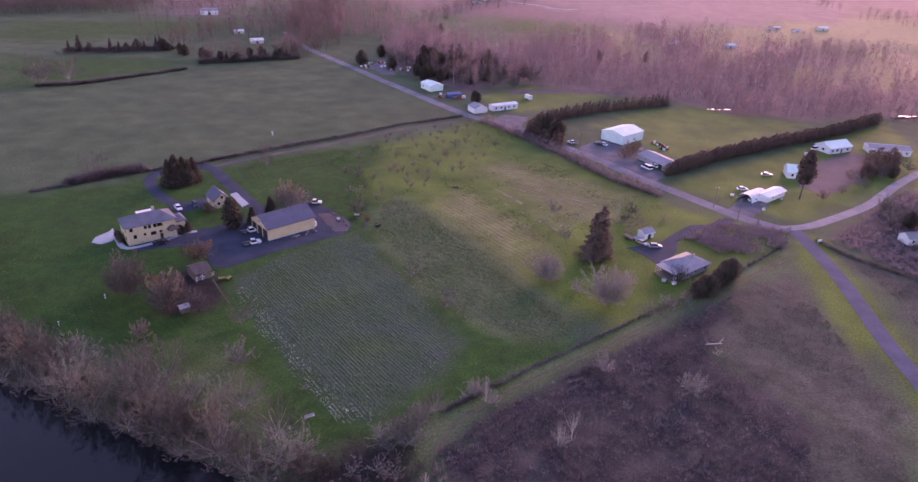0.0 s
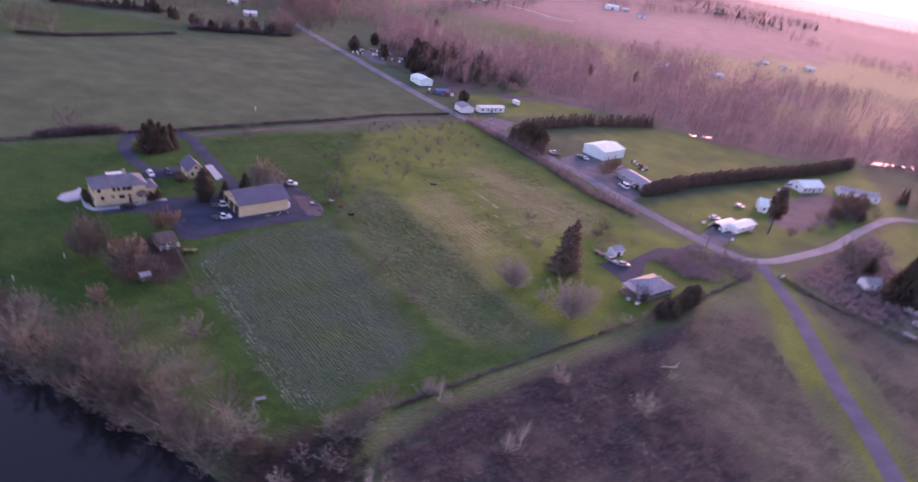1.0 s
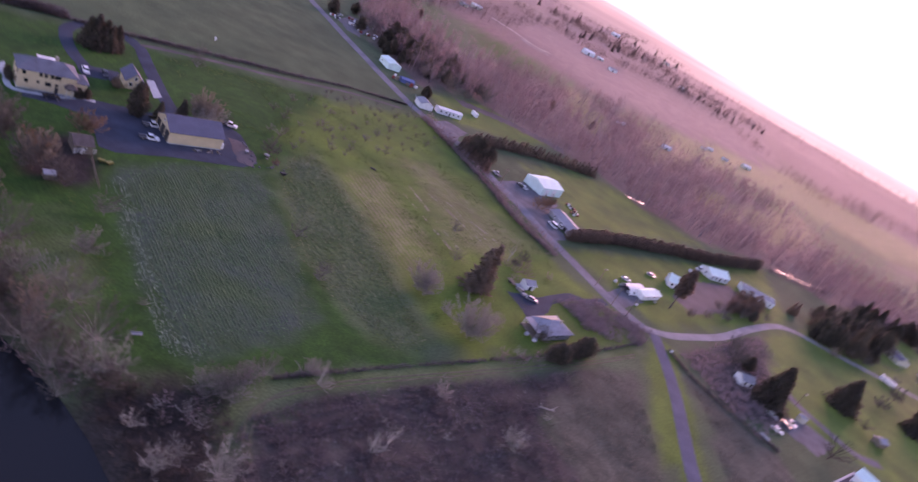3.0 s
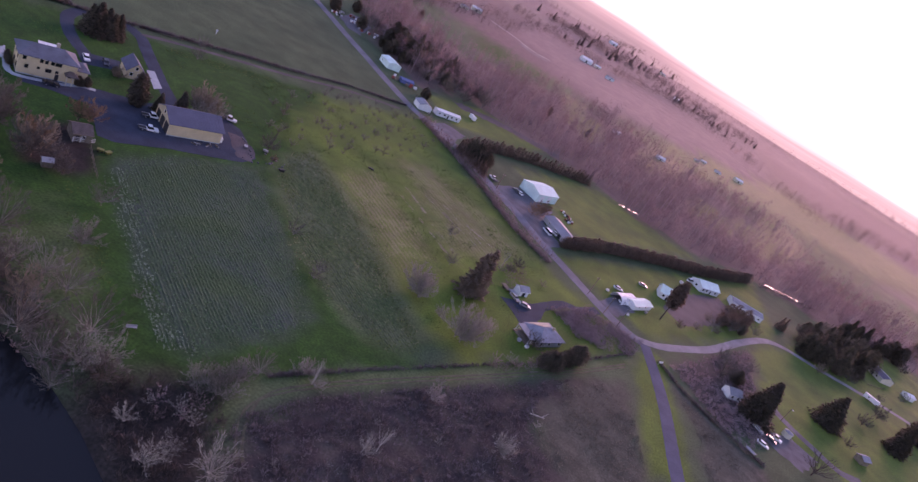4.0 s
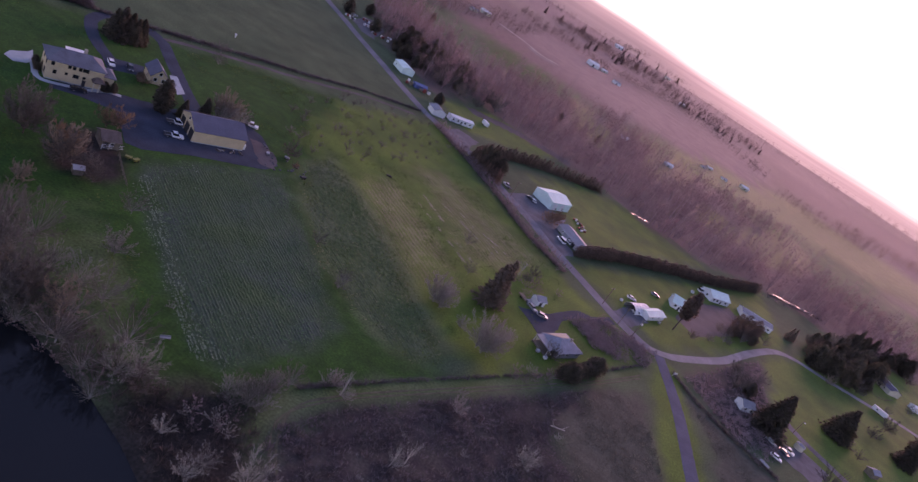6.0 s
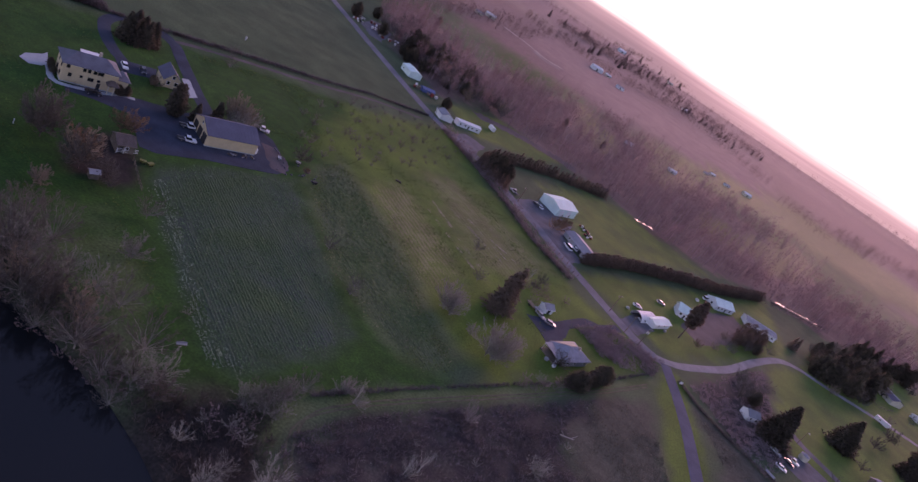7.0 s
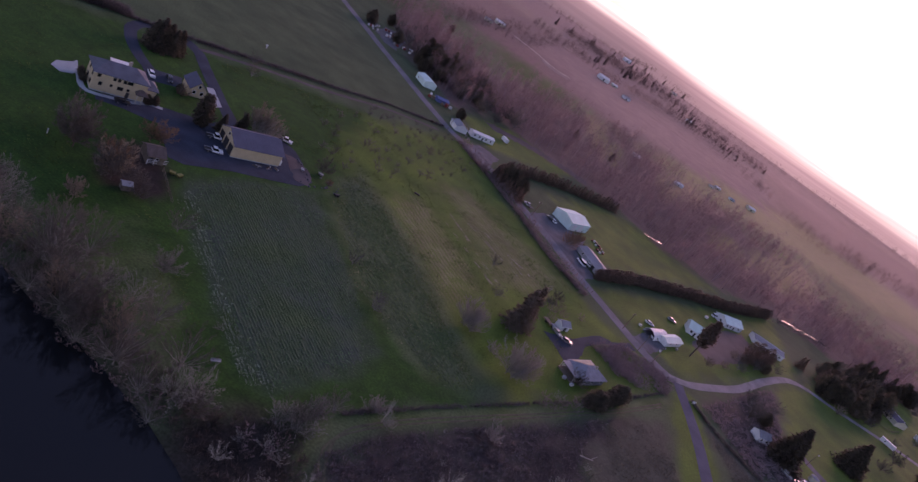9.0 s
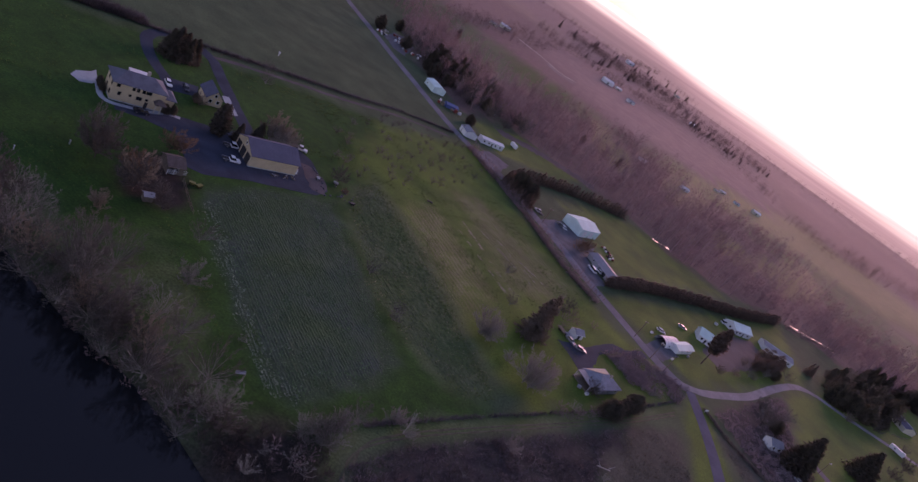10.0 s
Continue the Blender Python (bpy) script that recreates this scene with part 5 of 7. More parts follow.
for args in (
    ("car", (-134.3, 201.5), -42, M_CARWHITE, "white saloon car parked behind the farmhouse"),
    ("car", (-130.5, 206.2), -45, M_CARDARK, "dark saloon car parked behind the farmhouse"),
    ("car", (-124.1, 174.8), 50, M_CARDARK, "dark car parked along the farmhouse"),
    ("pickup", (-96.3, 182.4), 45, M_CARWHITE, "white flatbed pickup beside the barn"),
    ("pickup", (-101.1, 190.5), 47, M_CARWHITE, "white pickup at the barn doors"),
    ("pickup", (-90.3, 219.6), 20, M_CARWHITE, "white and dark pickup behind the barn"),
    ("car", (37.7, 303.1), 130, M_CARWHITE, "white car by the long grey shed"),
    ("van", (34.2, 299.1), 130, M_CARWHITE, "white van by the long grey shed"),
    ("pickup", (0.1, 325.6), 140, M_CARWHITE, "white pickup by the hedge"),
    ("car", (14.8, 328.4), 150, M_CARWHITE, "white car in front of the white hall"),
    ("car", (13.0, 329.1), 150, M_CARDARK, "dark car in front of the white hall"),
    ("car", (72.5, 283.7), 10, M_CARWHITE, "white car on the lawn behind the arched shed"),
    ("car", (86.4, 305.9), 10, M_CARGREY, "grey car on the lawn"),
    ("car", (74.9, 271.8), 20, M_CARWHITE, "white car beside the arched shed"),
    ("van", (119.2, 355.0), 40, M_CARWHITE, "white van behind the bungalow"),
    ("car", (33.2, 216.8), 10, M_CARGREY, "pale car on the cottage drive"),
    ("car", (28.9, 218.2), -40, M_CARGREY, "pale grey car by the small shed"),
    ("car", (132.5, 222.7), -20, M_CARWHITE, "white car in a gravel yard"),
    ("car", (137.9, 230.2), -30, M_CARDARK, "dark car in a gravel yard"),
    ("pickup", (140.4, 233.8), -30, M_CARWHITE, "white pickup in a gravel yard"),
    ("car", (132.8, 232.2), -40, M_CARGREY, "grey car beneath the tall evergreen"),
    ("van", (148.6, 199.4), 49, M_CARWHITE, "white van on an asphalt yard"),
    ("van", (151.6, 196.2), 49, M_CARWHITE, "white van on an asphalt yard"),
    ("car", (-148.1, 460.4), 130, M_CARDARK, "dark blue car at the junk yard"),
):
    kind, (vx, vy), turn, paint, label = args
    vehicle(kind, vx, vy, turn, paint, label)

# the white hall and its yard
sheet("pavement", [(0.3, 315.7), (12.9, 336.9), (25.7, 333.1), (34.6, 331.7), (31.7, 307.9), (42.7, 292.4), (35.9, 281.9), (23.7, 294.4), (12.4, 306.3)], 0.04, M_GRAVEL, "gravel yard of the white hall", "gravel", 0.6, 3, seed=11)
b = (24.1, 331.4)
gable_house("hall", b[0], b[1], 53, 17.0, 13.2, 4.4, 6.0, M_WHITEMETAL, M_WHITEMETAL, "large white metal hall with low gable", category="hall", over=0.2, doors=(("x", 4.0, 3.4, 3.6, 0.0, M_WHITE, "white roller door"), ("x", 10.0, 3.4, 3.6, 0.0, M_WHITE, "white roller door")))
b = (30.8, 312.4)
gable_house("shed", b[0], b[1], -52, 20, 9.5, 2.3, 3.5, M_GREYSIDING, M_GREYMETAL, "long low shed with grey metal roof", group="sheds", category="shed", windows=(("x", 5.0, 1.2, 1.0, 0.9), ("x", 11.0, 1.2, 1.0, 0.9)), doors=(("x", 15, 2.2, 2.3),))

# the yards along the far road
b = (-46.5, 372.9)
gable_house("mobile_home", b[0], b[1], 41, 16.5, 4.6, 2.9, 3.5, M_WHITE, M_WHITE, "long white mobile home on grass", category="mobile home", over=0.15, windows=tuple(("x", a, 1.2, 1.1, 0.9) for a in (2, 5.5, 10.5, 14)), doors=(("x", 8, 0.9, 2.0),))
b = (-60.5, 370.6)
gable_house("cabin", b[0], b[1], -52, 8, 8, 2.8, 4.4, M_WHITE, M_GREYMETAL, "small white cabin with grey metal roof", category="cabin", over=0.3, doors=(("y", 3.2, 1.6, 2.1, 8, M_WHITE, "white door"),))
b = (-98.7, 413.9)
gable_house("shed", b[0], b[1], -45, 12, 9, 3.4, 4.6, M_WHITEMETAL, M_WHITEMETAL, "white metal shed beside the road", group="sheds", category="shed", over=0.2, windows=(("x", 3, 1.3, 1.0, 0.8),))
b = (-27.7, 405.5)
box_trailer(b[0], b[1], 130, 5.5, "small white camping trailer on grass")
b = (-76.6, 393.6)
t = gable_house("market_tent", b[0], b[1], 38, 8.5, 4.6, 2.0, 2.7, M_BLUETARP, M_BLUETARP, "blue tarpaulin shelter over stacked goods", category="shelter", over=0.2)
for k, q in enumerate(((3.0, -2.5), (5.5, -2.8), (9.0, -2.4), (-2.5, 1.0), (-4.5, 2.5), (-3.0, 4.5))):
    c, s = math.cos(radians(38)), math.sin(radians(38))
    o = thing("crate_stack", b[0] + q[0] * c - q[1] * s, b[1] + q[0] * s + q[1] * c, 20 * k, "stack of wooden crates beside the shelter", "crates", "crate stacks")
    for lvl in range(2 + k % 2):
        part("crate", box(-0.9 + 0.1 * lvl, 0.9 + 0.1 * lvl, -0.7, 0.7, lvl * 0.75, lvl * 0.75 + 0.7, bevel=0.03), (M_WOOD, M_RED, M_WHITE)[k % 3], o)

sheet("pavement", [(-45.0, 351.6), (-39.4, 368.3), (-25.7, 367.0), (-27.9, 337.6), (-37.0, 341.0)], 0.03, M_GRAVEL, "gravel pull-in beside the road", "gravel", 0.8, 3, seed=18)

# the cottage by the junction
sheet("pavement", [(23.9, 213.7), (28.6, 217.0), (38.9, 224.4), (41.6, 223.1), (39.2, 210.5), (37.1, 204.0), (33.5, 203.8), (29.4, 209.0)], 0.05, M_ASPHALT, "asphalt forecourt of the cottage", "pavement", 0.3, 2.5, seed=12)
ribbon("road", [(35.1, 216.0), (39.2, 223.8), (48.6, 238.0), (54.2, 239.8), (62.8, 249.9)], 4.2, 0.04, M_ASPHALT, "asphalt drive from the cottage to the road", seed=13)
b = (40.8, 194.4)
cottage = thing("cottage", b[0], b[1], 48, "single-storey cottage with tan and grey hipped roof", "house")
part("wall", box(0.6, 12.6, 0.6, 9.0, -0.1, 2.5), M_GREYSIDING, cottage)
part("roof", hip_roof(0.6, 12.6, 0.6, 9.0, 2.6, 4.8, 0.7, 4.6), M_COTTAGEROOF, cottage)
part("roof_patch", solid([(1.2, 9.2, 2.92), (12.0, 9.2, 2.92), (8.4, 5.1, 4.78), (4.8, 5.1, 4.78), (1.2, 9.2, 2.98), (12.0, 9.2, 2.98), (8.4, 5.1, 4.84), (4.8, 5.1, 4.84)], [(0, 1, 2, 3), (7, 6, 5, 4), (0, 4, 5, 1), (1, 5, 6, 2), (2, 6, 7, 3), (3, 7, 4, 0)]), M_TANROOF, cottage, "tan weathered roof boards")
for a in (2, 6, 11):
    window(cottage, "x", a, 1.0, 1.1, 1.0, 0.6)
for a in (2.5, 7):
    window(cottage, "y", a, 1.0, 1.1, 1.0, 0.6)
part("chimney", box(8.2, 8.8, 3.6, 4.2, 3.9, 5.5, bevel=0.04), M_TANROOF, cottage)
part("porch_floor", box(-4.0, 0.6, 1.5, 8.8, 0, 0.45), M_WOOD, cottage)
part("porch_roof", prism([(1.5, 2.4), (8.8, 2.7), (8.8, 2.85), (1.5, 2.55)], -3.6, -0.15), M_GREYMETAL, cottage)
for a in (-3.4, -2.2, -0.9):
    for q in (1.7, 8.5):
        part("porch_post", box(a, a + 0.12, q, q + 0.12, 0.45, 2.5), M_WHITE, cottage)
b = (30.0, 222.0)
gable_house("shed", b[0], b[1], 42, 4.2, 3.6, 2.2, 3.2, M_WHITE, M_GREYMETAL, "small white garden shed with grey roof", group="sheds", category="shed", doors=(("x", 2.1, 1.4, 1.9),))
b = (22.4, 222.3)
box_trailer(b[0], b[1], -45, 4.2, "flat grey trailer beside the thicket", M_WOOD, top=0.95)
b = (25.7, 220.8)
box_trailer(b[0], b[1], -45, 3.0, "pale utility trailer beside the thicket", M_GREYMETAL, top=1.1)

# the yards behind the junction
b = (73.5, 268.9)
arched_shed(b[0], b[1], 48, 12, 6.6, 3.0, M_WHITE, "white arched shed with an open red-brown end")
b = (79.8, 271.3)
gable_house("shed", b[0], b[1], 50, 14, 5.0, 2.3, 3.0, M_WHITE, M_WHITEMETAL, "long white shed with pale metal roof", group="sheds", category="shed", windows=(("x", 4, 1.2, 0.9, 0.8), ("x", 9, 1.2, 0.9, 0.8)))
b = (94.8, 305.5)
gable_house("bungalow", b[0], b[1], 0, 8.5, 8, 2.8, 5.2, M_WHITE, M_WHITEMETAL, "small white bungalow with steep pale roof", windows=(("x", 2, 1.1, 1, 1.1), ("x", 6, 1.1, 1, 1.1)), doors=(("x", 4, 0.9, 2),))
b = (123.9, 348.9)
gable_house("bungalow", b[0], b[1], 35, 15, 9, 2.9, 5.0, M_WHITE, M_WHITEMETAL, "white bungalow with pale metal roof and gravel yard", windows=(("x", 2, 1.1, 1.2, 1.1), ("x", 5, 1.1, 1.2, 1.1), ("x", 12, 1.1, 1.2, 1.1), ("y", 4, 1.1, 1.2, 1.1)), doors=(("x", 8, 0.9, 2),))
b = (144.5, 356.8)
gable_house("mobile_home", b[0], b[1], 2, 19, 9, 2.9, 4.0, M_WHITE, M_GREYMETAL, "long mobile home with grey roof and white ridge", category="mobile home", trim=M_WHITE, windows=tuple(("x", a, 1.1, 1.1, 0.9) for a in (2, 6, 13, 17)), doors=(("x", 9.5, 0.9, 2),))
sheet("pavement", [(102.9, 318.2), (119.3, 339.4), (137.3, 357.4), (145.7, 343.6), (127.0, 311.5), (106.0, 286.9), (97.5, 294.7)], 0.03, M_DIRT, "dark bare-earth yard between the bungalows", "yard", 0.9, 3, seed=14)
sheet("pavement", [(60.6, 257.5), (70.6, 273.2), (80.8, 271.2), (71.7, 254.7), (64.8, 254.4)], 0.035, M_GRAVEL, "gravel entry to the arched shed", "gravel", 0.8, 3, seed=15)
b = (121.7, 243.1)
gable_house("small_house", b[0], b[1], 20, 6, 5.4, 2.4, 3.9, M_WHITE, M_GREYMETAL, "small white house beside a tall evergreen", windows=(("x", 1.6, 1.0, 0.9, 1.0), ("x", 4.4, 1.0, 0.9, 1.0)))
ribbon("road", [(145.7, 262.5), (150.5, 254.4), (160.4, 246.4), (171.2, 239.3), (182.6, 241.9)], 4.5, 0.03, M_GRAVEL, "pale gravel drive between lawns", seed=16)
sheet("pavement", [(132.6, 231.3), (147.2, 242.3), (160.0, 236.9), (149.4, 220.0), (138.9, 226.1)], 0.026, M_GRAVEL, "gravel parking yard below the small house", "gravel", 0.9, 3, seed=17)
b = (147.8, 241.8)
tank = thing("water_tank", b[0], b[1], 0, "round pale water tank beside the drive", "tank")
part("shell", cyl(0, 0, 1.1, 1.9, 2.2, seg=28), M_CREAM, tank)
part("lid", cyl(0, 0, 2.5, 1.95, 0.6, seg=28, r2=0.3), M_GREYMETAL, tank)
part("pipe", cyl(1.95, 0, 1.0, 0.08, 2.0), M_DARK, tank)
sheet("pavement", [(139.4, 195.4), (151.5, 208.6), (165.0, 224.0), (172.0, 216.0), (163.0, 201.0), (151.0, 186.0)], 0.05, M_ASPHALT, "dark asphalt yard with a pale kerb", "pavement", 0.2, 3, seed=19)
ribbon("kerb", [(139.0, 195.6), (151.2, 209.0), (164.8, 224.4)], 0.5, 0.14, M_CONCRETE, "pale concrete kerb along an asphalt yard", "kerb", 0.02, 0.03, 20)
b = (160.4, 217.2)
gable_house("small_house", b[0], b[1], -41, 15, 10, 2.9, 4.6, M_WHITE, M_WHITEMETAL, "white house with bright metal roof beside an asphalt yard", windows=(("x", 3, 1.1, 1, 1), ("x", 9, 1.1, 1, 1), ("y", 3, 1.1, 1, 1, 0.0)), doors=(("y", 6.5, 0.9, 2.0, 0.0),))
b = (187.5, 257.0)
gable_house("shed", b[0], b[1], 30, 5, 4, 2.3, 3.2, M_WOOD, M_COTTAGEROOF, "small wooden shed with grey roof", group="sheds", category="shed")
b = (246.4, 397.0)
gable_house("bungalow", b[0], b[1], -67, 13, 10, 2.9, 4.6, M_CREAM, M_BLUEROOF, "blue-grey-roofed bungalow among evergreens", trim=M_WHITE, windows=(("x", 3, 1.1, 1, 1), ("x", 9, 1.1, 1, 1)), doors=(("x", 6, 0.9, 2.0),))
fence([(235.5, 366.0), (243.0, 369.5), (252.0, 378.0)], 2.4, 1.2, "dark wooden fence before a bungalow")
b = (222.6, 342.2)
box_trailer(b[0], b[1], -30, 8, "long white trailer beside the evergreens")
b = (268.5, 383.2)
gable_house("shed", b[0], b[1], 20, 6, 5, 2.4, 3.2, M_WHITE, M_WHITE, "white shed on the lawn", group="sheds", category="shed")
b = (122.9, 212.4)
gable_house("hutch", b[0], b[1], -40, 3.4, 1.8, 0.9, 1.15, M_WOOD, M_CARGREY, "low grey-roofed hutch by the fence", category="shed", over=0.15)

# fences
fence([(90.2, 236.5), (101.2, 224.8), (114.2, 214.2), (124.6, 207.5)], 3.0, 1.3, "old wooden rail fence along a ditch")
fence([(-95.7, 156.7), (-89.1, 150.1), (-84.7, 146.0)], 2.2, 1.4, "dark wooden fence at the yard's edge")
fence([(-150.3, 245.2), (-141.0, 258.2), (-125.6, 279.1), (-106.7, 300.9), (-86.1, 328.5), (-62.1, 349.9)], 4.0, 1.1, "wire and post fence along the field track", rails=1)
fence([(-103.7, 158.9), (-100.0, 155.2), (-97.0, 160.1)], 1.8, 1.6, "white panel fence round the garden shed", M_WHITE, 3)


b = (90.4, 236.3)
t = thing("sign_board", b[0], b[1], 20, "pale board on posts at the fence corner", "sign")
for a in (-0.5, 0.5):
    part("post", box(a - 0.06, a + 0.06, -0.06, 0.06, -0.2, 1.7), M_WHITE, t)
part("board", box(-0.75, 0.75, -0.1, -0.06, 0.7, 1.6, bevel=0.01), M_WHITE, t)


# utility poles
def pole(x, y, h, label="tall wooden utility pole with crossarm"):
    t = thing("utility_pole", x, y, 40, label, "utility pole", "utility poles")
    part("post", cyl(0, 0, h / 2 - 0.2, 0.16, h + 0.4, r2=0.11, seg=10), M_WOOD, t)
    part("crossarm", box(-1.2, 1.2, -0.07, 0.07, h - 0.9, h - 0.75), M_WOOD, t)
    for a in (-1.05, -0.5, 0.5, 1.05):
        part("insulator", cyl(a, 0, h - 0.66, 0.05, 0.18, seg=8), M_WHITE, t)


for q in ((57.8, 259.7), (65.1, 249.4), (71.6, 246.7), (3.7, 315.1), (-57.6, 353.1)):
    pole(q[0], q[1], 9)
b = (148.4, 252.4)
t = thing("yard_lamp", b[0], b[1], 30, "tall wooden pole with a pale yard lamp", "lamp")
part("post", cyl(0, 0, 3.3, 0.12, 7.0, r2=0.09, seg=10), M_WOOD, t)
part("arm", box(0, 1.1, -0.04, 0.04, 6.5, 6.58), M_GREYMETAL, t)
part("shade", cyl(1.1, 0, 6.4, 0.4, 0.4, seg=14, r2=0.15), M_WHITE, t)
b = (-141.1, 292.9)
t = thing("marker_post", b[0], b[1], 0, "white marker post in the field", "post")
part("post", box(-0.12, 0.12, -0.12, 0.12, -0.2, 2.0, bevel=0.02), M_WHITE, t)
part("board", box(-0.5, 0.5, -0.16, -0.12, 1.2, 2.0), M_WHITE, t)


# ---- fields ----
def stuff_mesh(name, v, f, mat, label, category):
    me = bpy.data.meshes.new(name)
    me.vertices.add(len(v))
    me.vertices.foreach_set("co", v.ravel().astype(np.float32))
    me.loops.add(f.size)
    me.loops.foreach_set("vertex_index", f.ravel().astype(np.int32))
    me.polygons.add(len(f))
    me.polygons.foreach_set("loop_start", np.arange(0, f.size, 3, dtype=np.int32))
    me.update(calc_edges=True)
    me.materials.append(mat)
    return tagged(new(name, me), label, category, kind="stuff")


def tufts(r, x, y, size, leaves, spread, rise, width, base=0.0):
    """Low plants: a ring of narrow leaves round each spot."""
    n = len(x)
    a = r.uniform(0, 6.283, (n, leaves))
    ln = size[:, None] * r.uniform(0.6, 1.2, (n, leaves))
    dx, dy = np.cos(a), np.sin(a)
    o = np.stack([x[:, None] + 0.1 * dx, y[:, None] + 0.1 * dy, np.full((n, leaves), base)], -1)
    d = np.stack([dx * spread, dy * spread, rise * r.uniform(0.5, 1.3, (n, leaves))], -1) * ln[..., None]
    s = np.stack([-dy, dx, 0 * dx], -1) * (ln * width)[..., None]
    v = np.stack([o, o + d * 0.55 - s, o + d, o + d * 0.55 + s], 2).reshape(-1, 3)
    q = np.arange(n * leaves)[:, None, None] * 4 + np.array([[0, 1, 2], [0, 2, 3]])
    return v, q.reshape(-1, 3)


def row_field(name, poly, turn, gap, step, size, mat, label, seed, density=1.0, leaves=6, rise=0.7, fade=7.0, stray=0.12):
    r = np.random.default_rng(seed)
    c, s = math.cos(radians(turn)), math.sin(radians(turn))
    px, py = np.array([q[0] for q in poly]), np.array([q[1] for q in poly])
    u, w = px * c + py * s, -px * s + py * c
    uu, ww = np.meshgrid(np.arange(u.min(), u.max(), step), np.arange(w.min(), w.max(), gap))
    uu, ww = uu + r.uniform(-0.2, 0.2, uu.shape), ww + r.uniform(-stray, stray, ww.shape) + r.normal(0, 0.07, (len(ww), 1)) + 0.16 * np.sin(uu * 0.11 + ww * 0.05 + seed)
    x, y = (uu * c - ww * s).ravel(), (uu * s + ww * c).ravel()
    patchy = 0.6 + 0.45 * ripple(x, y, 0.12, seed) + 0.4 * ripple(x, y, 0.37, seed + 5)
    edge = inside(x, y, poly) + 1.5 * ripple(x, y, 0.4, seed)
    keep = (edge > 0) & (r.random(len(x)) < density * patchy * np.clip(0.25 + edge / fade, 0, 1))
    x, y = x[keep], y[keep]
    v, f = tufts(r, x, y, size * r.uniform(0.6, 1.3, len(x)), leaves, 0.8, rise, 0.22, 0.04)
    return stuff_mesh(name, v, f, mat, label, "crop")


def furrows(name, poly, turn, gap, mat, label, depth=0.14):
    """Ploughed soil: ridges and furrows along the rows."""
    c, s = math.cos(radians(turn)), math.sin(radians(turn))
    px, py = np.array([q[0] for q in poly]), np.array([q[1] for q in poly])
    u, w = px * c + py * s, -px * s + py * c
    r = np.random.default_rng(2)
    us, ws = np.arange(u.min(), u.max() + 1.2, 1.2), np.arange(w.min(), w.max() + gap, gap / 2)
    uu, ww = np.meshgrid(us, ws)
    up = (np.arange(len(ws)) % 2 == 0)[:, None] * r.uniform(0.02, depth, uu.shape)
    x, y = uu * c - ww * s, uu * s + ww * c
    edge = inside(x, y, poly) + 2.0 * ripple(x, y, 0.35, 3) + r.uniform(-0.9, 0.9, x.shape) + r.uniform(-0.5, 0.3, (len(ws), 1))
    rise = np.clip(edge / 6, 0, 1)
    z = -0.10 + 0.12 * rise + up * rise + r.uniform(0, 0.06, uu.shape)
    idx = np.arange(x.size).reshape(x.shape)
    q = np.stack([idx[:-1, :-1], idx[:-1, 1:], idx[1:, 1:], idx[1:, :-1]], -1)
    ok = (edge[:-1, :-1] > 0) & (edge[1:, 1:] > 0) & (edge[1:, :-1] > 0) & (edge[:-1, 1:] > 0)
    me = mesh_from(name, np.stack([x, y, z], -1).reshape(-1, 3).tolist(), q[ok].tolist(), mat)
    return tagged(new(name, me), label, "field", kind="structure")


furrows("field", CROP, -41, 0.86, M_SOIL, "ploughed crop field with straight furrows")
row_field("crop_rows", CROP, -41, 0.86, 0.26, 0.29, M_CROP, "low green crop in straight rows", 4, 1.0, stray=0.36)
row_field("pale_crop_rows", belt([(-85.9, 157.0), (-84.0, 152.8), (-66.3, 135.6), (-50.7, 121.0), (-41.0, 112.8), (-35.0, 111.2), (-32.0, 112.6)], 2.8), -41, 0.86, 0.2, 0.27, M_CROPPALE, "pale frosted crop rows at the field's edge", 6, 0.85, fade=2.5)
row_field("pale_crop_rows", [(-86.5, 159.2), (-83.0, 174.5), (-71.2, 188.4), (-70.1, 184.8), (-81.2, 169.0), (-81.5, 153.8)], -41, 0.86, 0.28, 0.24, M_CROPPALE, "pale frosted crop rows at the headland", 7, 0.18, fade=6.0)
row_field("pale_crop_rows", [(-86.3, 156.4), (-62.8, 132.4), (-52.4, 121.8), (-41.7, 114.0), (-33.2, 113.0), (-27.4, 120.5), (-34.9, 128.0), (-56.0, 143.0), (-83.0, 174.5)], -41, 0.86, 0.3, 0.24, M_CROPPALE, "pale frosted plants among the crop", 16, 0.14, fade=16.0)
furrows("field", STRIP, -41, 0.86, M_SOILGREEN, "second ploughed strip with thin rows", 0.24)
row_field("crop_rows", STRIP, -41, 0.86, 0.34, 0.32, M_TUSSOCK, "sparse weedy crop rows in a strip", 18, 0.9, fade=5.0)
row_field("stubble_rows", STRIP, -41, 0.86, 0.55, 0.34, M_STUBBLE, "dry stubble in straight rows", 8, 0.45, fade=6.0)
row_field("stubble_rows", [(-43.6, 216.9), (-35.9, 231.9), (-12.1, 205.4), (-10.5, 186.9), (-19.7, 188.7)], -41, 1.3, 0.45, 0.38, M_STUBBLE, "thin dry stubble rows in grass", 9, 0.7, fade=14.0)
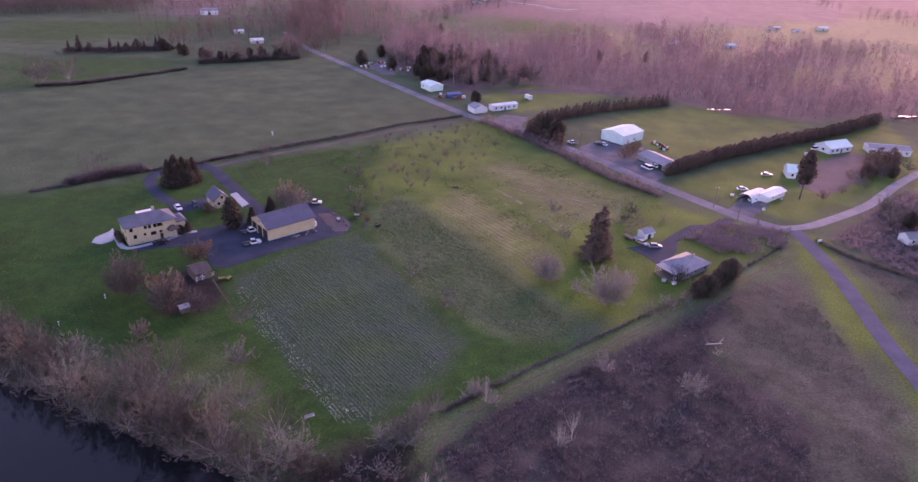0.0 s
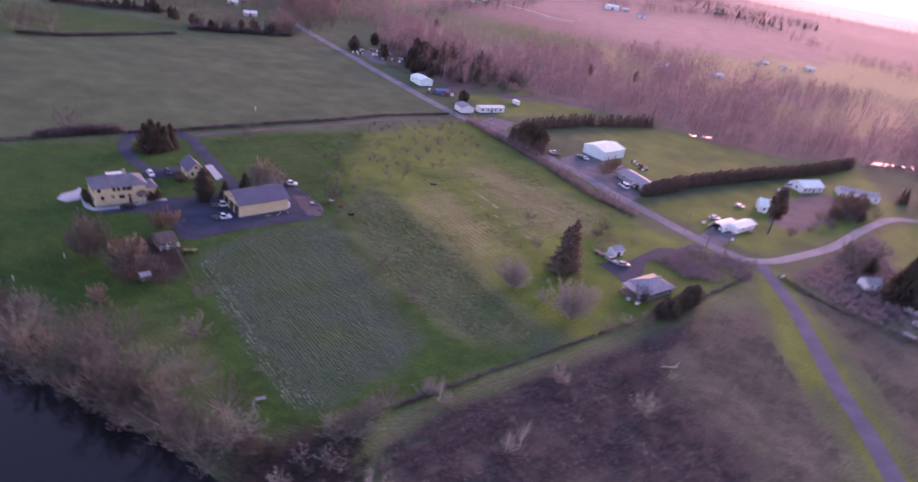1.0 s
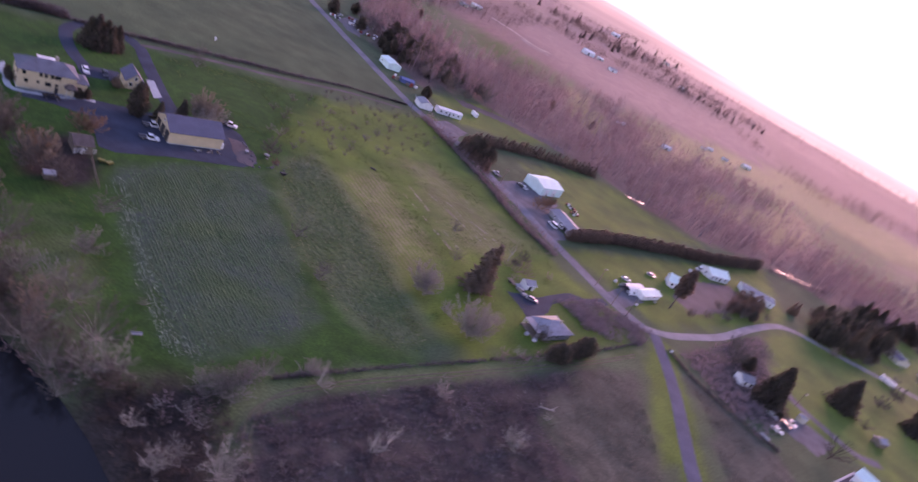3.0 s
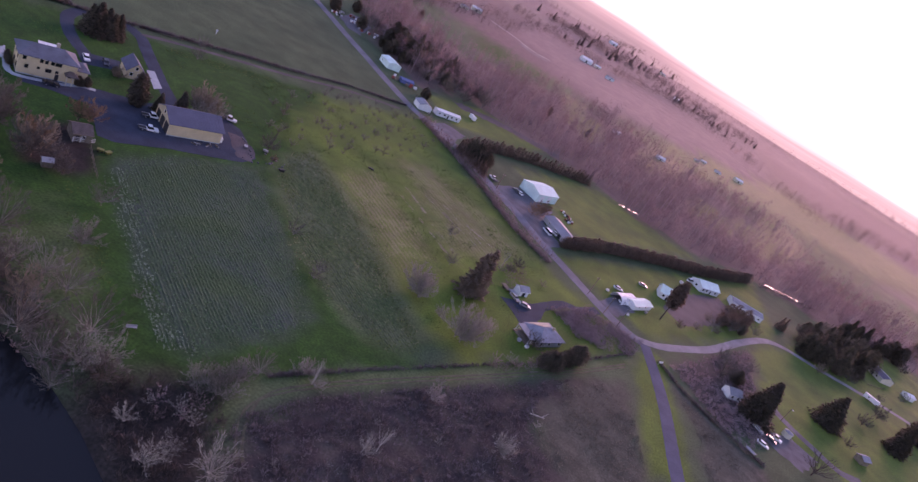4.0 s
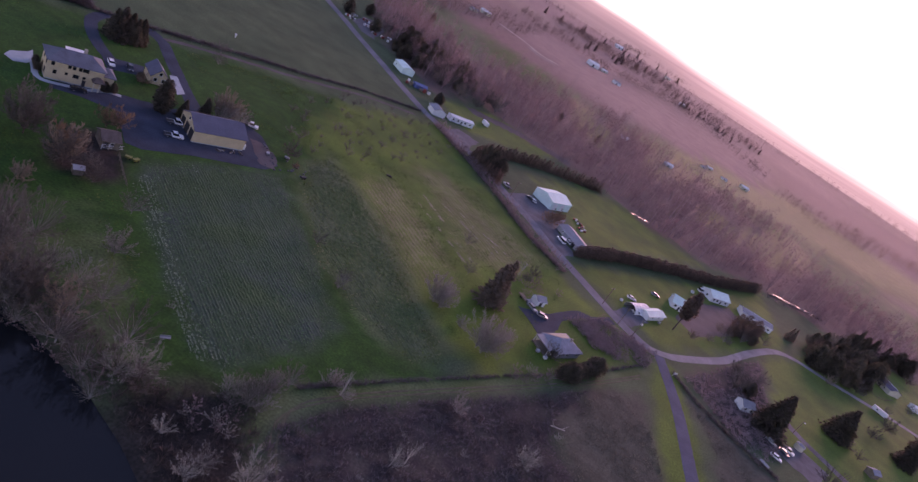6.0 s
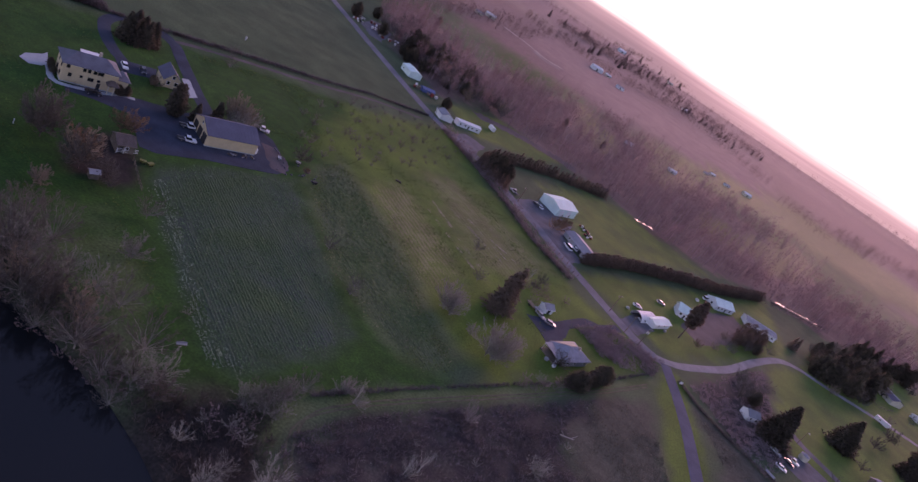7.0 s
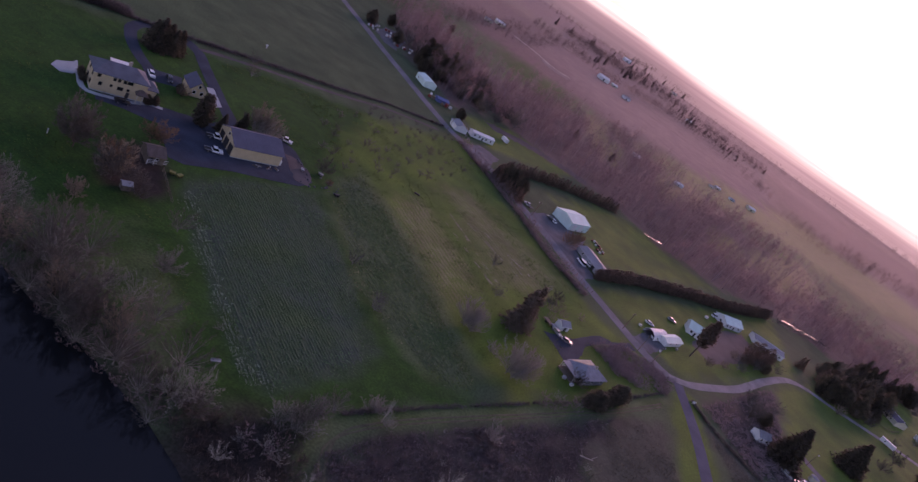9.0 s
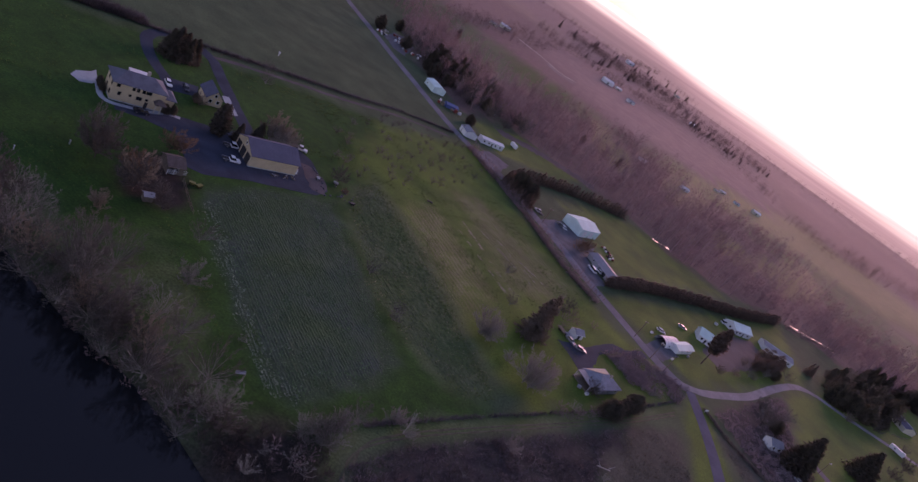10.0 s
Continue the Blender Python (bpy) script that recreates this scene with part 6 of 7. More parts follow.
row_field("stubble_rows", [(-36.6, 272.6), (-26.6, 289.4), (26.3, 263.6), (19.0, 239.7), (2.4, 221.4)], -41, 1.3, 0.5, 0.4, M_STUBBLE, "pale straw rows in mown grass", 10, 0.8, rise=0.3, fade=14.0)


def scatter(poly, n, r, patch=0.0, seed=0):
    px, py = np.array([q[0] for q in poly]), np.array([q[1] for q in poly])
    x, y = r.uniform(px.min(), px.max(), n), r.uniform(py.min(), py.max(), n)
    keep = (inside(x, y, poly) > 0) & (r.random(n) < 1 - patch + patch * 2 * ripple(x, y, 0.09, seed))
    return x[keep], y[keep]


def brambles(name, x, y, r, size, label, mat=M_BRAMBLE, leaves=24, width=0.03):
    dry = inside(x, y, RIVER) < -2.5
    x, y = x[dry], y[dry]
    v, f = tufts(r, x, y, size * r.uniform(0.5, 1.4, len(x)), leaves, 0.75, 0.9, width, 0.0)
    return stuff_mesh(name, v, f, mat, label, "brush")


nr = np.random.default_rng(12)
BROWN = [(-16.8, 103.4), (-6.2, 120.6), (9.3, 138.6), (54.1, 188.4), (45.0, 166.5), (44.6, 150.1), (51.3, 143.2), (62.9, 133.1), (40, 60), (-14, 68)]
x, y = scatter(BROWN, 30000, nr, 0.3, 2)
clumped = ripple(x, y, 0.55, 3) + 0.8 * ripple(x, y, 0.21, 8) + nr.normal(0, 0.3, len(x))
x, y = x[clumped > -0.35], y[clumped > -0.35]
brambles("brush", x, y, nr, 0.7, "brown winter brambles over a rough field", M_BRAMBLE, 10, 0.06)
x, y = scatter(BROWN, 1600, nr, 0.8, 5)
brambles("brush", x, y, nr, 0.7, "pale dead weed stalks over a rough field", M_TWIGPALE, 7)
M_DRYGRASS = material("pale_dry_grass", (0.17, 0.165, 0.125), 0.95, spread=0.35, scale=0.1, fine=2, bump=0, island=0.5, thin=0.25)
for k, poly in enumerate(([(54.2, 190.2), (75.2, 209.3), (79.6, 173.4), (84.0, 144.0), (62, 60), (40, 60), (62.9, 133.1), (44.6, 150.1), (45.0, 166.5)], [(94.0, 227.7), (100, 224), (130, 206), (140, 170), (120, 120), (107, 120), (104, 170), (102, 205)])):
    x, y = scatter(poly, 15000, nr, 0.6, 11 + k)
    brambles("dry_grass", x, y, nr, 0.42, "pale dead grass in low tussocks", M_DRYGRASS, 5, 0.13)
x, y = scatter([(95.2, 239.5), (144.1, 306.9), (138.6, 256.7), (140.1, 230.6), (122.6, 209.0)], 3500, nr, 0.3, 3)
brambles("brush", x, y, nr, 1.2, "mauve-brown brush beside the fence", M_TWIGMAUVE)
x, y = scatter([(-190, 130), (-128.6, 114.7), (-99.3, 107.8), (-56.6, 100.4), (-38.0, 96.4), (-25.2, 107.1), (-17.1, 98.2), (-17.0, 84.3), (-25, 62), (-60, 80), (-190, 100)], 12000, nr, 0.2, 4)
brambles("brush", x, y, nr, 1.1, "dense dark undergrowth on the river bank", M_UNDERGROWTH, 16, 0.04)


def line_spots(pts, n, width, r):
    k = r.uniform(0, len(pts) - 1, n)
    i = k.astype(int)
    p = np.array(pts)
    q = p[i] + (p[i + 1] - p[i]) * (k - i)[:, None] + r.uniform(-width, width, (n, 2))
    return q[:, 0], q[:, 1]


DITCH = [(-193.5, 200.5), (-171.5, 227.8), (-150.2, 250.5), (-142.6, 260.4), (-126.7, 281.0), (-107.8, 303.1), (-87.2, 331.1), (-60.6, 356.9)]
x, y = line_spots(DITCH, 1500, 1.0, nr)
brambles("brush", x, y, nr, 1.1, "dark overgrown ditch between fields")
x, y = line_spots([(-186.8, 212.2), (-178.7, 223.9), (-169.9, 232.7)], 700, 2.2, nr)
brambles("brush", x, y, nr, 2.0, "dark bramble hedge at the field's corner")
x, y = line_spots([(-18.0, 117.1), (-9.4, 127.6), (6.8, 146.3), (28.7, 171.2), (57.2, 203.8), (79.1, 233.1)], 700, 0.5, nr)
brambles("brush", x, y, nr, 0.7, "overgrown ditch beside the track")
ribbon("track", [(-147.1, 242.4), (-138.7, 254.8), (-122.9, 274.7), (-104.5, 296.6), (-84.4, 324.3), (-60.8, 346.1)], 2.2, 0.03, M_DIRT, "bare earth farm track beside the ditch", "track", 0.02, 0.35, 31)

x, y = scatter(THICKET, 9000, nr, 0.35, 6)
soft_edge = nr.random(len(x)) < np.clip(inside(x, y, THICKET) / 4.5, 0, 1)
x, y = x[soft_edge], y[soft_edge]
brambles("thicket", x, y, nr, 1.05, "tangled mauve bare brush at the junction", M_TWIGMAUVE, 16)
x, y = line_spots([(-49.2, 349.6), (-23.6, 327.2), (-2.2, 306.4), (17.8, 281.8), (37.9, 267.2)], 900, 1.5, nr)
brambles("thicket", x, y, nr, 1.15, "tangled mauve bare brush along the road", M_TWIGMAUVE, 14, 0.05)
x, y = line_spots([(181.4, 435.7), (204.6, 447.1), (230.4, 456.2)], 260, 1.6, nr)
brambles("brush", x, y, nr, 0.8, "low reeds and brush along the pond")
for line in ([(-363.0, 430.0), (-330.0, 447.0), (-302.0, 466.0)], [(-257.4, 430.9), (-239.7, 442.5), (-205.0, 471.5)]):
    x, y = line_spots(line, 900, 2.2, nr)
    brambles("thicket", x, y, nr, 2.6, "dark bare hedge brush between far fields")

MEADOWLAND = [(-84.9, 295.3), (-50.5, 350.7), (-14.6, 307.0), (36.0, 258.6), (45.5, 226.9), (24.2, 196.6), (18.9, 163.5), (-3.9, 181.4), (-40.9, 220.2), (-77.0, 232.3)]
LAWN = [(-186.0, 197.0), (-150.0, 212.0), (-150.0, 170.0), (-128.0, 160.0), (-108.0, 160.0), (-98.0, 152.0), (-88.0, 148.0), (-66.0, 126.0), (-44.0, 106.0), (-60.0, 104.0), (-120.0, 124.0), (-190.0, 150.0)]
UPPER_LAWN = [(-98.0, 222.0), (-136.0, 246.0), (-118.0, 268.0), (-88.0, 296.0), (-74.0, 240.0), (-68.0, 214.0), (-84.0, 222.0)]
YARD_MUD = [(-112.5, 153.5), (-106.3, 163.5), (-96.8, 160.5), (-87.0, 147.0), (-90.4, 139.0), (-98.3, 137.1), (-106.4, 145.0)]
for k, (poly, n, patch) in enumerate(((MEADOWLAND, 26000, 0.9), (LAWN, 12000, 0.8), (UPPER_LAWN, 8000, 0.8))):
    x, y = scatter(poly, n, nr, patch, 21 + k)
    grassy = inside(x, y, YARD_MUD) < 0
    x, y = x[grassy], y[grassy]
    brambles("grass", x, y, nr, 0.34, "uneven grass in low tussocks", M_TUSSOCK, 5, 0.16)

M_PALESTRAW = material("bleached_straw", (0.33, 0.31, 0.23), 0.9, spread=0.35, scale=0.2, fine=2, bump=0, island=0.4, thin=0.3)
for line in ([(-26.3, 244.4), (-0.0, 220.8)], [(-22.2, 246.3), (1.6, 225.4)], [(-19.4, 257.7), (8.6, 240.8)], [(-14.2, 261.4), (9.8, 244.9)], [(1.0, 253.7), (17.3, 246.9)], [(-27.6, 254.3), (-15.1, 242.2)]):
    x, y = line_spots(line, 800, 0.55, nr)
    thin_out = nr.random(len(x)) < np.clip(0.1 + 1.1 * ripple(x, y, 0.5, 4), 0, 1)
    x, y = x[thin_out], y[thin_out]
    v, f = tufts(nr, x, y, nr.uniform(0.25, 0.6, len(x)), 5, 0.9, 0.1, 0.2, 0.07)
    stuff_mesh("straw_row", v, f, M_PALESTRAW, "bleached straw left in a mown line", "straw")

# pale shrubs in the rough field
plant(PALEBUSH, [(38.2, 139.6), (8.5, 113.7), (-7.3, 122.9), (45.4, 155.1), (-50.6, 116.9), (7.4, 122.5), (-6.0, 97.0), (16.7, 148.8), (22.0, 128.0), (3.0, 104.0)], (0.45, 0.8), group="pale shrubs in the rough field")
plant(PALE, [(37.6, 136.4), (36.8, 137.4)], (0.55, 0.66), group="pale shrubs in the rough field")
plant(PALEBUSH + BUSH, [(29.2, 174.1), (33.6, 178.1), (-27.3, 108.3), (-24.7, 109.8), (-23.4, 113.5), (-13.7, 123.5), (-13.0, 125.2)], (0.9, 1.5), group="shrubs along the track")

ribbon("track", [(-44.3, 420.2), (-38.8, 424.8), (-15.5, 436.4), (11.7, 441.9), (29.2, 444.0)], 11.0, 0.03, M_DIRT, "bare earth strip along the woods", "track", 0.02, 2.2, 71)

# creek and pond, bright under the low sky
for k, pts in enumerate(([(187.7, 443.2), (191.6, 444.4), (195.5, 446.0)], [(197.6, 446.4), (200.2, 447.2), (203.0, 448.6)], [(204.4, 449.8), (208.0, 450.4), (211.0, 451.6)], [(213.6, 452.0), (216.0, 453.2), (218.0, 453.6)], [(219.3, 453.3), (222.8, 454.2), (228.0, 456.0)])):
    ribbon("water", pts, (1.8, 1.3, 2.2, 1.4, 2.4)[k], 0.05, M_WATER, "narrow bright pond along the woods", "water", 0.0, 1.2, 33 + 7 * k)
for k, pts in enumerate(([(75.4, 421.6), (77.6, 422.2), (79.6, 422.6)], [(81.0, 422.9), (82.6, 423.4), (84.4, 423.8)], [(85.4, 424.0), (87.0, 424.6), (88.6, 425.0)])):
    ribbon("water", pts, (1.6, 1.1, 1.4)[k], 0.05, M_WATER, "short bright stretch of creek", "water", 0.0, 0.8, 34 + k)

M_RUT = material("worn_dry_grass", (0.105, 0.112, 0.070), 0.95, spread=0.4, scale=0.4, fine=3)
for k, dy in enumerate((0.0, 1.9)):
    pts = [(-11.9, 93.8), (-15.5, 99.6), (-17.0, 105.4), (-15.2, 111.9), (-7.4, 123.3), (8.4, 141.5), (29.8, 165.2), (57.5, 196.5), (74.8, 218.3)]
    ribbon("track", [(a + 0.6 * dy * (i < 3), b + dy * min(i, 3) / 3) for i, (a, b) in enumerate(pts)], 0.55, 0.02, M_RUT, "worn wheel rut in rough grass", "track", 0.02, 0.16, 51 + k)
FENCELINE = [(90.3, 238.4), (97.7, 227.4), (109.0, 219.0), (121.0, 212.4), (129.5, 208.4)]
x, y = line_spots(FENCELINE, 420, 0.8, nr)
brambles("brush", x, y, nr, 0.9, "dark weeds along an old fence line")
plant(BUSH, along([(174.9, 423.4), (202.2, 438.4), (230.7, 450.2)], 6.0, 1.5), (0.5, 0.9), group="bushes along the pond")

# evergreens and junk near the far road
plant(ROUND, along([(-127.5, 462.7), (-103.5, 435.2), (-89.8, 447.9), (-81.7, 451.5), (-50.0, 453.6), (-64.4, 473.6), (-104.4, 493.5), (-122.5, 474.7)], 22.0, 5.0), (0.7, 1.05), group="evergreens along the far road")
plant(ROUND, [(-101.9, 445.9), (-150.9, 499.8), (-155.4, 467.4), (-67.6, 476.7), (-75.6, 475.8)], (0.8, 1.15), group="evergreens along the far road")
plant(BARE + YARD, along([(-137.1, 493.8), (-99.0, 454.8), (-70.1, 434.8), (-44.2, 438.5), (-85.1, 470.7), (-134.5, 529.5), (-108.6, 532.2), (-65.9, 489.9), (-29.0, 453.4), (-49.3, 461.0)], 8.0, 6.0), (0.85, 1.2), group="bare trees along the far road")
plant(ROUND, [(-58.6, 388.5), (-60.2, 390.6)], (0.55, 0.65), group="evergreens along the far road")
plant(ROUND, [(-109.9, 456.7), (-106.2, 462.2), (-102.7, 465.8), (-99.1, 469.4), (-114.3, 483.1), (-107.9, 484.4), (-94.1, 462.6), (-87.6, 456.8)], (1.0, 1.3), group="evergreens along the far road")
GROVE = [(-84.0, 424.0), (-66.0, 434.0), (-56.0, 456.0), (-68.0, 500.0), (-95.0, 505.0), (-112.0, 478.0), (-100.0, 440.0)]
spots = [(px + rng.uniform(-2.5, 2.5), py + rng.uniform(-2.5, 2.5)) for px in np.arange(-112, -52, 7.0) for py in np.arange(420, 508, 8.0)]
plant(TALL + FIR, [q for q in spots if inside(np.array([q[0]]), np.array([q[1]]), GROVE)[0] > 0 and rng.random() < 0.5], (0.6, 1.0), group="dark grove behind the roadside sheds")
jr = random.Random(9)
for k in range(16):
    q = (-137.3, 463.7)
    o = thing("scrap_heap", q[0] + jr.uniform(-22, 22), q[1] + jr.uniform(-10, 16), jr.uniform(0, 360), "heap of pale scrap and crates in a junk yard", "scrap heap", "scrap heaps")
    for i in range(3):
        s = jr.uniform(0.6, 1.6)
        part("crate", box(i * 1.4 - 1.5, i * 1.4 - 1.5 + s, -s / 2, s / 2, 0, s, bevel=0.05), jr.choice([M_WHITE, M_WOOD, M_CARGREY, M_RED]), o)
sheet("pavement", [(-146.7, 458.2), (-152.0, 512.8), (-129.7, 481.1), (-124.3, 442.7), (-133.1, 442.1)], 0.03, M_GRAVEL, "pale gravel junk yard", "gravel", 1.0, 4, seed=41)
for k, q in enumerate(((39.8, 340.4), (42.0, 337.6), (43.6, 334.9), (45.4, 332.2), (43.0, 330.4))):
    o = thing("scrap_heap", q[0], q[1], 33 * k, "pile of machinery and crates behind the hall", "scrap heap", "scrap heaps")
    for i in range(3):
        part("crate", box(i * 1.2 - 1.5, i * 1.2 - 0.6, -0.6, 0.5, 0, 0.8 + 0.3 * (i % 2), bevel=0.05), (M_RED, M_WHITE, M_DARK)[(i + k) % 3], o)


def boulder(x, y, s, seed):
    rn = random.Random(seed)
    bm = bmesh.new()
    bmesh.ops.create_icosphere(bm, subdivisions=2, radius=s)
    for v in bm.verts:
        v.co *= rn.uniform(0.85, 1.12)
        v.co.z = max(v.co.z * 0.7 + s * 0.4, -0.05)
    ob = part("boulder", bm, M_GRAVEL, None)
    ob.matrix_basis = pose(x, y, 0, 0, 0, rn.uniform(0, 360))
    tagged(ob, "pale grey boulder edging the farmyard", "boulder", "boulders")


for k, q in enumerate(along([(-84.4, 209.6), (-81.0, 212.7), (-73.6, 208.1), (-69.6, 201.7), (-72.9, 200.8)], 1.6, 1.4)):
    boulder(q[0], q[1], rng.uniform(0.18, 0.45), k)

for k, q in enumerate(along([(-69.6, 212.6), (-66.0, 213.0), (-63.0, 208.0), (-64.6, 205.4), (-68.0, 208.0)], 1.1, 1.8)):
    boulder(q[0], q[1], rng.uniform(0.2, 0.5), 40 + k)
plant(RUST, [(-66.4, 209.6)], (0.32, 0.36), group="rust-brown yard trees")

for k, q in enumerate(along([(-85.8, 190.4), (-82.2, 194.7), (-79.2, 199.1)], 2.2, 0.6)):
    o = thing("scrap_pile", q[0], q[1], 40 * k, "low pile of boards and scrap against the barn", "scrap pile", "scrap piles")
    for i in range(3):
        part("board", box(-0.8 + 0.3 * i, 0.7 + 0.2 * i, -0.25 + 0.2 * i, 0.0 + 0.2 * i, 0.07, 0.25 + 0.2 * i, bevel=0.02), (M_WOOD, M_DARK, M_CARGREY)[(i + k) % 3], o)


def garden_cart(x, y, turn, mat, label):
    """A low cart: tub, handle and four small wheels."""
    t = thing("garden_cart", x, y, turn, label, "cart", "carts and small machines")
    part("tub", solid([(-0.7, -0.4, 0.35), (0.7, -0.4, 0.35), (0.7, 0.4, 0.35), (-0.7, 0.4, 0.35), (-0.9, -0.55, 0.95), (0.9, -0.55, 0.95), (0.9, 0.55, 0.95), (-0.9, 0.55, 0.95)], [(3, 2, 1, 0), (4, 5, 6, 7), (0, 1, 5, 4), (1, 2, 6, 5), (2, 3, 7, 6), (3, 0, 4, 7)]), mat, t)
    part("axle_frame", box(-0.6, 0.6, -0.3, 0.3, 0.27, 0.35), M_DARK, t)
    part("handle", box(0.85, 1.7, -0.04, 0.04, 0.8, 0.88), M_DARK, t)
    for sx in (-0.5, 0.5):
        for sy in (-0.45, 0.45):
            part("wheel", cyl(sx, sy, 0.25, 0.25, 0.14, "Y"), M_TYRE, t)


M_YELLOWPAINT = material("faded_yellow_paint", (0.17, 0.19, 0.05), 0.6, spread=0.25)
garden_cart(-93.7, 158.1, 30, M_YELLOWPAINT, "faded yellow garden cart by the field's corner")
garden_cart(-91.9, 159.0, 75, M_YELLOWPAINT, "faded yellow garden cart by the field's corner")
garden_cart(-71.2, 212.9, 10, M_CARGREY, "grey cart under the tree behind the barn")
garden_cart(-61.4, 206.6, 50, M_DARK, "dark cart in rough grass near the barn")
garden_cart(-76.2, 207.6, 120, M_CARGREY, "grey cart among the rubble")
t = thing("feed_trough", -42.9, 250.6, 15, "dark feed trough standing in the meadow", "trough")
part("tub", solid([(-1.1, -0.3, 0.3), (1.1, -0.3, 0.3), (1.1, 0.3, 0.3), (-1.1, 0.3, 0.3), (-1.25, -0.45, 0.8), (1.25, -0.45, 0.8), (1.25, 0.45, 0.8), (-1.25, 0.45, 0.8)], [(3, 2, 1, 0), (4, 5, 6, 7), (0, 1, 5, 4), (1, 2, 6, 5), (2, 3, 7, 6), (3, 0, 4, 7)]), M_DARK, t)
for a in (-0.9, 0.9):
    part("trestle", box(a - 0.06, a + 0.06, -0.35, 0.35, 0, 0.32), M_WOOD, t)
for k, q in enumerate(((-118.8, 140.5), (-121.2, 125.7))):
    t = thing("marker_post", q[0], q[1], 30 * k, "short white post in the lawn", "post", "white posts in the lawn")
    part("post", box(-0.1, 0.1, -0.1, 0.1, -0.2, 1.3, bevel=0.02), M_WHITE, t)
    part("cap", box(-0.16, 0.16, -0.16, 0.16, 1.3, 1.4, bevel=0.02), M_WHITE, t)


def storage_bin(x, y, turn, mat, label, size=1.2):
    """A lidded bulk bin on a pallet."""
    t = thing("storage_bin", x, y, turn, label, "bin", "bins and boxes in the yards")
    part("bin", box(-size / 2, size / 2, -size * 0.4, size * 0.4, 0.14, size * 0.8, bevel=0.05), mat, t)
    part("lid", box(-size * 0.53, size * 0.53, -size * 0.43, size * 0.43, size * 0.8, size * 0.86, bevel=0.02), M_GREYSIDING, t)
    for a in (-0.38, 0.0, 0.38):
        part("pallet_runner", box(a * size - 0.05, a * size + 0.05, -size * 0.42, size * 0.42, 0.0, 0.14), M_WOOD, t)


storage_bin(67.1, 275.2, 20, M_WHITE, "white lidded bin on the lawn by the arched shed")
storage_bin(76.9, 262.7, 65, M_WHITE, "white lidded bin beside the road")
storage_bin(86.4, 276.3, 50, M_CARGREY, "grey lidded bin in front of the long shed")
storage_bin(111.9, 343.9, 10, M_WHITE, "white lidded bin beside the bungalow", 1.6)
storage_bin(37.4, 191.2, 48, M_WHITE, "white lidded bin beside the cottage porch")
storage_bin(34.4, 192.4, 20, M_GREYSIDING, "pale grey bin at the cottage porch")
t = thing("fallen_trunk", 45.0, 159.8, 20, "bleached dead trunk with two limbs in brambles", "dead tree")
bm = cyl(0, 0, 0.55, 0.16, 4.6, "X", 9, r2=0.09)
part("trunk", bm, M_BARKWHITE, t)
for a, lean in ((1.2, 35), (-1.0, -50)):
    ob = part("limb", cyl(0, 0, 1.2, 0.1, 2.4, "Z", 7, r2=0.04), M_BARKWHITE, t)
    ob.matrix_basis = pose(a, 0, 0.45, 0, lean, 0)


# ---- distance ----
plant(BUSH, along([(-356.4, 422.5), (-332.8, 437.7), (-305.7, 456.9)], 4.0, 1.5), (0.8, 1.4), group="hedge between far fields")
plant(BUSH, along([(-260.1, 432.6), (-238.7, 448.7), (-209.6, 489.1)], 4.0, 2.0), (0.9, 1.5), group="hedge between far fields")
plant(ROUND, along([(-334.2, 439.6), (-307.6, 463.5), (-262.3, 442.5), (-236.8, 462.8), (-213.5, 492.7)], 11.0, 3.5), (0.4, 0.8), group="evergreens between far fields")
plant(HAZEFIR + BUSH, along([(-362.0, 430.5), (-346.6, 438.4), (-330.0, 447.9), (-302.0, 467.0)], 3.4, 2.4), (0.4, 0.8), group="conifer row between far fields")
plant(HAZEFIR + ROUND + BUSH, along([(-257.4, 431.5), (-239.7, 443.5), (-224.2, 456.7), (-205.3, 472.9)], 3.6, 2.2), (0.3, 0.62), group="conifer row by the far houses")
plant(BARE, [(-313.3, 344.0), (-310.3, 346.5), (-298.2, 352.1)], (1.4, 1.75), group="bare trees at the field's corner")
plant(BARE, [(-184.3, 222.9)], (0.9, 1.1), group="bare trees at the field's corner")
plant(HAZEFIR, along([(-14.0, 1285.0), (6.1, 1320.0), (61.0, 1440.0), (131.0, 1650.0), (229.0, 1726.0)], 34.0, 18.0), (0.5, 1.15), group="conifers on the far shelter belt")
plant(HAZEFIR, along([(-120.0, 1560.0), (-60.0, 1620.0), (60.0, 1760.0), (150.0, 1990.0), (300.0, 2050.0)], 48.0, 30.0), (0.5, 1.2), group="conifers on the far shelter belt")
plant(HAZEFIR, along([(208.0, 1370.0), (258.0, 1400.0), (313.0, 1290.0)], 24.0, 12.0), (0.5, 1.0), group="evergreens by the far farms")
ribbon("track", [(-112.0, 912.0), (-96.0, 904.0), (-80.3, 898.1), (-62.0, 884.0), (-51.3, 872.0), (-36.0, 868.0), (-20.0, 875.0)], 5.0, 0.06, M_PALEGRAVEL, "pale farm track across far fields", "track", 0.02, 2.0, 61)
ribbon("track", [(-60.0, 868.0), (-44.0, 850.0), (-22.0, 856.0)], 7.0, 0.06, M_GRAVEL, "pale farm track across far fields", "track", 0.02, 2.6, 62)
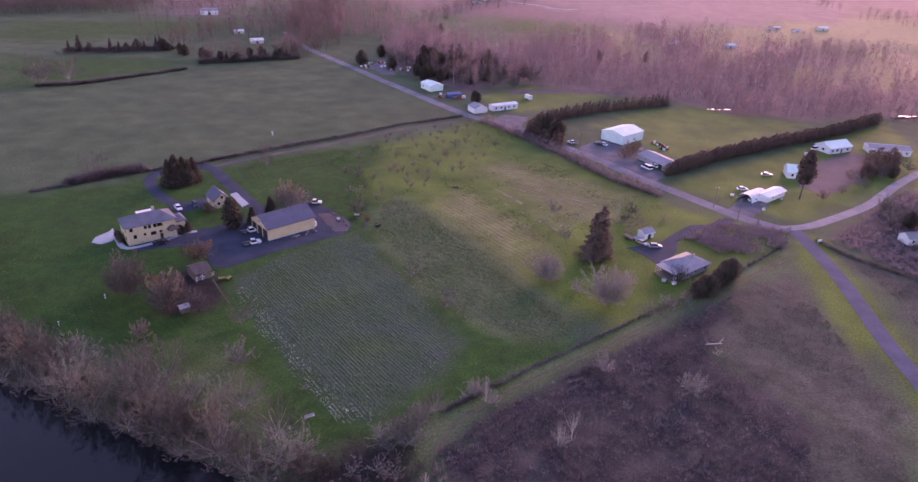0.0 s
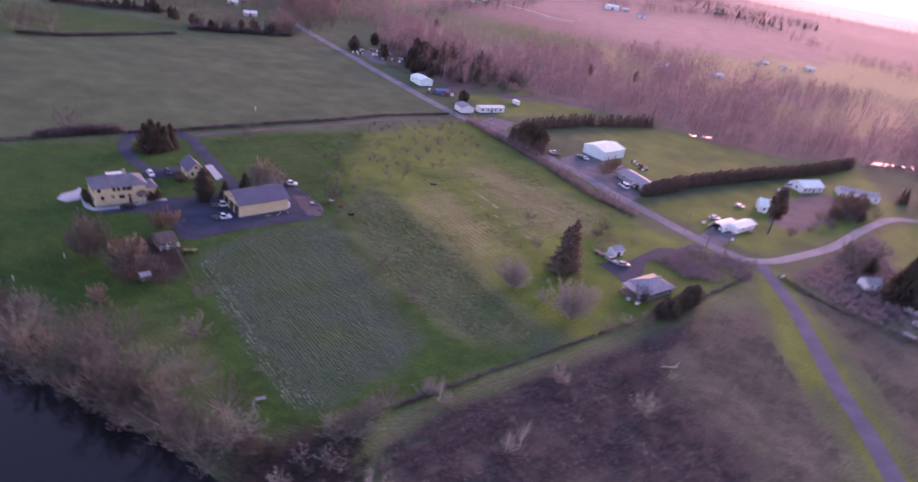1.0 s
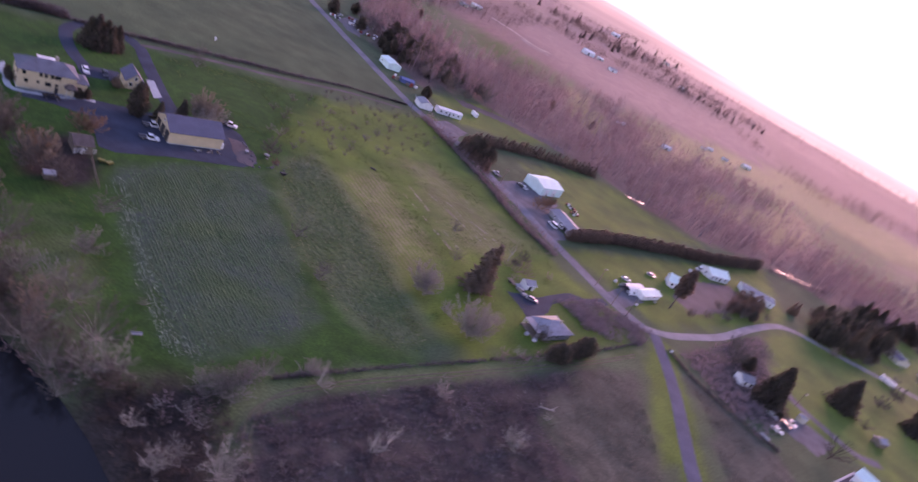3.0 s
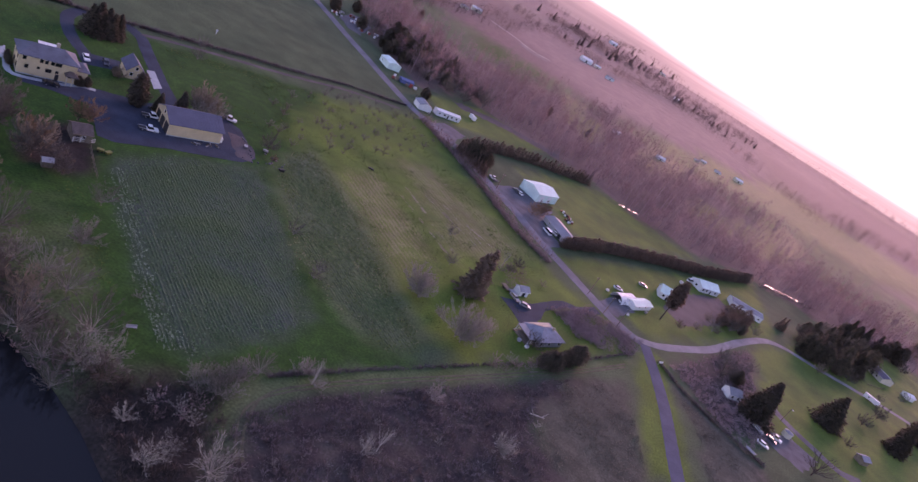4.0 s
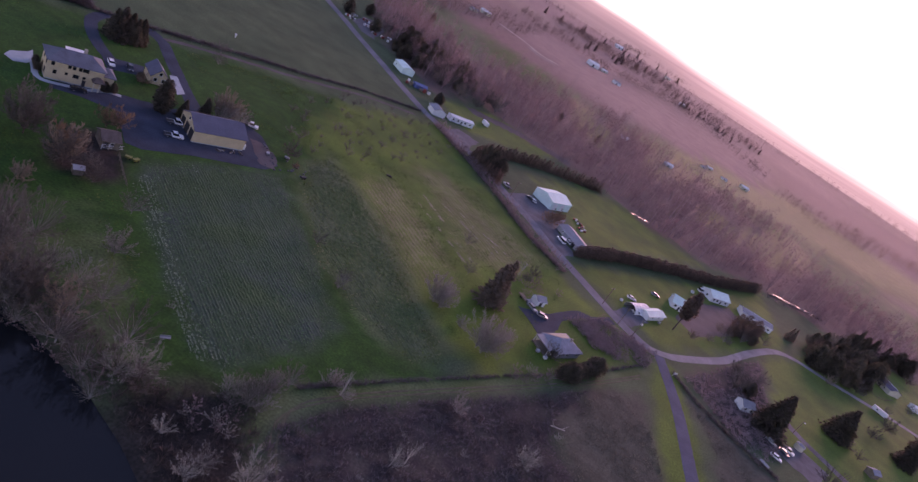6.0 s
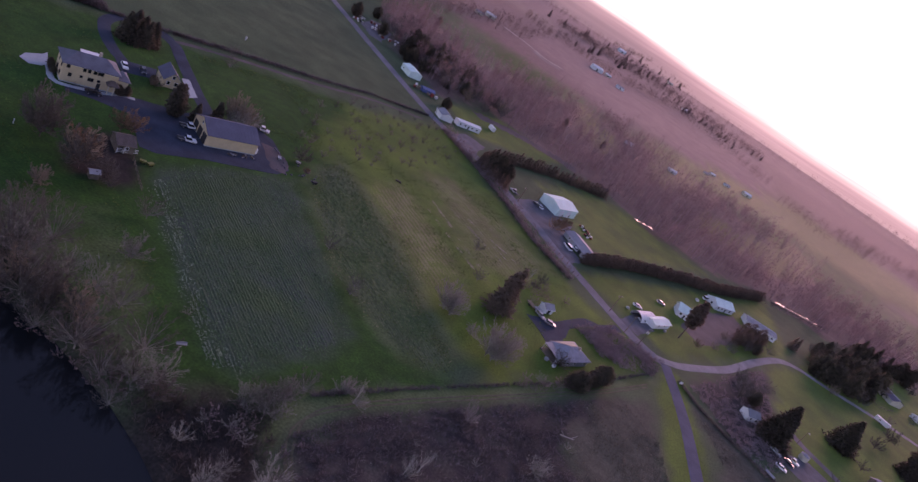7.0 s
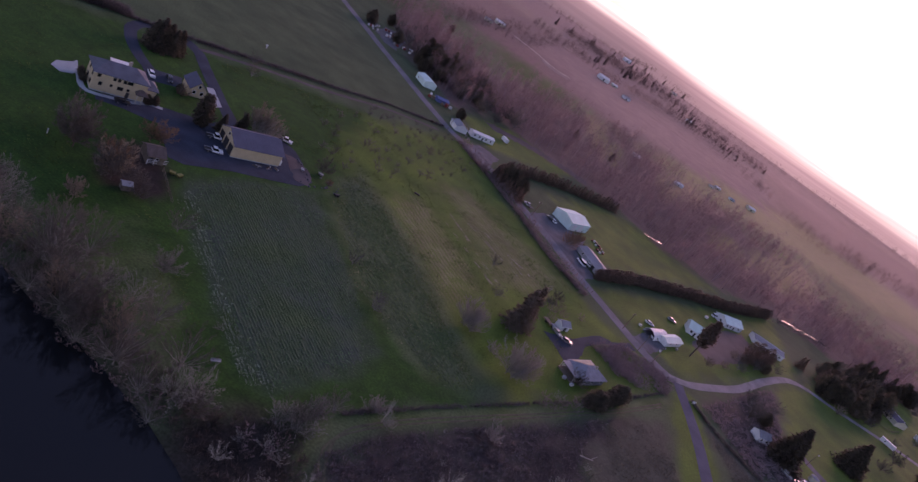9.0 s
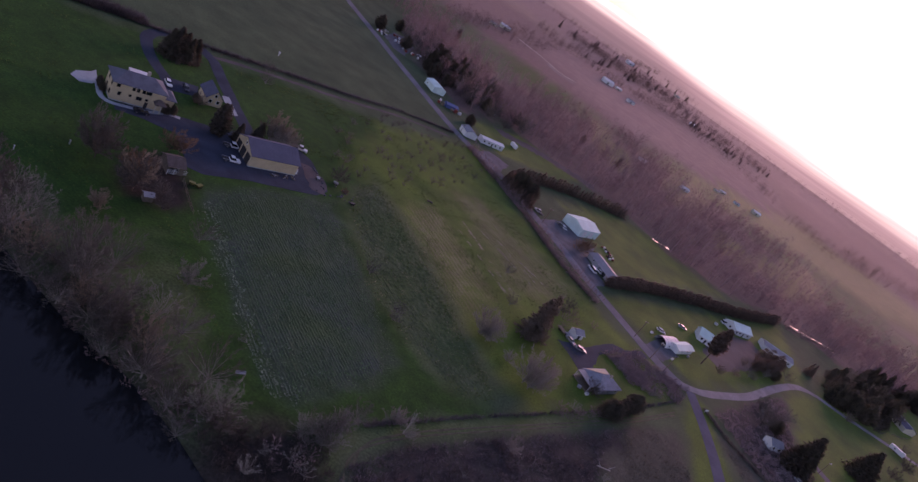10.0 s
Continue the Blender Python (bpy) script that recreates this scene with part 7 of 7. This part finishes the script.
plant(HAZEFIR, along([(199.3, 1511.2), (246.2, 1387.2), (325.5, 1382.5), (416.7, 1429.5)], 26.0, 12.0), (0.3, 0.75), group="evergreens on the far field edge")
x, y = line_spots([(-308.3, 338.0), (-290.0, 351.6), (-277.2, 372.1), (-256.2, 409.8)], 900, 1.5, nr)
brambles("brush", x, y, nr, 1.6, "dark hedge line between far fields")
far_areas = []
far_areas.append((belt([(-165.4, 779.6), (-96.3, 863.2), (-42.3, 1360.2), (118.6, 1483.9)], 9), 10))
far_areas.append((belt([(-17.4, 1500.9), (34.0, 1453.3), (124.7, 1456.9), (160.0, 1463.6)], 12), 9))
far_areas.append((belt([(170.4, 1412.0), (219.0, 1248.7), (296.0, 1149.0), (324.8, 1037.1)], 14), 10))
far_areas.append((belt([(-33.5, 1528.0), (33.1, 1496.1), (125.3, 1470.9), (168.1, 1479.2)], 22), 6.5))
far_areas.append(([(-305.7, 464.2), (-283.6, 467.3), (-307.6, 523.5), (-238.0, 526.3), (-210.8, 509.0), (-261.3, 631.7), (-341.3, 623.2), (-346.7, 533.4)], 9))
far_areas.append(([(-534.8, 550.9), (-490.1, 586.1), (-428.0, 603.8), (-451.7, 638.4), (-562.8, 581.2)], 11))
far_areas.append((belt([(-700, 1000), (-420, 900), (-300, 800), (-250, 700)], 60), 15))
far_areas.append((belt([(-520, 560), (-430, 640), (-350, 700)], 18), 12))
far_areas.append((belt([(-330, 480), (-290, 560), (-250, 600)], 25), 11))
far_areas.append((belt([(-900, 1700), (-100, 1900), (500, 1800), (1300, 1700)], 60), 20))
far_areas.append((belt([(-81.8, 1460.2), (-1.1, 1542.9), (70.2, 1576.2), (138.3, 1685.7), (221.4, 1543.9), (315.2, 1482.6), (402.1, 1425.9)], 12), 4.5))
far_areas.append((belt([(56.1, 1955.3), (187.0, 2323.9), (295.1, 2093.8)], 25), 12))
far_areas.append((belt([(-166.9, 679.5), (-136.2, 839.7), (-122.5, 894.9), (-111.5, 982.8)], 12), 8))
far_areas.append((belt([(-557.0, 574.9), (-496.1, 609.9), (-446.6, 640.6)], 25), 10))
far_areas.append((belt([(-411.2, 570.7), (-386.3, 596.4), (-353.9, 671.1), (-285.7, 690.9)], 14), 10))
far_areas.append((belt([(-587.4, 607.8), (-522.6, 626.6), (-440.8, 683.0), (-370.8, 703.6)], 40), 9))
far_areas.append((belt([(330, 900), (520, 1050), (800, 1200)], 45), 14))
far_areas.append(([(-216.0, 462.0), (-196.0, 488.0), (-194.0, 525.0), (-232.0, 644.0), (-286.0, 793.0), (-310.0, 720.0), (-268.0, 590.0), (-238.0, 520.0)], 5.0))
far_areas.append(([(-517.0, 545.0), (-492.0, 598.0), (-452.0, 672.0), (-474.0, 705.0), (-560.0, 660.0), (-600.0, 600.0)], 5.5))
far_areas.append((belt([(-262.0, 436.0), (-240.0, 447.0), (-222.0, 462.0), (-206.0, 478.0)], 5), 3.2))
far_areas.append((belt([(-125.8, 1223.0), (-70.9, 1160.0), (-28.2, 1176.0), (17.8, 1172.0), (74.3, 1180.0), (134.7, 1246.0), (200.0, 1299.0), (269.0, 1338.0), (329.0, 1322.0)], 6), 4.2))
far_areas.append((belt([(420, 520), (520, 600), (640, 640)], 45), 12))
woods("woods", far_areas, "distant belts of bare trees between fields", 14, 7, M_FARWOODS, 50)
for k, (q, turn, size) in enumerate((((16.3, 1096.9), 20, 2.1), ((40.0, 1118.0), 20, 1.2), ((62.0, 1058.0), 20, 1.4), ((-140.0, 905.0), 20, 1.6), ((68.0, 1900.0), 20, 2.6), ((180.0, 790.0), 15, 0.7), ((120.3, 659.6), 10, 1.0), ((191.2, 809.5), 15, 0.8), ((209.1, 798.4), 15, 0.8), ((239.9, 822.9), 15, 1.2), ((72.6, 655.9), 30, 0.9), ((-147.9, 867.5), 20, 1.2), ((217.4, 1407.7), 20, 1.5), ((-261.0, 510.2), 40, 1.1), ((-374.5, 632.1), 40, 1.8), ((-295.0, 547.0), 40, 0.9), ((-487.4, 711.5), 40, 1.4), ((223.7, 1907.4), 20, 1.8))):
    size *= 0.8
    gable_house("far_house", q[0], q[1], turn, 11 * size, 7 * size, 2.8 * size, 4.2 * size, (M_WHITE, M_CREAM)[k % 2], (M_WHITE, M_WHITE, M_GREYMETAL)[k % 3], "distant pale farm building among fields", group="distant farm buildings", doors=(("x", 5 * size, 1.6 * size, 2.1 * size),))


def ridge():
    """Low horizon hills; emission paints bright evening haze on them, most below the sun."""
    m = bpy.data.materials.new("hazy_hills")
    m.use_nodes = True
    n, l = m.node_tree.nodes, m.node_tree.links
    b = n["Principled BSDF"]
    b.inputs["Base Color"].default_value, b.inputs["Roughness"].default_value = (0.11, 0.095, 0.08, 1), 0.95
    b.inputs["Sheen Weight"].default_value, b.inputs["Sheen Roughness"].default_value = 0.075, 0.3
    b.inputs["Sheen Tint"].default_value = (0.95, 0.66, 0.86, 1)
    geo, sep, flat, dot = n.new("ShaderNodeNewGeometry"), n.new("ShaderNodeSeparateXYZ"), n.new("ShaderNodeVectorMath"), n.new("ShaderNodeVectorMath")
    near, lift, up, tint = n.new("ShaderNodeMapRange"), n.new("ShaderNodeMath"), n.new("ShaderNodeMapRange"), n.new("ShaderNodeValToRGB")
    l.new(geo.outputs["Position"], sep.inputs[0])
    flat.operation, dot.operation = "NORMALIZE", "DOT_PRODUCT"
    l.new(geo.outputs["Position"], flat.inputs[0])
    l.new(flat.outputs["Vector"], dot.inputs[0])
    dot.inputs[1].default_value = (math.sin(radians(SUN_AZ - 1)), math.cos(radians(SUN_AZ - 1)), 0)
    # the painted glow starts lower on the slope near the sun's bearing
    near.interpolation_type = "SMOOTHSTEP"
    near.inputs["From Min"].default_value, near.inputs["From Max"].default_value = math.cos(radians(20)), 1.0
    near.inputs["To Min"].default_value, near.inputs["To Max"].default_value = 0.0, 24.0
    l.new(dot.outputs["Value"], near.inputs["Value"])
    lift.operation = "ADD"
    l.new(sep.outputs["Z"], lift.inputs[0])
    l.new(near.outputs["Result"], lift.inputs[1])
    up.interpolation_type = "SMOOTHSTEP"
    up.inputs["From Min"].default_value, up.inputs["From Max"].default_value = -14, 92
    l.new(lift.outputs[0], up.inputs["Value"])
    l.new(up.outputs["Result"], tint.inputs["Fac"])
    # emission from near black to white with height, painted as haze
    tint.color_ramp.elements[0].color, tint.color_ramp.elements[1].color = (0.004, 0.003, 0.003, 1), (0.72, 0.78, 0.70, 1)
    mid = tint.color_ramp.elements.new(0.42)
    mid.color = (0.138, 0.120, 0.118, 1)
    # fields and tree belts, long and thin at this distance; they mottle the glow
    bands, belts, land = n.new("ShaderNodeMapping"), n.new("ShaderNodeTexNoise"), n.new("ShaderNodeMapRange")
    bands.inputs["Scale"].default_value = (0.0018, 0.0045, 0.0)
    belts.inputs["Scale"].default_value, belts.inputs["Detail"].default_value = 1.0, 4.0
    l.new(geo.outputs["Position"], bands.inputs["Vector"])
    l.new(bands.outputs["Vector"], belts.inputs["Vector"])
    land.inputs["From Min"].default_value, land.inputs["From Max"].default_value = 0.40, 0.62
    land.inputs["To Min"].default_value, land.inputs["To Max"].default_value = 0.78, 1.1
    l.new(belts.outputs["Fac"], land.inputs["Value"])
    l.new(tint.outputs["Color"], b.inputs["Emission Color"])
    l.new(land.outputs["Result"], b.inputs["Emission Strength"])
    soil = n.new("ShaderNodeValToRGB")
    soil.color_ramp.elements[0].color, soil.color_ramp.elements[1].color = (0.055, 0.045, 0.04, 1), (0.14, 0.12, 0.10, 1)
    l.new(belts.outputs["Fac"], soil.inputs["Fac"])
    l.new(soil.outputs["Color"], b.inputs["Base Color"])
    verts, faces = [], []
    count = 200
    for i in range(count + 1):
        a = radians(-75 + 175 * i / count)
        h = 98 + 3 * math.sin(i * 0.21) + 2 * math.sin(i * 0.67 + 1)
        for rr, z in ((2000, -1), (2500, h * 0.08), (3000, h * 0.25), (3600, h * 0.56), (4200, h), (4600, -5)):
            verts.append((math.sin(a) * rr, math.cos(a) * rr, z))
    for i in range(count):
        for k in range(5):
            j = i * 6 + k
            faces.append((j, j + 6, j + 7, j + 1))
    tagged(new("backdrop", mesh_from("backdrop", verts, faces, m)), "low hills along the horizon with a glow painted as pink haze", "hills", kind="structure")


ridge()
for proto in BRANCHY + HAZEFIR + MEADOW + RAGGED + SPIRE + CONE + BIRCH + BARE + PALE + RUST + YARD + SMALL + TALL + PINE + HEDGEROUND + CONIFER + ROUND + FIR + HEDGER + BUSH + PALEBUSH:
    for o in (*proto.children_recursive, proto):
        bpy.data.objects.remove(o)
